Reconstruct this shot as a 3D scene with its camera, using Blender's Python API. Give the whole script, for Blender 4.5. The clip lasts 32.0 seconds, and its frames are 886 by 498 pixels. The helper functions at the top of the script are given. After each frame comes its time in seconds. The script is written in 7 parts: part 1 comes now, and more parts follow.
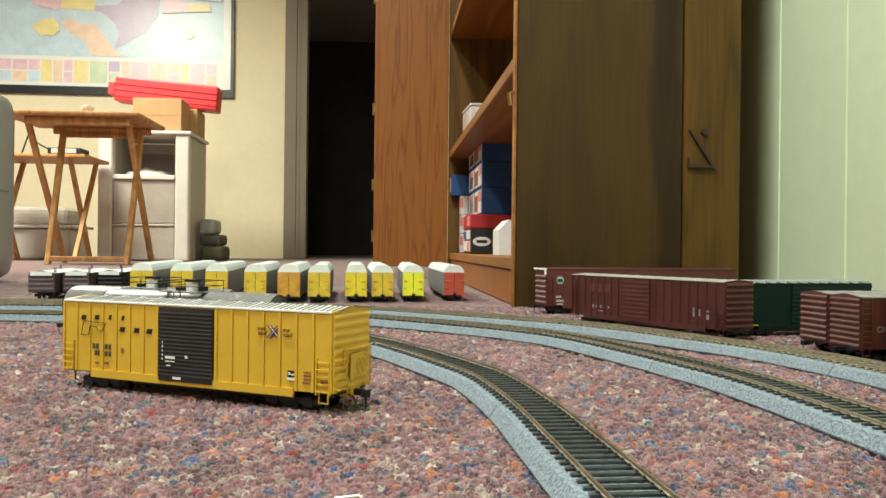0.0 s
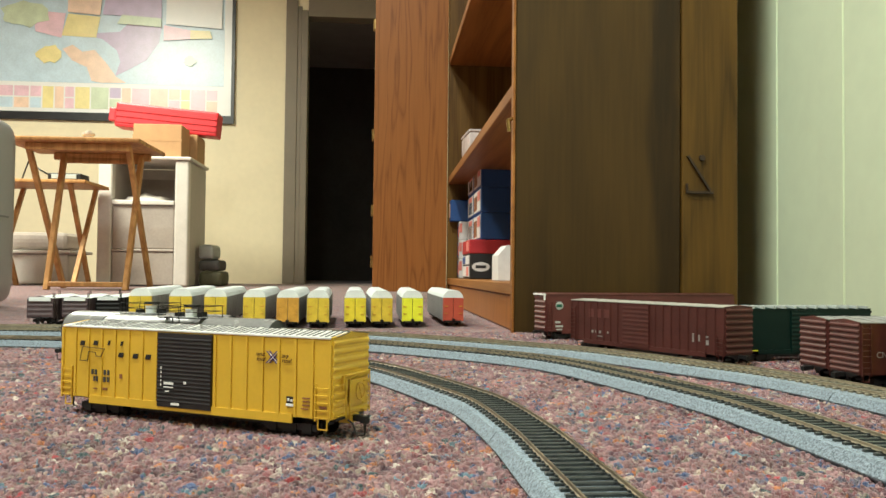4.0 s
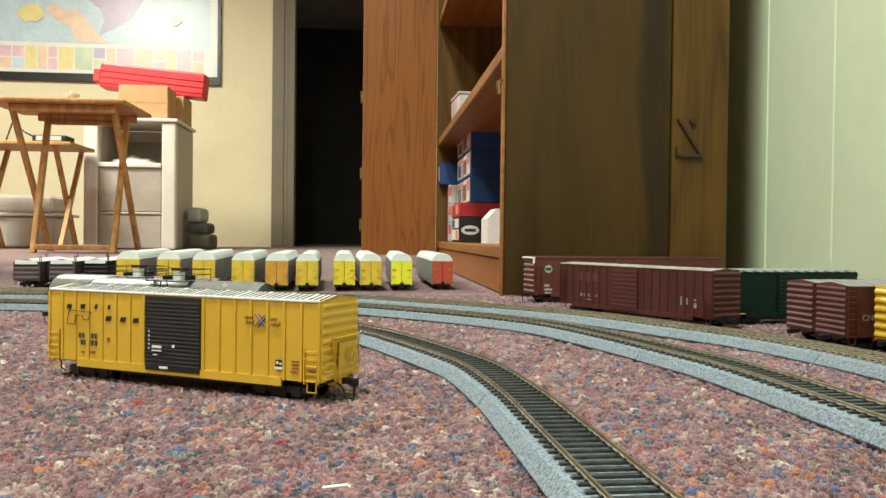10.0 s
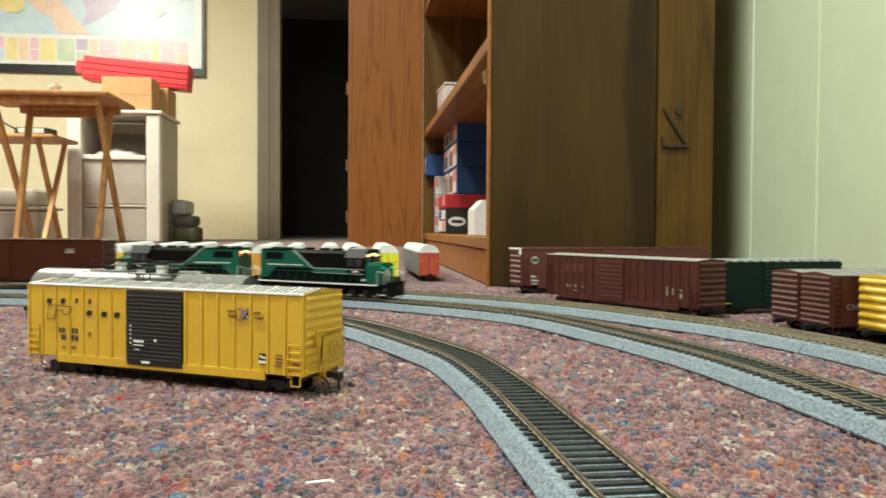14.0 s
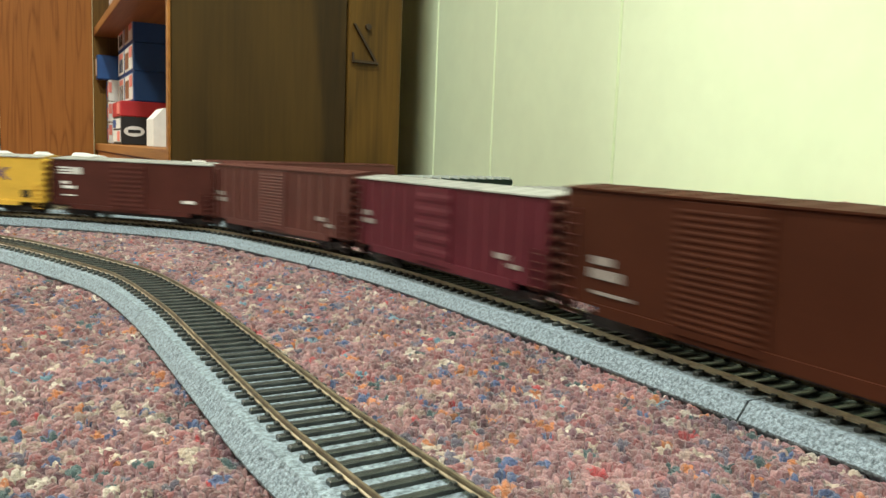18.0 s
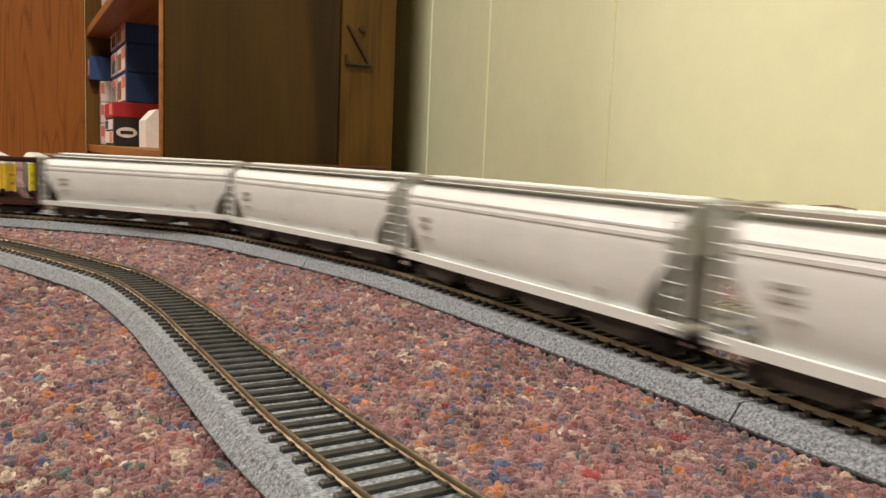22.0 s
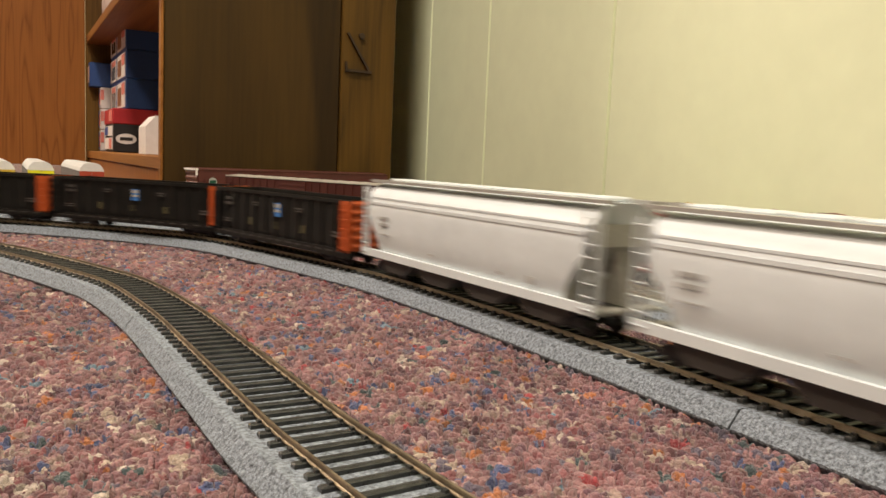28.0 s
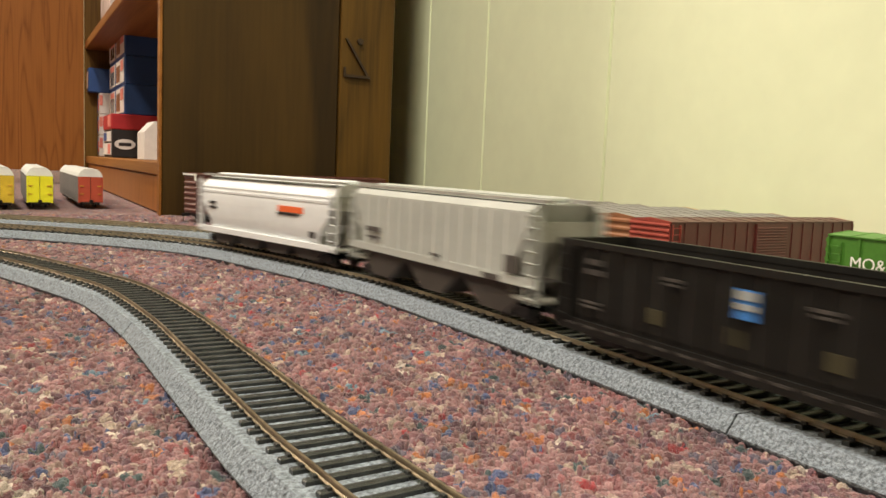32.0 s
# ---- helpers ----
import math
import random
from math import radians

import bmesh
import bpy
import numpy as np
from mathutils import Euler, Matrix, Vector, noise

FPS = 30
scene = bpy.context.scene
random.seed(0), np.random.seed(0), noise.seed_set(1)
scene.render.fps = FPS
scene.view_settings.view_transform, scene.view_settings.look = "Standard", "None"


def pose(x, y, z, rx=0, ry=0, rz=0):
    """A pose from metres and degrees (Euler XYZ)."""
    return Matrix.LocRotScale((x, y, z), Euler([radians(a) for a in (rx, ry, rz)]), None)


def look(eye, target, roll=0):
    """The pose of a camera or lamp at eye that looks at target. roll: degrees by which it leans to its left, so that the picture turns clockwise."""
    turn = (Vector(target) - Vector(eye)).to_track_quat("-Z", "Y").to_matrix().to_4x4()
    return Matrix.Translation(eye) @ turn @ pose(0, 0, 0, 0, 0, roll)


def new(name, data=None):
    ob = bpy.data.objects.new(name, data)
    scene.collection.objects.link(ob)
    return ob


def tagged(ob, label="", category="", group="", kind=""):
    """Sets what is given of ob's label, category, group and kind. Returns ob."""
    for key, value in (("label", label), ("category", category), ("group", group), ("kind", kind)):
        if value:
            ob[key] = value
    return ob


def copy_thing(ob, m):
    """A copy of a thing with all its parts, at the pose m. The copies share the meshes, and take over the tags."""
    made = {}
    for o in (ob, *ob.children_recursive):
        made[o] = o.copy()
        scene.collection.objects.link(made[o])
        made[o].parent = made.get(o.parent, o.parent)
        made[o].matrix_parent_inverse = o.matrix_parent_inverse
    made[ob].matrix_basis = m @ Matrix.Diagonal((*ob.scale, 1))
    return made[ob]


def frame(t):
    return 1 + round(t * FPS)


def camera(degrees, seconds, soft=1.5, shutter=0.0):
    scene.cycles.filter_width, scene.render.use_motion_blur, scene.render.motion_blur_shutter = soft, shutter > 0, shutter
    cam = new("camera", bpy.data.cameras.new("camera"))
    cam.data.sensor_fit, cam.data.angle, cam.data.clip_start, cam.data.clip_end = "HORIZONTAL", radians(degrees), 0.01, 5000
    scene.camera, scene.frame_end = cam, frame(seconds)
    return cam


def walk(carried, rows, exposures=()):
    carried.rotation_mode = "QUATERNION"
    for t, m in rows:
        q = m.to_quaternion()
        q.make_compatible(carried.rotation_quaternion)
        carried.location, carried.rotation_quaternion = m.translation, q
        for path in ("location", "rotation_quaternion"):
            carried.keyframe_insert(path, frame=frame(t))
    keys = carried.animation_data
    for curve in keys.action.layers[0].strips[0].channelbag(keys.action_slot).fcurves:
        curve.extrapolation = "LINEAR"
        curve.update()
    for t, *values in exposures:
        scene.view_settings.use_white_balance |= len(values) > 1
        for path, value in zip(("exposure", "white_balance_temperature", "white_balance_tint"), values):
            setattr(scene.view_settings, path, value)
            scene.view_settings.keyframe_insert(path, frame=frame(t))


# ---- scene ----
cam = camera(57.67, 32.0, 1.5, 0.85)
PATH = [
    (0, (0.0000, 0.0000, 0.0809), (0.1469, 1.9946, 0.0809), 0.62),
    (0.5, (-0.0001, -0.0004, 0.0811), (0.1481, 1.9940, 0.0986), 0.58),
    (1, (-0.0000, -0.0003, 0.0812), (0.1490, 1.9940, 0.1055), 0.65),
    (1.5, (-0.0002, -0.0001, 0.0812), (0.1524, 1.9939, 0.1035), 0.67),
    (2, (-0.0001, -0.0010, 0.0812), (0.1532, 1.9929, 0.1108), 0.61),
    (2.5, (-0.0004, -0.0011, 0.0811), (0.1506, 1.9927, 0.1257), 0.63),
    (3, (-0.0004, -0.0015, 0.0810), (0.1480, 1.9921, 0.1403), 0.64),
    (3.5, (-0.0002, -0.0013, 0.0810), (0.1491, 1.9920, 0.1465), 0.63),
    (5.5, (-0.0003, -0.0009, 0.0811), (0.1420, 1.9937, 0.1186), 0.58),
    (6, (-0.0004, -0.0009, 0.0811), (0.1405, 1.9939, 0.1124), 0.65),
    (6.5, (-0.0004, 0.0001, 0.0813), (0.1428, 1.9948, 0.1049), 0.67),
    (7, (-0.0000, 0.0013, 0.0812), (0.1523, 1.9955, 0.0665), 0.69),
    (7.5, (-0.0001, 0.0022, 0.0808), (0.1619, 1.9951, 0.0364), 0.74),
    (8, (0.0002, 0.0024, 0.0808), (0.1723, 1.9944, 0.0304), 0.70),
    (8.5, (0.0001, 0.0014, 0.0810), (0.1762, 1.9932, 0.0433), 0.63),
    (9, (0.0000, 0.0014, 0.0811), (0.1786, 1.9932, 0.0494), 0.61),
    (9.5, (-0.0001, 0.0014, 0.0809), (0.1774, 1.9932, 0.0505), 0.65),
    (10, (-0.0000, 0.0012, 0.0810), (0.1760, 1.9933, 0.0529), 0.66),
    (10.5, (0.0001, 0.0013, 0.0810), (0.1764, 1.9933, 0.0554), 0.61),
    (11, (-0.0001, 0.0012, 0.0810), (0.1775, 1.9932, 0.0594), 0.57),
    (11.5, (-0.0001, 0.0014, 0.0812), (0.1778, 1.9934, 0.0591), 0.57),
    (12, (0.0001, 0.0013, 0.0812), (0.1777, 1.9932, 0.0553), 0.62),
    (12.5, (0.0001, 0.0017, 0.0811), (0.1788, 1.9935, 0.0514), 0.60),
    (13, (0.0001, 0.0014, 0.0812), (0.1797, 1.9931, 0.0525), 0.56),
    (13.5, (0.0012, 0.0011, 0.0813), (0.1807, 1.9929, 0.0525), 0.43),
    (14, (0.0016, 0.0041, 0.0812), (0.2090, 1.9927, 0.0319), 0.37),
    (14.5, (0.0010, 0.0079, 0.0806), (0.3327, 1.9788, 0.0081), 0.56),
    (15, (0.0034, 0.0155, 0.0799), (0.5221, 1.9433, -0.0400), 0.87),
    (15.5, (0.0069, 0.0182, 0.0795), (0.7079, 1.8827, -0.1002), 1.27),
    (17.5, (0.0095, 0.0231, 0.0776), (0.9309, 1.7824, -0.1589), 2.03),
    (18, (0.0095, 0.0232, 0.0775), (0.9371, 1.7792, -0.1594), 2.09),
    (18.5, (0.0096, 0.0232, 0.0774), (0.9419, 1.7764, -0.1619), 2.13),
    (19, (0.0098, 0.0235, 0.0773), (0.9460, 1.7746, -0.1621), 2.12),
    (19.5, (0.0097, 0.0235, 0.0773), (0.9479, 1.7738, -0.1604), 2.15),
    (20, (0.0097, 0.0235, 0.0770), (0.9498, 1.7731, -0.1579), 2.24),
    (20.5, (0.0096, 0.0234, 0.0771), (0.9516, 1.7721, -0.1568), 2.26),
    (21, (0.0096, 0.0235, 0.0772), (0.9519, 1.7721, -0.1562), 2.23),
    (21.5, (0.0097, 0.0236, 0.0771), (0.9520, 1.7724, -0.1549), 2.26),
    (22, (0.0095, 0.0233, 0.0772), (0.9526, 1.7719, -0.1530), 2.31),
    (22.5, (0.0095, 0.0233, 0.0771), (0.9526, 1.7722, -0.1505), 2.30),
    (23, (0.0096, 0.0233, 0.0771), (0.9510, 1.7734, -0.1487), 2.26),
    (23.5, (0.0096, 0.0232, 0.0772), (0.9512, 1.7735, -0.1468), 2.25),
    (24, (0.0093, 0.0229, 0.0774), (0.9525, 1.7724, -0.1453), 2.27),
    (24.5, (0.0093, 0.0229, 0.0775), (0.9523, 1.7728, -0.1425), 2.23),
    (25, (0.0094, 0.0230, 0.0771), (0.9528, 1.7732, -0.1394), 2.30),
    (25.5, (0.0092, 0.0227, 0.0773), (0.9526, 1.7730, -0.1377), 2.29),
    (27.5, (0.0096, 0.0230, 0.0771), (0.9538, 1.7731, -0.1357), 2.28),
    (28, (0.0092, 0.0231, 0.0768), (0.9550, 1.7725, -0.1352), 2.46),
    (28.5, (0.0092, 0.0231, 0.0768), (0.9552, 1.7724, -0.1356), 2.49),
    (29, (0.0094, 0.0231, 0.0768), (0.9558, 1.7723, -0.1341), 2.47),
    (29.5, (0.0094, 0.0227, 0.0772), (0.9547, 1.7727, -0.1318), 2.41),
    (30, (0.0094, 0.0224, 0.0774), (0.9529, 1.7736, -0.1298), 2.30),
    (30.5, (0.0093, 0.0226, 0.0773), (0.9526, 1.7741, -0.1288), 2.26),
    (31, (0.0094, 0.0224, 0.0774), (0.9512, 1.7749, -0.1263), 2.26),
    (31.5, (0.0091, 0.0221, 0.0777), (0.9505, 1.7750, -0.1253), 2.23),
    (32, (0.0091, 0.0224, 0.0771), (0.9576, 1.7718, -0.1231), 2.37),
]
walk(cam, [(t, look(eye, target, roll)) for t, eye, target, roll in PATH], ((0,.15,5450,-2),(13.5,.15,5450,-2),(15.5,.2,5400,-5),(17.5,.25,5500,-5),(18.2,.25,5550,-3),(19,.22,5900,5),(20,-.1,6350,8),(21.5,-.27,6600,19),(23.2,-.2,6600,19),(24,.1,6600,19),(24.8,-.15,6600,17),(28,-.25,6600,19),(29,.12,6500,18),(30,.12,6300,8),(31,.05,6250,7),(32,-.1,6400,13))
)

# ---- plan, in metres: the rail height, and the centrelines of the three tracks ----
RAIL_TOP, GAUGE = 0.0115, 0.0180
MID = ((0.2165, -6.5), (0.2165, -3), (0.2165, -0.5), (0.2165, 0.05), (0.2165, 0.2), (0.216, 0.3), (0.2135, 0.375), (0.2085, 0.445), (0.199, 0.495), (0.185, 0.558), (0.16, 0.647), (0.13, 0.703), (0.0769, 0.764), (0.0074, 0.8278), (-0.0694, 0.8826), (-0.1524, 0.9276), (-0.2401, 0.9622), (-0.3315, 0.9858), (-0.4116, 0.9971), (-0.4789, 1), (-0.5389, 1), (-0.6289, 1), (-0.7789, 1), (-1.0789, 1), (-1.5789, 1), (-2.4789, 1), (-3.6789, 1), (-5.0789, 1), (-6.8789, 1))
NEAR = ((0.16, -0.8), (0.126, -0.35), (0.107, -0.1), (0.092, 0.05), (0.0845, 0.11), (0.0795, 0.155), (0.0768, 0.187), (0.0748, 0.215), (0.0735, 0.265), (0.0722, 0.31), (0.07, 0.37), (0.0615, 0.449), (0.0465, 0.5), (0.0245, 0.561), (0.001, 0.616), (-0.0364, 0.6763), (-0.0858, 0.7313), (-0.1425, 0.7788), (-0.2052, 0.818), (-0.2727, 0.848), (-0.3438, 0.8684), (-0.3986, 0.8771), (-0.454, 0.88), (-0.55, 0.88), (-0.7, 0.88), (-1, 0.88), (-1.5, 0.88))
OUTER = ((0.319, -5.5), (0.319, -2), (0.319, -0.3), (0.319, 0.10), (0.319, 0.28), (0.318, 0.40), (0.316, 0.455), (0.3115, 0.495), (0.302, 0.544), (0.287, 0.595), (0.261, 0.648), (0.231, 0.712), (0.195, 0.772), (0.147, 0.824), (0.07, 0.895), (-0.005, 0.953), (-0.12, 1.016), (-0.24, 1.048), (-0.36, 1.058), (-0.52, 1.06), (-0.8, 1.06), (-1.3, 1.06), (-2.2, 1.06), (-3.6, 1.06), (-5.2, 1.06), (-7.1, 1.06))
PAPER = (-0.0108, 0.2548)
HERO_NAME = ((-0.0726, 0.0406, 0.0042), (-0.0627, 0.0410, 0.0040), (-0.0531, 0.0414, 0.0018), (-0.0438, 0.0414, 0.0020), (-0.0442, 0.0353, 0.0046), (-0.0340, 0.0352, 0.0046), (-0.0251, 0.0352, 0.0046))
HERO_EMBLEM = (-0.0644, 0.0349)
HERO_NUMBER = ((-0.0635, 0.0252, 0.0046), (-0.0544, 0.0253, 0.0046), (-0.0623, 0.0215, 0.0036), (-0.0544, 0.0215, 0.0050))
HERO_DATA = ((-0.0440, 0.0239, 0.0018, 0.0024), (-0.0623, 0.0162, 0.0026, 0.0008), (-0.0552, 0.0164, 0.0032, 0.0012), (0.0750, 0.0206, 0.0060, 0.0006), (0.0750, 0.0190, 0.0060, 0.0006), (0.0750, 0.0172, 0.0060, 0.0006), (0.0733, 0.0155, 0.0040, 0.0006), (0.0836, 0.0167, 0.0040, 0.0012))
HERO_PANEL = (0.0651, 0.0192)
HERO_DOOR = (-0.0091, 0.0226)
HERO_CROSS = (0.0548, 0.0392)

# ---- light ----
world = bpy.data.worlds.new("room_dark")
scene.world = world
world.use_nodes = True
world.node_tree.nodes["Background"].inputs[0].default_value = (1.0, 0.86, 0.68, 1)
world.node_tree.nodes["Background"].inputs[1].default_value = 0.02


def ceiling_lamp_light(name, place, size, power, colour):
    data = bpy.data.lights.new(name, "AREA")
    data.shape, data.size, data.energy, data.color = "DISK", size, power, colour
    ob = new(name, data)
    ob.matrix_world = look(place, (place[0], place[1], 0))
    return ob


ceiling_lamp_light("lamp_light_front", (-1.05, -1.10, 2.20), 0.36, 60, (1.0, 0.84, 0.62))
ceiling_lamp_light("lamp_light_middle", (-0.42, 0.14, 2.28), 0.30, 71, (1.0, 0.90, 0.75))
ceiling_lamp_light("lamp_light_back", (-2.10, 3.30, 2.30), 1.05, 180, (1.0, 0.86, 0.64))


# ---- materials ----
def mat(name, colour, rough=0.5, metal=0.0, spots=0.12, scale=60.0, bump=0.0, bump_scale=None, second=None, coat=0.0, spec=None):
    """A surface with two scales of variation, grain and a fine relief."""
    m = bpy.data.materials.new(name)
    m.use_nodes = True
    nt = m.node_tree
    b = nt.nodes["Principled BSDF"]
    b.inputs["Metallic"].default_value = metal
    b.inputs["Coat Weight"].default_value, b.inputs["Coat Roughness"].default_value = coat, 0.3
    if spec is not None:
        b.inputs["Specular IOR Level"].default_value = spec
    tc = nt.nodes.new("ShaderNodeTexCoord")
    n1 = nt.nodes.new("ShaderNodeTexNoise")
    n1.inputs["Scale"].default_value, n1.inputs["Detail"].default_value = scale, 6
    n2 = nt.nodes.new("ShaderNodeTexNoise")
    n2.inputs["Scale"].default_value, n2.inputs["Detail"].default_value = scale * 9, 3
    for n in (n1, n2):
        nt.links.new(tc.outputs["Object"], n.inputs["Vector"])
    ramp = nt.nodes.new("ShaderNodeMix")
    ramp.data_type = "RGBA"
    dark = [c * (1 - 2.2 * spots) for c in colour]
    lite = second or [min(1, c * (1 + 1.6 * spots)) for c in colour]
    ramp.inputs["A"].default_value, ramp.inputs["B"].default_value = (*dark, 1), (*lite, 1)
    add = nt.nodes.new("ShaderNodeMath")
    add.operation = "MULTIPLY_ADD"
    nt.links.new(n2.outputs["Fac"], add.inputs[0])
    add.inputs[1].default_value = 0.35
    mul = nt.nodes.new("ShaderNodeMath")
    mul.operation = "MULTIPLY"
    nt.links.new(n1.outputs["Fac"], mul.inputs[0])
    mul.inputs[1].default_value = 0.65
    nt.links.new(mul.outputs[0], add.inputs[2])
    st = nt.nodes.new("ShaderNodeMapRange")
    st.inputs["From Min"].default_value, st.inputs["From Max"].default_value = 0.3, 0.7
    nt.links.new(add.outputs[0], st.inputs["Value"])
    nt.links.new(st.outputs[0], ramp.inputs["Factor"])
    nt.links.new(ramp.outputs["Result"], b.inputs["Base Color"])
    rr = nt.nodes.new("ShaderNodeMapRange")
    rr.inputs["To Min"].default_value, rr.inputs["To Max"].default_value = max(0.02, rough - 0.08), min(1, rough + 0.08)
    nt.links.new(n1.outputs["Fac"], rr.inputs["Value"])
    nt.links.new(rr.outputs[0], b.inputs["Roughness"])
    if bump:
        bp = nt.nodes.new("ShaderNodeBump")
        bp.inputs["Strength"].default_value, bp.inputs["Distance"].default_value = bump, 0.001
        n3 = n2
        if bump_scale:
            n3 = nt.nodes.new("ShaderNodeTexNoise")
            n3.inputs["Scale"].default_value, n3.inputs["Detail"].default_value = bump_scale, 4
            nt.links.new(tc.outputs["Object"], n3.inputs["Vector"])
        nt.links.new(n3.outputs["Fac"], bp.inputs["Height"])
        nt.links.new(bp.outputs[0], b.inputs["Normal"])
    return m


def glow(name, colour, strength):
    m = bpy.data.materials.new(name)
    m.use_nodes = True
    b = m.node_tree.nodes["Principled BSDF"]
    b.inputs["Base Color"].default_value = (*colour, 1)
    b.inputs["Emission Color"].default_value = (*colour, 1)
    b.inputs["Emission Strength"].default_value = strength
    return m


def wood(name, light, dark, rough=0.45, ring=9.0, along="Z", stretch=14.0, coat=0.0, sharp=1.0, strength=1.0, cloud=0.0, band=None):
    """Wood with long grain, ring figure along one axis, broad darker streaks of stain and an upright darker band."""
    m = bpy.data.materials.new(name)
    m.use_nodes = True
    nt = m.node_tree
    b = nt.nodes["Principled BSDF"]
    b.inputs["Coat Weight"].default_value = coat
    tc = nt.nodes.new("ShaderNodeTexCoord")

    def noise_along(k, scale, detail, distort=0.0):
        mp = nt.nodes.new("ShaderNodeMapping")
        mp.inputs["Scale"].default_value = {"X": (1, k, k), "Y": (k, 1, k), "Z": (k, k, 1)}[along]
        nt.links.new(tc.outputs["Object"], mp.inputs["Vector"])
        n = nt.nodes.new("ShaderNodeTexNoise")
        n.inputs["Scale"].default_value, n.inputs["Detail"].default_value, n.inputs["Distortion"].default_value = scale, detail, distort
        nt.links.new(mp.outputs[0], n.inputs["Vector"])
        return n.outputs["Fac"]

    def maths(op, a, v):
        n = nt.nodes.new("ShaderNodeMath")
        n.operation = op
        nt.links.new(a, n.inputs[0])
        if isinstance(v, (int, float)):
            n.inputs[1].default_value = v
        else:
            nt.links.new(v, n.inputs[1])
        return n.outputs[0]
    rings = maths("PINGPONG", maths("MULTIPLY", noise_along(stretch, 1.3, 2, 0.3), ring), 1.0)
    rings = maths("MULTIPLY", maths("POWER", rings, sharp), strength)
    fine = noise_along(stretch * 3, 9, 5)
    fac = maths("MULTIPLY", rings, maths("ADD", fine, 0.4))
    fac = maths("ADD", fac, maths("MULTIPLY", maths("SUBTRACT", fine, 0.45), 0.8))
    if cloud:
        big = nt.nodes.new("ShaderNodeMapRange")
        big.inputs["From Min"].default_value, big.inputs["From Max"].default_value = 0.42, 0.66
        nt.links.new(noise_along(5.0, 2.1, 2, 0.2), big.inputs["Value"])
        fac = maths("ADD", fac, maths("MULTIPLY", big.outputs[0], cloud))
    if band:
        # a broad darker upright band with a wavering edge: its middle, half width and depth
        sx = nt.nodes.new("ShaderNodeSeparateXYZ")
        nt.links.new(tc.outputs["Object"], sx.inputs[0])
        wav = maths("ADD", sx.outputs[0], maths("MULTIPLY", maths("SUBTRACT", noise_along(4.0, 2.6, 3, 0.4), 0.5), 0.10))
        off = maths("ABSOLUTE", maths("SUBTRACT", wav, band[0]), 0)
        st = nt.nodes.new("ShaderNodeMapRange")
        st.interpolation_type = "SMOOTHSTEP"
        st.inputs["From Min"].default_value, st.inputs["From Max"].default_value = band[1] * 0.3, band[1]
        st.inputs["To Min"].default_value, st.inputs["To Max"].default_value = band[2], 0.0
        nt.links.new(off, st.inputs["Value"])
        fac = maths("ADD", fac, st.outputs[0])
    ramp = nt.nodes.new("ShaderNodeMix")
    ramp.data_type = "RGBA"
    ramp.inputs["A"].default_value, ramp.inputs["B"].default_value = (*light, 1), (*dark, 1)
    nt.links.new(fac, ramp.inputs["Factor"])
    nt.links.new(ramp.outputs["Result"], b.inputs["Base Color"])
    b.inputs["Roughness"].default_value = rough
    b.inputs["Specular IOR Level"].default_value = 0.22
    bp = nt.nodes.new("ShaderNodeBump")
    bp.inputs["Strength"].default_value, bp.inputs["Distance"].default_value = 0.2, 0.001
    nt.links.new(fine, bp.inputs["Height"])
    nt.links.new(bp.outputs[0], b.inputs["Normal"])
    return m


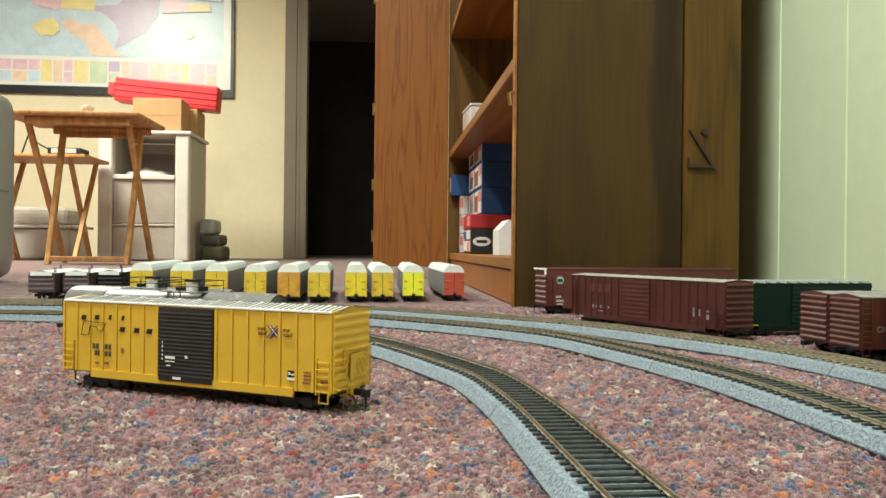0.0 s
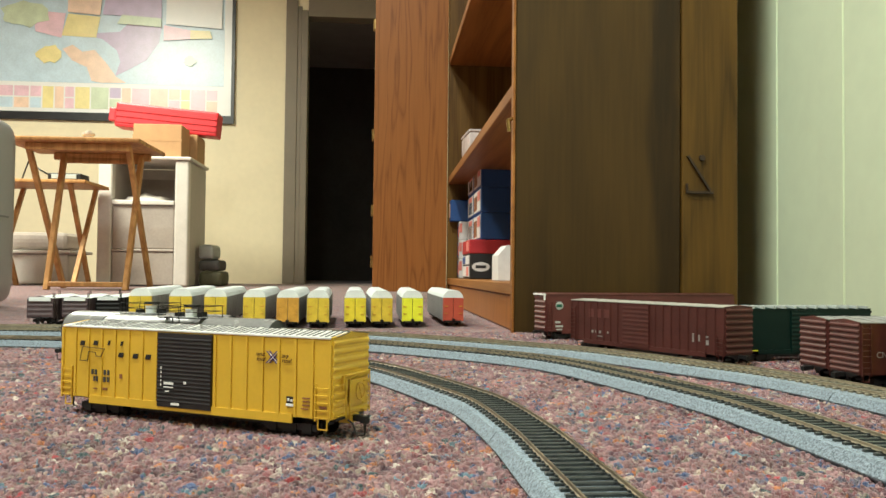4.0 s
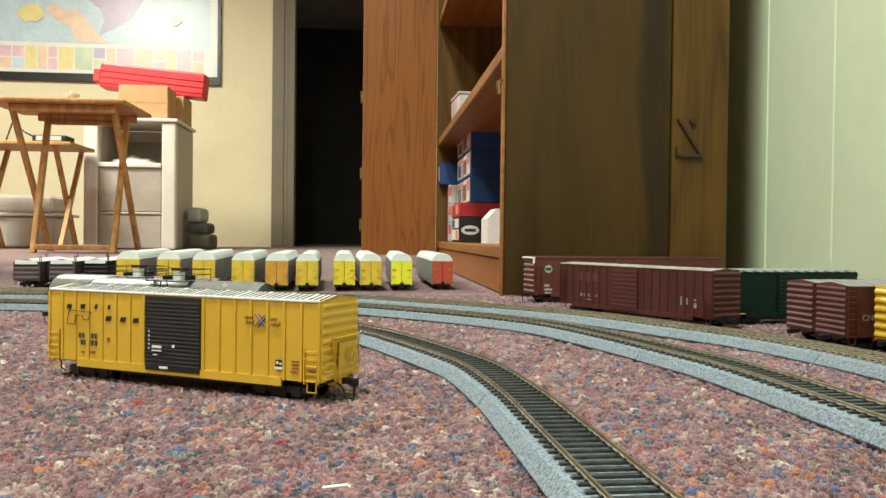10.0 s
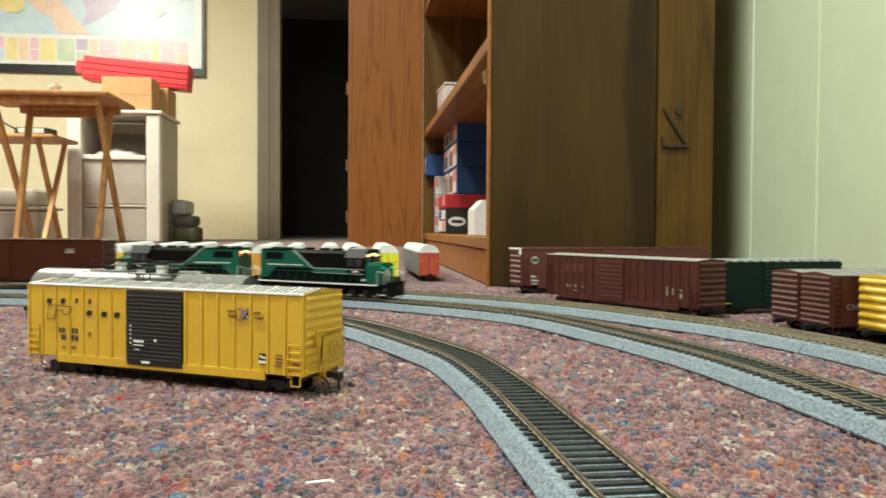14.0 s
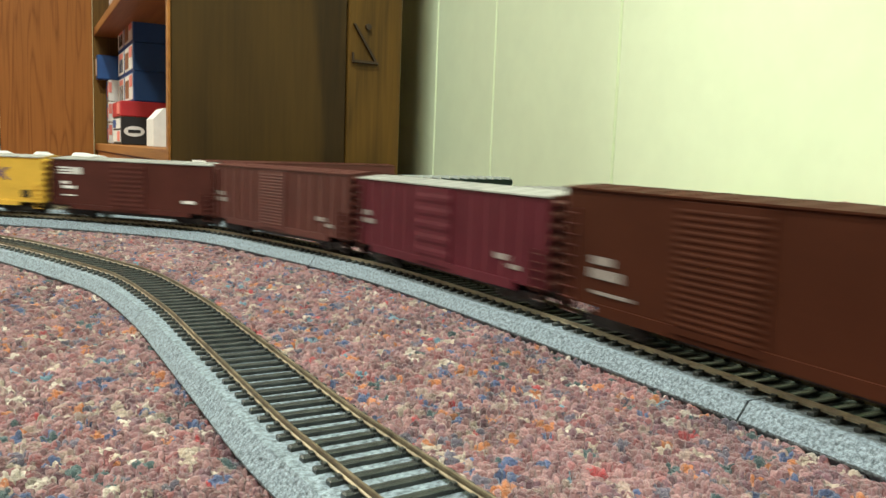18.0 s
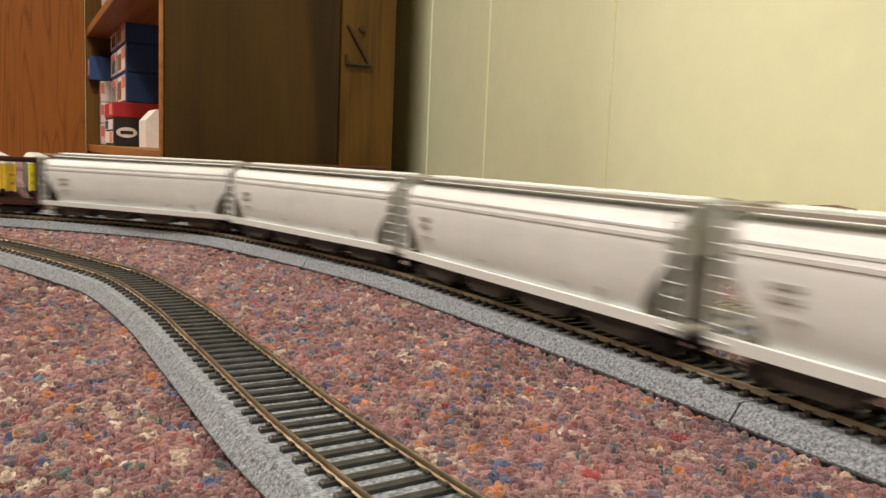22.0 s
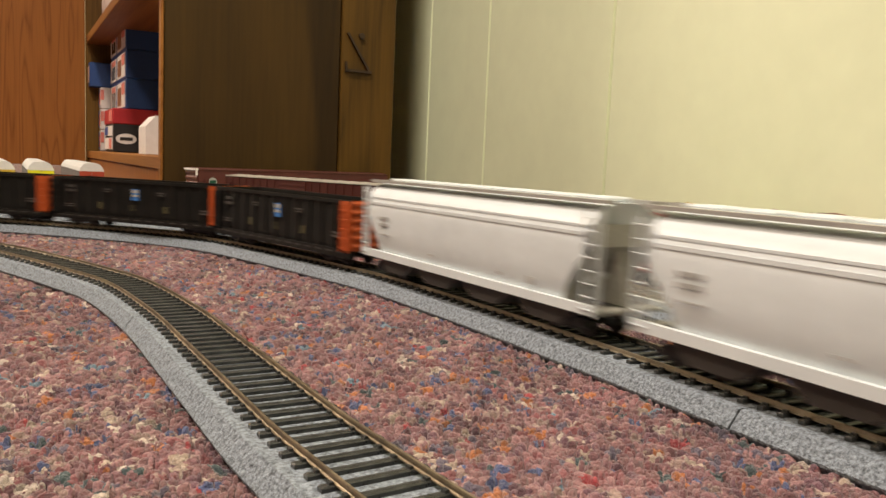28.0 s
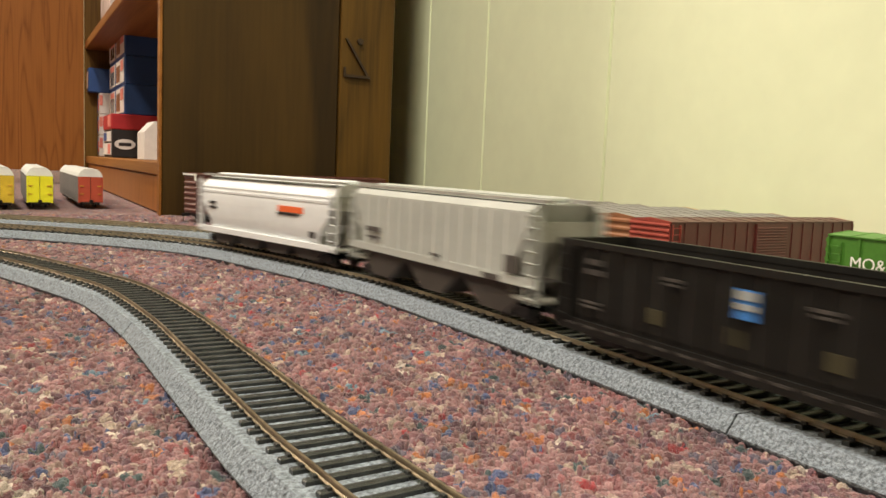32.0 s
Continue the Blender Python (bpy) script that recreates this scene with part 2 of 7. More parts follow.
def carpet_material(name, islands):
    """Looped carpet of mauve, rose, cream, orange, blue and green yarn: one yarn colour a tuft."""
    m = bpy.data.materials.new(name)
    m.use_nodes = True
    nt = m.node_tree
    b = nt.nodes["Principled BSDF"]
    b.inputs["Roughness"].default_value = 0.95
    b.inputs["Specular IOR Level"].default_value = 0.12
    b.inputs["Sheen Weight"].default_value = 0.25
    ramp = nt.nodes.new("ShaderNodeValToRGB")
    ramp.color_ramp.interpolation = "CONSTANT"
    yarns = ((0.00, (0.185, 0.100, 0.108)), (0.19, (0.225, 0.124, 0.126)), (0.38, (0.265, 0.153, 0.153)), (0.52, (0.135, 0.074, 0.090)),
             (0.63, (0.280, 0.205, 0.180)), (0.70, (0.200, 0.084, 0.088)), (0.79, (0.360, 0.296, 0.239)), (0.83, (0.460, 0.401, 0.342)),
             (0.85, (0.360, 0.143, 0.063)), (0.88, (0.075, 0.095, 0.185)), (0.92, (0.105, 0.091, 0.122)), (0.955, (0.055, 0.080, 0.085)), (0.975, (0.120, 0.190, 0.240)), (0.988, (0.270, 0.048, 0.054)))
    el = ramp.color_ramp.elements
    el[0].position, el[0].color = yarns[0][0], (*yarns[0][1], 1)
    el[1].position, el[1].color = yarns[1][0], (*yarns[1][1], 1)
    for p, c in yarns[2:]:
        e = el.new(p)
        e.color = (*c, 1)
    tc = nt.nodes.new("ShaderNodeTexCoord")
    warp = nt.nodes.new("ShaderNodeTexNoise")
    warp.inputs["Scale"].default_value, warp.inputs["Detail"].default_value = 420, 2
    nt.links.new(tc.outputs["Object"], warp.inputs["Vector"])
    shift = nt.nodes.new("ShaderNodeVectorMath")
    shift.operation = "MULTIPLY_ADD"
    shift.inputs[1].default_value = (0.006, 0.006, 0.0)
    nt.links.new(warp.outputs["Color"], shift.inputs[0])
    flat = nt.nodes.new("ShaderNodeVectorMath")
    flat.operation = "MULTIPLY"
    flat.inputs[1].default_value = (1, 1, 0)
    nt.links.new(tc.outputs["Object"], flat.inputs[0])
    nt.links.new(flat.outputs[0], shift.inputs[2])
    vo = nt.nodes.new("ShaderNodeTexVoronoi")
    vo.inputs["Scale"].default_value = 270
    nt.links.new(shift.outputs[0], vo.inputs["Vector"])
    sep = nt.nodes.new("ShaderNodeSeparateColor")
    nt.links.new(vo.outputs["Color"], sep.inputs[0])
    nt.links.new(sep.outputs[0], ramp.inputs[0])
    nz = nt.nodes.new("ShaderNodeTexNoise")
    nz.inputs["Scale"].default_value, nz.inputs["Detail"].default_value = 1900, 4
    nt.links.new(tc.outputs["Object"], nz.inputs["Vector"])
    bp = nt.nodes.new("ShaderNodeBump")
    bp.inputs["Strength"].default_value, bp.inputs["Distance"].default_value = 0.8, 0.0012
    nt.links.new(nz.outputs["Fac"], bp.inputs["Height"])
    nt.links.new(bp.outputs[0], b.inputs["Normal"])
    # slow drift of the mix and fibres inside a tuft
    big = nt.nodes.new("ShaderNodeTexNoise")
    big.inputs["Scale"].default_value, big.inputs["Detail"].default_value = 25, 3
    nt.links.new(tc.outputs["Object"], big.inputs["Vector"])
    fine = nt.nodes.new("ShaderNodeTexNoise")
    fine.inputs["Scale"].default_value, fine.inputs["Detail"].default_value = 1600, 3
    nt.links.new(tc.outputs["Object"], fine.inputs["Vector"])
    mixv = nt.nodes.new("ShaderNodeMath")
    mixv.operation = "ADD"
    nt.links.new(big.outputs["Fac"], mixv.inputs[0])
    nt.links.new(fine.outputs["Fac"], mixv.inputs[1])
    hsv = nt.nodes.new("ShaderNodeHueSaturation")
    val = nt.nodes.new("ShaderNodeMapRange")
    val.inputs["From Min"].default_value, val.inputs["From Max"].default_value = 0.6, 1.4
    val.inputs["To Min"].default_value, val.inputs["To Max"].default_value = 0.40, 1.44
    if islands:
        geo = nt.nodes.new("ShaderNodeNewGeometry")
        own = nt.nodes.new("ShaderNodeMath")
        own.operation = "MULTIPLY_ADD"
        own.inputs[1].default_value = 0.5
        sub = nt.nodes.new("ShaderNodeMath")
        sub.operation = "SUBTRACT"
        sub.inputs[1].default_value = 0.25
        nt.links.new(mixv.outputs[0], sub.inputs[0])
        nt.links.new(geo.outputs["Random Per Island"], own.inputs[0])
        nt.links.new(sub.outputs[0], own.inputs[2])
        nt.links.new(own.outputs[0], val.inputs["Value"])
    else:
        nt.links.new(mixv.outputs[0], val.inputs["Value"])
    nt.links.new(val.outputs[0], hsv.inputs["Value"])
    nt.links.new(ramp.outputs["Color"], hsv.inputs["Color"])
    nt.links.new(hsv.outputs["Color"], b.inputs["Base Color"])
    return m


M = {
    "cream": mat("cream_wall_paint", (0.76, 0.665, 0.455), 0.6, spots=0.03, scale=3, bump=0.15, bump_scale=90),
    "green": mat("pale_green_panelling", (0.75, 0.83, 0.58), 0.42, spots=0.03, scale=4, bump=0.08, bump_scale=60),
    "ceiling": mat("ceiling_paint", (0.75, 0.72, 0.66), 0.8, spots=0.04, scale=5),
    "dark_wall": mat("unlit_hall_colour", (0.10, 0.085, 0.07), 0.8, scale=4),
    "casing": mat("taupe_door_casing", (0.185, 0.15, 0.105), 0.5, spots=0.05, scale=6),
    "carpet": carpet_material("fleck_carpet", False),
    "tuft": carpet_material("carpet_yarn", True),
    "oak": wood("orange_oak", (0.33, 0.128, 0.030), (0.165, 0.058, 0.013), 0.42, 22, stretch=11.0, sharp=3.0, strength=0.6),
    "oak_edge": wood("light_oak_edge", (0.34, 0.150, 0.036), (0.20, 0.078, 0.017), 0.45, 6, along="Y"),
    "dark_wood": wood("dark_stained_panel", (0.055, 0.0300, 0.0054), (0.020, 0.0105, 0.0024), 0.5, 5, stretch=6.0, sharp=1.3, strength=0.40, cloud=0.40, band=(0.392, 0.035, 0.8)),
    "back_board": wood("brown_back_board", (0.108, 0.057, 0.0080), (0.047, 0.025, 0.004), 0.5, 8, stretch=8.0, sharp=2.0, strength=0.8, cloud=0.3),
    "inner_wood": wood("shelf_inner_wood", (0.16, 0.088, 0.017), (0.085, 0.042, 0.008), 0.5, 6),
    "pine": wood("pale_pine", (0.56, 0.31, 0.11), (0.36, 0.18, 0.06), 0.5, 6, stretch=18),
    "black_metal": mat("black_metal", (0.012, 0.012, 0.012), 0.5, 0.3, scale=80),
    "iron": mat("rusty_brown_iron", (0.035, 0.020, 0.009), 0.6, 0.2, spots=0.2, scale=80),
    "brass": mat("brass", (0.55, 0.38, 0.14), 0.3, 1.0, scale=150),
    "rail": mat("nickel_silver_rail", (0.40, 0.35, 0.25), 0.35, 0.70, spots=0.15, scale=90),
    "rail_dull": mat("tarnished_rail", (0.24, 0.195, 0.130), 0.42, 0.6, spots=0.25, scale=90),
    "tie": mat("black_plastic_tie", (0.032, 0.036, 0.035), 0.30, spots=0.3, scale=300, bump=0.2),
    "tie_pale": mat("pale_tan_tie", (0.215, 0.190, 0.135), 0.38, spots=0.3, scale=300, bump=0.2),
    "roadbed": mat("grey_foam_roadbed", (0.214, 0.257, 0.297), 0.9, spots=0.44, scale=900, bump=0.9, bump_scale=1500),
    "yellow": mat("yellow_car_paint", (0.62, 0.395, 0.028), 0.40, spots=0.035, scale=50),
    "yellow_dark": mat("ochre_yellow_paint", (0.64, 0.40, 0.05), 0.45, spots=0.08, scale=60),
    "black": mat("black_plastic", (0.014, 0.014, 0.015), 0.45, scale=90),
    "black_paint": mat("satin_black_paint", (0.020, 0.020, 0.021), 0.38, scale=60),
    "wheel": mat("dark_wheel_metal", (0.05, 0.045, 0.04), 0.4, 0.8, scale=150),
    "silver": mat("silver_roof_paint", (0.62, 0.60, 0.55), 0.33, 0.5, spots=0.1, scale=70),
    "grey_roof": mat("grey_roof_paint", (0.34, 0.34, 0.32), 0.45, 0.2, spots=0.12, scale=70),
    "dust_roof": mat("dusty_grey_roof_paint", (0.21, 0.205, 0.195), 0.55, 0.1, spots=0.14, scale=60),
    "faint_print": mat("faint_grey_lettering", (0.36, 0.37, 0.36), 0.5, spots=0.1, scale=200),
    "seam": mat("dark_roof_seam", (0.05, 0.05, 0.05), 0.6),
    "maroon": mat("maroon_car_paint", (0.090, 0.022, 0.018), 0.42, spots=0.10, scale=45),
    "rust_brown": mat("rust_brown_paint", (0.045, 0.0130, 0.0060), 0.6, spots=0.10, scale=45, spec=0.08),
    "oxide": mat("red_oxide_paint", (0.076, 0.021, 0.016), 0.45, spots=0.12, scale=45),
    "magenta": mat("wine_red_paint", (0.080, 0.013, 0.021), 0.45, spots=0.10, scale=45, spec=0.18),
    "brown_dark": mat("dark_brown_paint", (0.064, 0.018, 0.014), 0.45, spots=0.12, scale=45, spec=0.3),
    "purple_brown": mat("dusty_purple_brown_paint", (0.075, 0.052, 0.056), 0.55, spots=0.15, scale=45),
    "red_car": mat("faded_red_paint", (0.28, 0.050, 0.035), 0.45, spots=0.10, scale=45),
    "tan_car": mat("tan_brown_paint", (0.25, 0.105, 0.045), 0.45, spots=0.10, scale=45),
    "lime": mat("bright_green_paint", (0.115, 0.34, 0.035), 0.42, spots=0.06, scale=45),
    "leaf_green": mat("leaf_green_paint", (0.060, 0.190, 0.022), 0.45, spots=0.10, scale=45),
    "dim_letter": mat("faded_pale_lettering", (0.24, 0.215, 0.20), 0.5, spots=0.2, scale=200),
    "dark_green": mat("dark_green_paint", (0.003, 0.014, 0.011), 0.45, spots=0.10, scale=45, spec=0.2),
    "loco_green": mat("locomotive_green", (0.012, 0.088, 0.052), 0.36, spots=0.06, scale=60, spec=0.35),
    "loco_black": mat("locomotive_black", (0.0032, 0.0032, 0.0035), 0.42, spots=0.08, scale=60, spec=0.14),
    "cab_grey": mat("cab_roof_grey", (0.060, 0.058, 0.060), 0.45, spots=0.08, scale=60),
    "roof_white": mat("galvanised_white_roof", (0.62, 0.61, 0.58), 0.45, spots=0.06, scale=70),
    "white": mat("white_lettering", (0.78, 0.78, 0.75), 0.5, spots=0.03),
    "hopper": mat("light_grey_hopper_paint", (0.60, 0.665, 0.69), 0.40, spots=0.05, scale=35),
    "hopper_white": mat("white_hopper_paint", (0.69, 0.73, 0.745), 0.40, spots=0.04, scale=35),
    "hopper_grey": mat("grey_hopper_paint", (0.42, 0.45, 0.425), 0.42, spots=0.05, scale=35),
    # hopper ends: the shade of the recess is put into this grey
    "hopper_end": mat("shaded_grey_end_paint", (0.30, 0.305, 0.27), 0.6, spots=0.15, scale=60),
    # weathered grey, darkened further to hold the shade under the hoppers
    "under_grey": mat("weathered_shaded_bays", (0.060, 0.054, 0.049), 0.6, spots=0.15, scale=60),
    "gondola": mat("weathered_black_gondola", (0.009, 0.009, 0.008), 0.5, spots=0.2, scale=50, spec=0.25),
    "patch": mat("olive_side_patch", (0.075, 0.068, 0.030), 0.6, spots=0.2, scale=90),
    "orange": mat("orange_end_paint", (0.43, 0.080, 0.016), 0.45, spots=0.10, scale=50),
    "brown_flat": mat("brown_flat_paint", (0.048, 0.019, 0.015), 0.4, spots=0.12, scale=45),
    "centre_yellow": mat("golden_yellow_paint", (0.68, 0.31, 0.014), 0.45, spots=0.05, scale=45),
    "blue": mat("logo_blue", (0.05, 0.22, 0.62), 0.5, spots=0.04),
    "logo_orange": mat("logo_orange", (0.75, 0.13, 0.03), 0.5, spots=0.04),
    "purple": mat("logo_purple", (0.05, 0.035, 0.17), 0.5, spots=0.04),
    "tank_grey": mat("grey_tank_paint", (0.17, 0.167, 0.16), 0.26, spots=0.12, scale=40),
    "tank_black": mat("gloss_black_tank", (0.014, 0.014, 0.014), 0.3, spots=0.1, scale=40),
    "rack_grey": mat("galvanised_rack_side", (0.27, 0.255, 0.24), 0.5, 0.3, spots=0.12, scale=90),
    "rack_roof": mat("pale_rack_roof", (0.68, 0.72, 0.70), 0.45, spots=0.05, scale=60),
    "rack_lemon": mat("rack_lemon_door", (0.68, 0.55, 0.02), 0.5, spots=0.10, scale=90),
    "rack_yellow": mat("rack_yellow_door", (0.60, 0.44, 0.03), 0.5, spots=0.12, scale=90),
    "rack_bright": mat("rack_bright_yellow_door", (0.74, 0.74, 0.02), 0.45, spots=0.05, scale=90),
    "rack_ochre": mat("rack_ochre_door", (0.52, 0.28, 0.03), 0.55, spots=0.15, scale=90),
    "rack_red": mat("rack_red_door", (0.42, 0.070, 0.035), 0.5, spots=0.08, scale=90),
    "plastic_white": mat("translucent_white_plastic", (0.64, 0.59, 0.53), 0.4, spots=0.05, scale=12),
    "plastic_drawer": mat("milky_drawer_plastic", (0.40, 0.345, 0.30), 0.4, spots=0.08, scale=9),
    "cardboard": mat("brown_cardboard", (0.47, 0.27, 0.12), 0.75, spots=0.06, scale=20),
    "red_card": mat("red_plastic", (0.62, 0.030, 0.040), 0.42, spots=0.06, scale=14),
    "box_blue": mat("blue_box_card", (0.022, 0.075, 0.25), 0.5, spots=0.08, scale=25),
    "box_red": mat("red_box_card", (0.42, 0.022, 0.028), 0.5, spots=0.08, scale=25),
    "box_black": mat("black_box_card", (0.018, 0.017, 0.018), 0.5, spots=0.1, scale=25),
    "label_white": mat("white_box_label", (0.72, 0.69, 0.66), 0.55, spots=0.05, scale=60),
    "label_pink": mat("pink_red_label", (0.70, 0.22, 0.18), 0.55, spots=0.05, scale=60),
    "grey_plastic": mat("warm_grey_plastic", (0.30, 0.30, 0.285), 0.38, spots=0.03, scale=12),
    "grey_seam": mat("grey_plastic_seam", (0.16, 0.16, 0.155), 0.5),
    "map_white": mat("map_paper_white", (0.80, 0.79, 0.77), 0.40, spots=0.02, scale=10, coat=0.8),
    "map_frame": mat("black_map_frame", (0.02, 0.02, 0.022), 0.35, scale=30),
    "map_sea": mat("map_sea_blue", (0.56, 0.68, 0.78), 0.4, spots=0.08, scale=9, coat=0.8),
    "map_purple": mat("map_purple", (0.52, 0.42, 0.60), 0.4, spots=0.08, scale=14, coat=0.8),
    "map_yellow": mat("map_yellow", (0.82, 0.70, 0.30), 0.4, spots=0.06, scale=14, coat=0.8),
    "map_pink": mat("map_pink", (0.80, 0.54, 0.62), 0.4, spots=0.08, scale=14, coat=0.8),
    "map_orange": mat("map_orange", (0.82, 0.60, 0.45), 0.4, spots=0.08, scale=14, coat=0.8),
    "map_green": mat("map_green", (0.60, 0.68, 0.48), 0.4, spots=0.08, scale=14, coat=0.8),
    "headlight": glow("headlight_warm_glow", (1.0, 0.74, 0.28), 1.7),
    "marker_green": glow("marker_green_glow", (0.05, 1.0, 0.45), 2),
    "marker_red": glow("marker_red_glow", (1.0, 0.06, 0.03), 2),
    "lamp_glass": glow("lamp_opal_glow", (1.0, 0.86, 0.64), 6),
    "paper": mat("white_paper_scrap", (0.78, 0.77, 0.74), 0.7, spots=0.03),
    "clear": mat("cloudy_clear_plastic", (0.62, 0.55, 0.52), 0.2, spots=0.10, scale=40),
    "window": mat("dark_cab_glass", (0.02, 0.022, 0.025), 0.08, spots=0.0, spec=0.8),
}


# ---- mesh helpers ----
def box(bm, x0, x1, y0, y1, z0, z1):
    v = [bm.verts.new(p) for p in ((x0, y0, z0), (x1, y0, z0), (x1, y1, z0), (x0, y1, z0), (x0, y0, z1), (x1, y0, z1), (x1, y1, z1), (x0, y1, z1))]
    for f in ((3, 2, 1, 0), (4, 5, 6, 7), (0, 1, 5, 4), (1, 2, 6, 5), (2, 3, 7, 6), (3, 0, 4, 7)):
        bm.faces.new([v[i] for i in f])
    return bm


def boxes(*rows):
    bm = bmesh.new()
    for r in rows:
        box(bm, *r)
    return bm


def soft_box(x0, x1, y0, y1, z0, z1, r=0.001, seg=2):
    bm = boxes((x0, x1, y0, y1, z0, z1))
    bmesh.ops.bevel(bm, geom=bm.edges[:], offset=r, segments=seg, affect="EDGES", profile=0.6)
    return bm


def prism(bm, outline, a, b, axis="x"):
    """An outline of (p, q) swept along one axis from a to b."""
    def at(p, q, s):
        return {"x": (s, p, q), "y": (p, s, q), "z": (p, q, s)}[axis]
    n = len(outline)
    va = [bm.verts.new(at(p, q, a)) for p, q in outline]
    vb = [bm.verts.new(at(p, q, b)) for p, q in outline]
    for i in range(n):
        j = (i + 1) % n
        bm.faces.new((va[i], va[j], vb[j], vb[i]))
    bm.faces.new(va[::-1])
    bm.faces.new(vb)
    bmesh.ops.recalc_face_normals(bm, faces=bm.faces[:])
    return bm


def rod(bm, p, q, r, seg=8):
    p, q = Vector(p), Vector(q)
    d = (q - p)
    turn = d.to_track_quat("Z", "Y").to_matrix()
    ra, rb = [], []
    for i in range(seg):
        a = 2 * math.pi * i / seg
        o = turn @ Vector((r * math.cos(a), r * math.sin(a), 0))
        ra.append(bm.verts.new(p + o))
        rb.append(bm.verts.new(q + o))
    for i in range(seg):
        j = (i + 1) % seg
        bm.faces.new((ra[i], ra[j], rb[j], rb[i]))
    bm.faces.new(ra[::-1])
    bm.faces.new(rb)
    return bm


def rods(r, *segs, seg=6):
    bm = bmesh.new()
    for s in segs:
        for a, b in zip(s, s[1:]):
            rod(bm, a, b, r, seg)
    return bm


def mesh_of(bm, name, material, smooth=False):
    me = bpy.data.meshes.new(name)
    bm.normal_update()
    bm.to_mesh(me)
    bm.free()
    me.materials.append(material if not isinstance(material, str) else M[material])
    if smooth:
        for p in me.polygons:
            p.use_smooth = True
        me.set_sharp_from_angle(angle=radians(38))
    return me


def part(name, bm, material, parent=None, label="", smooth=False):
    """One mesh object from a bmesh, under its thing."""
    ob = new(name, mesh_of(bm, name, material, smooth))
    ob.parent = parent
    if label:
        tagged(ob, label)
    return ob


def again(ob, m, parent=None):
    """The same mesh once more as an object of its own."""
    o = new(ob.name.split(".")[0], ob.data)
    o.parent = parent or ob.parent
    o.matrix_basis = m
    return o


def thing(name, label, category, group="", kind="", at=None):
    ob = new(name)
    ob.empty_display_size = 0.02
    tagged(ob, label, category, group, kind)
    if at is not None:
        ob.matrix_basis = at
    return ob




# ---- tracks ----
def bend_path(points, step=0.006):
    """A smooth centreline through a few points."""
    p = [Vector(q) for q in points]
    p = [2 * p[0] - p[1]] + p + [2 * p[-1] - p[-2]]
    raw = []
    for i in range(1, len(p) - 2):
        n = max(2, int((p[i + 1] - p[i]).length / 0.003))
        for k in range(n):
            t = k / n
            a, b, c, d = p[i - 1], p[i], p[i + 1], p[i + 2]
            raw.append(0.5 * (2 * b + (c - a) * t + (2 * a - 5 * b + 4 * c - d) * t * t + (3 * b - a - 3 * c + d) * t ** 3))
    raw.append(p[-2])
    return resample(raw, step)


def resample(raw, step):
    out, left = [raw[0].copy()], step
    for a, b in zip(raw, raw[1:]):
        d = (b - a).length
        at = 0.0
        while d - at >= left:
            at += left
            out.append(a.lerp(b, at / d))
            left = step
        left -= d - at
    return out


def normals(path):
    out = []
    for i in range(len(path)):
        d = (path[min(i + 1, len(path) - 1)] - path[max(i - 1, 0)]).normalized()
        out.append(Vector((-d.y, d.x)))
    return out


def sweep(bm, path, profile, i0=0, i1=None):
    """A closed profile of (across, up) carried along a path."""
    nn = normals(path)
    i1 = len(path) - 1 if i1 is None else i1
    rings = []
    for i in range(i0, i1 + 1):
        p, n = path[i], nn[i]
        rings.append([bm.verts.new((p.x + n.x * a, p.y + n.y * a, u)) for a, u in profile])
    k = len(profile)
    for r, s in zip(rings, rings[1:]):
        for j in range(k):
            q = (j + 1) % k
            bm.faces.new((r[j], r[q], s[q], s[j]))
    bm.faces.new(rings[0][::-1])
    bm.faces.new(rings[-1])
    bmesh.ops.recalc_face_normals(bm, faces=bm.faces[:])
    return bm


TIE_STEP = 0.0072
TIE_HIGH = 0.0013
BED_TOP = RAIL_TOP - 0.0032


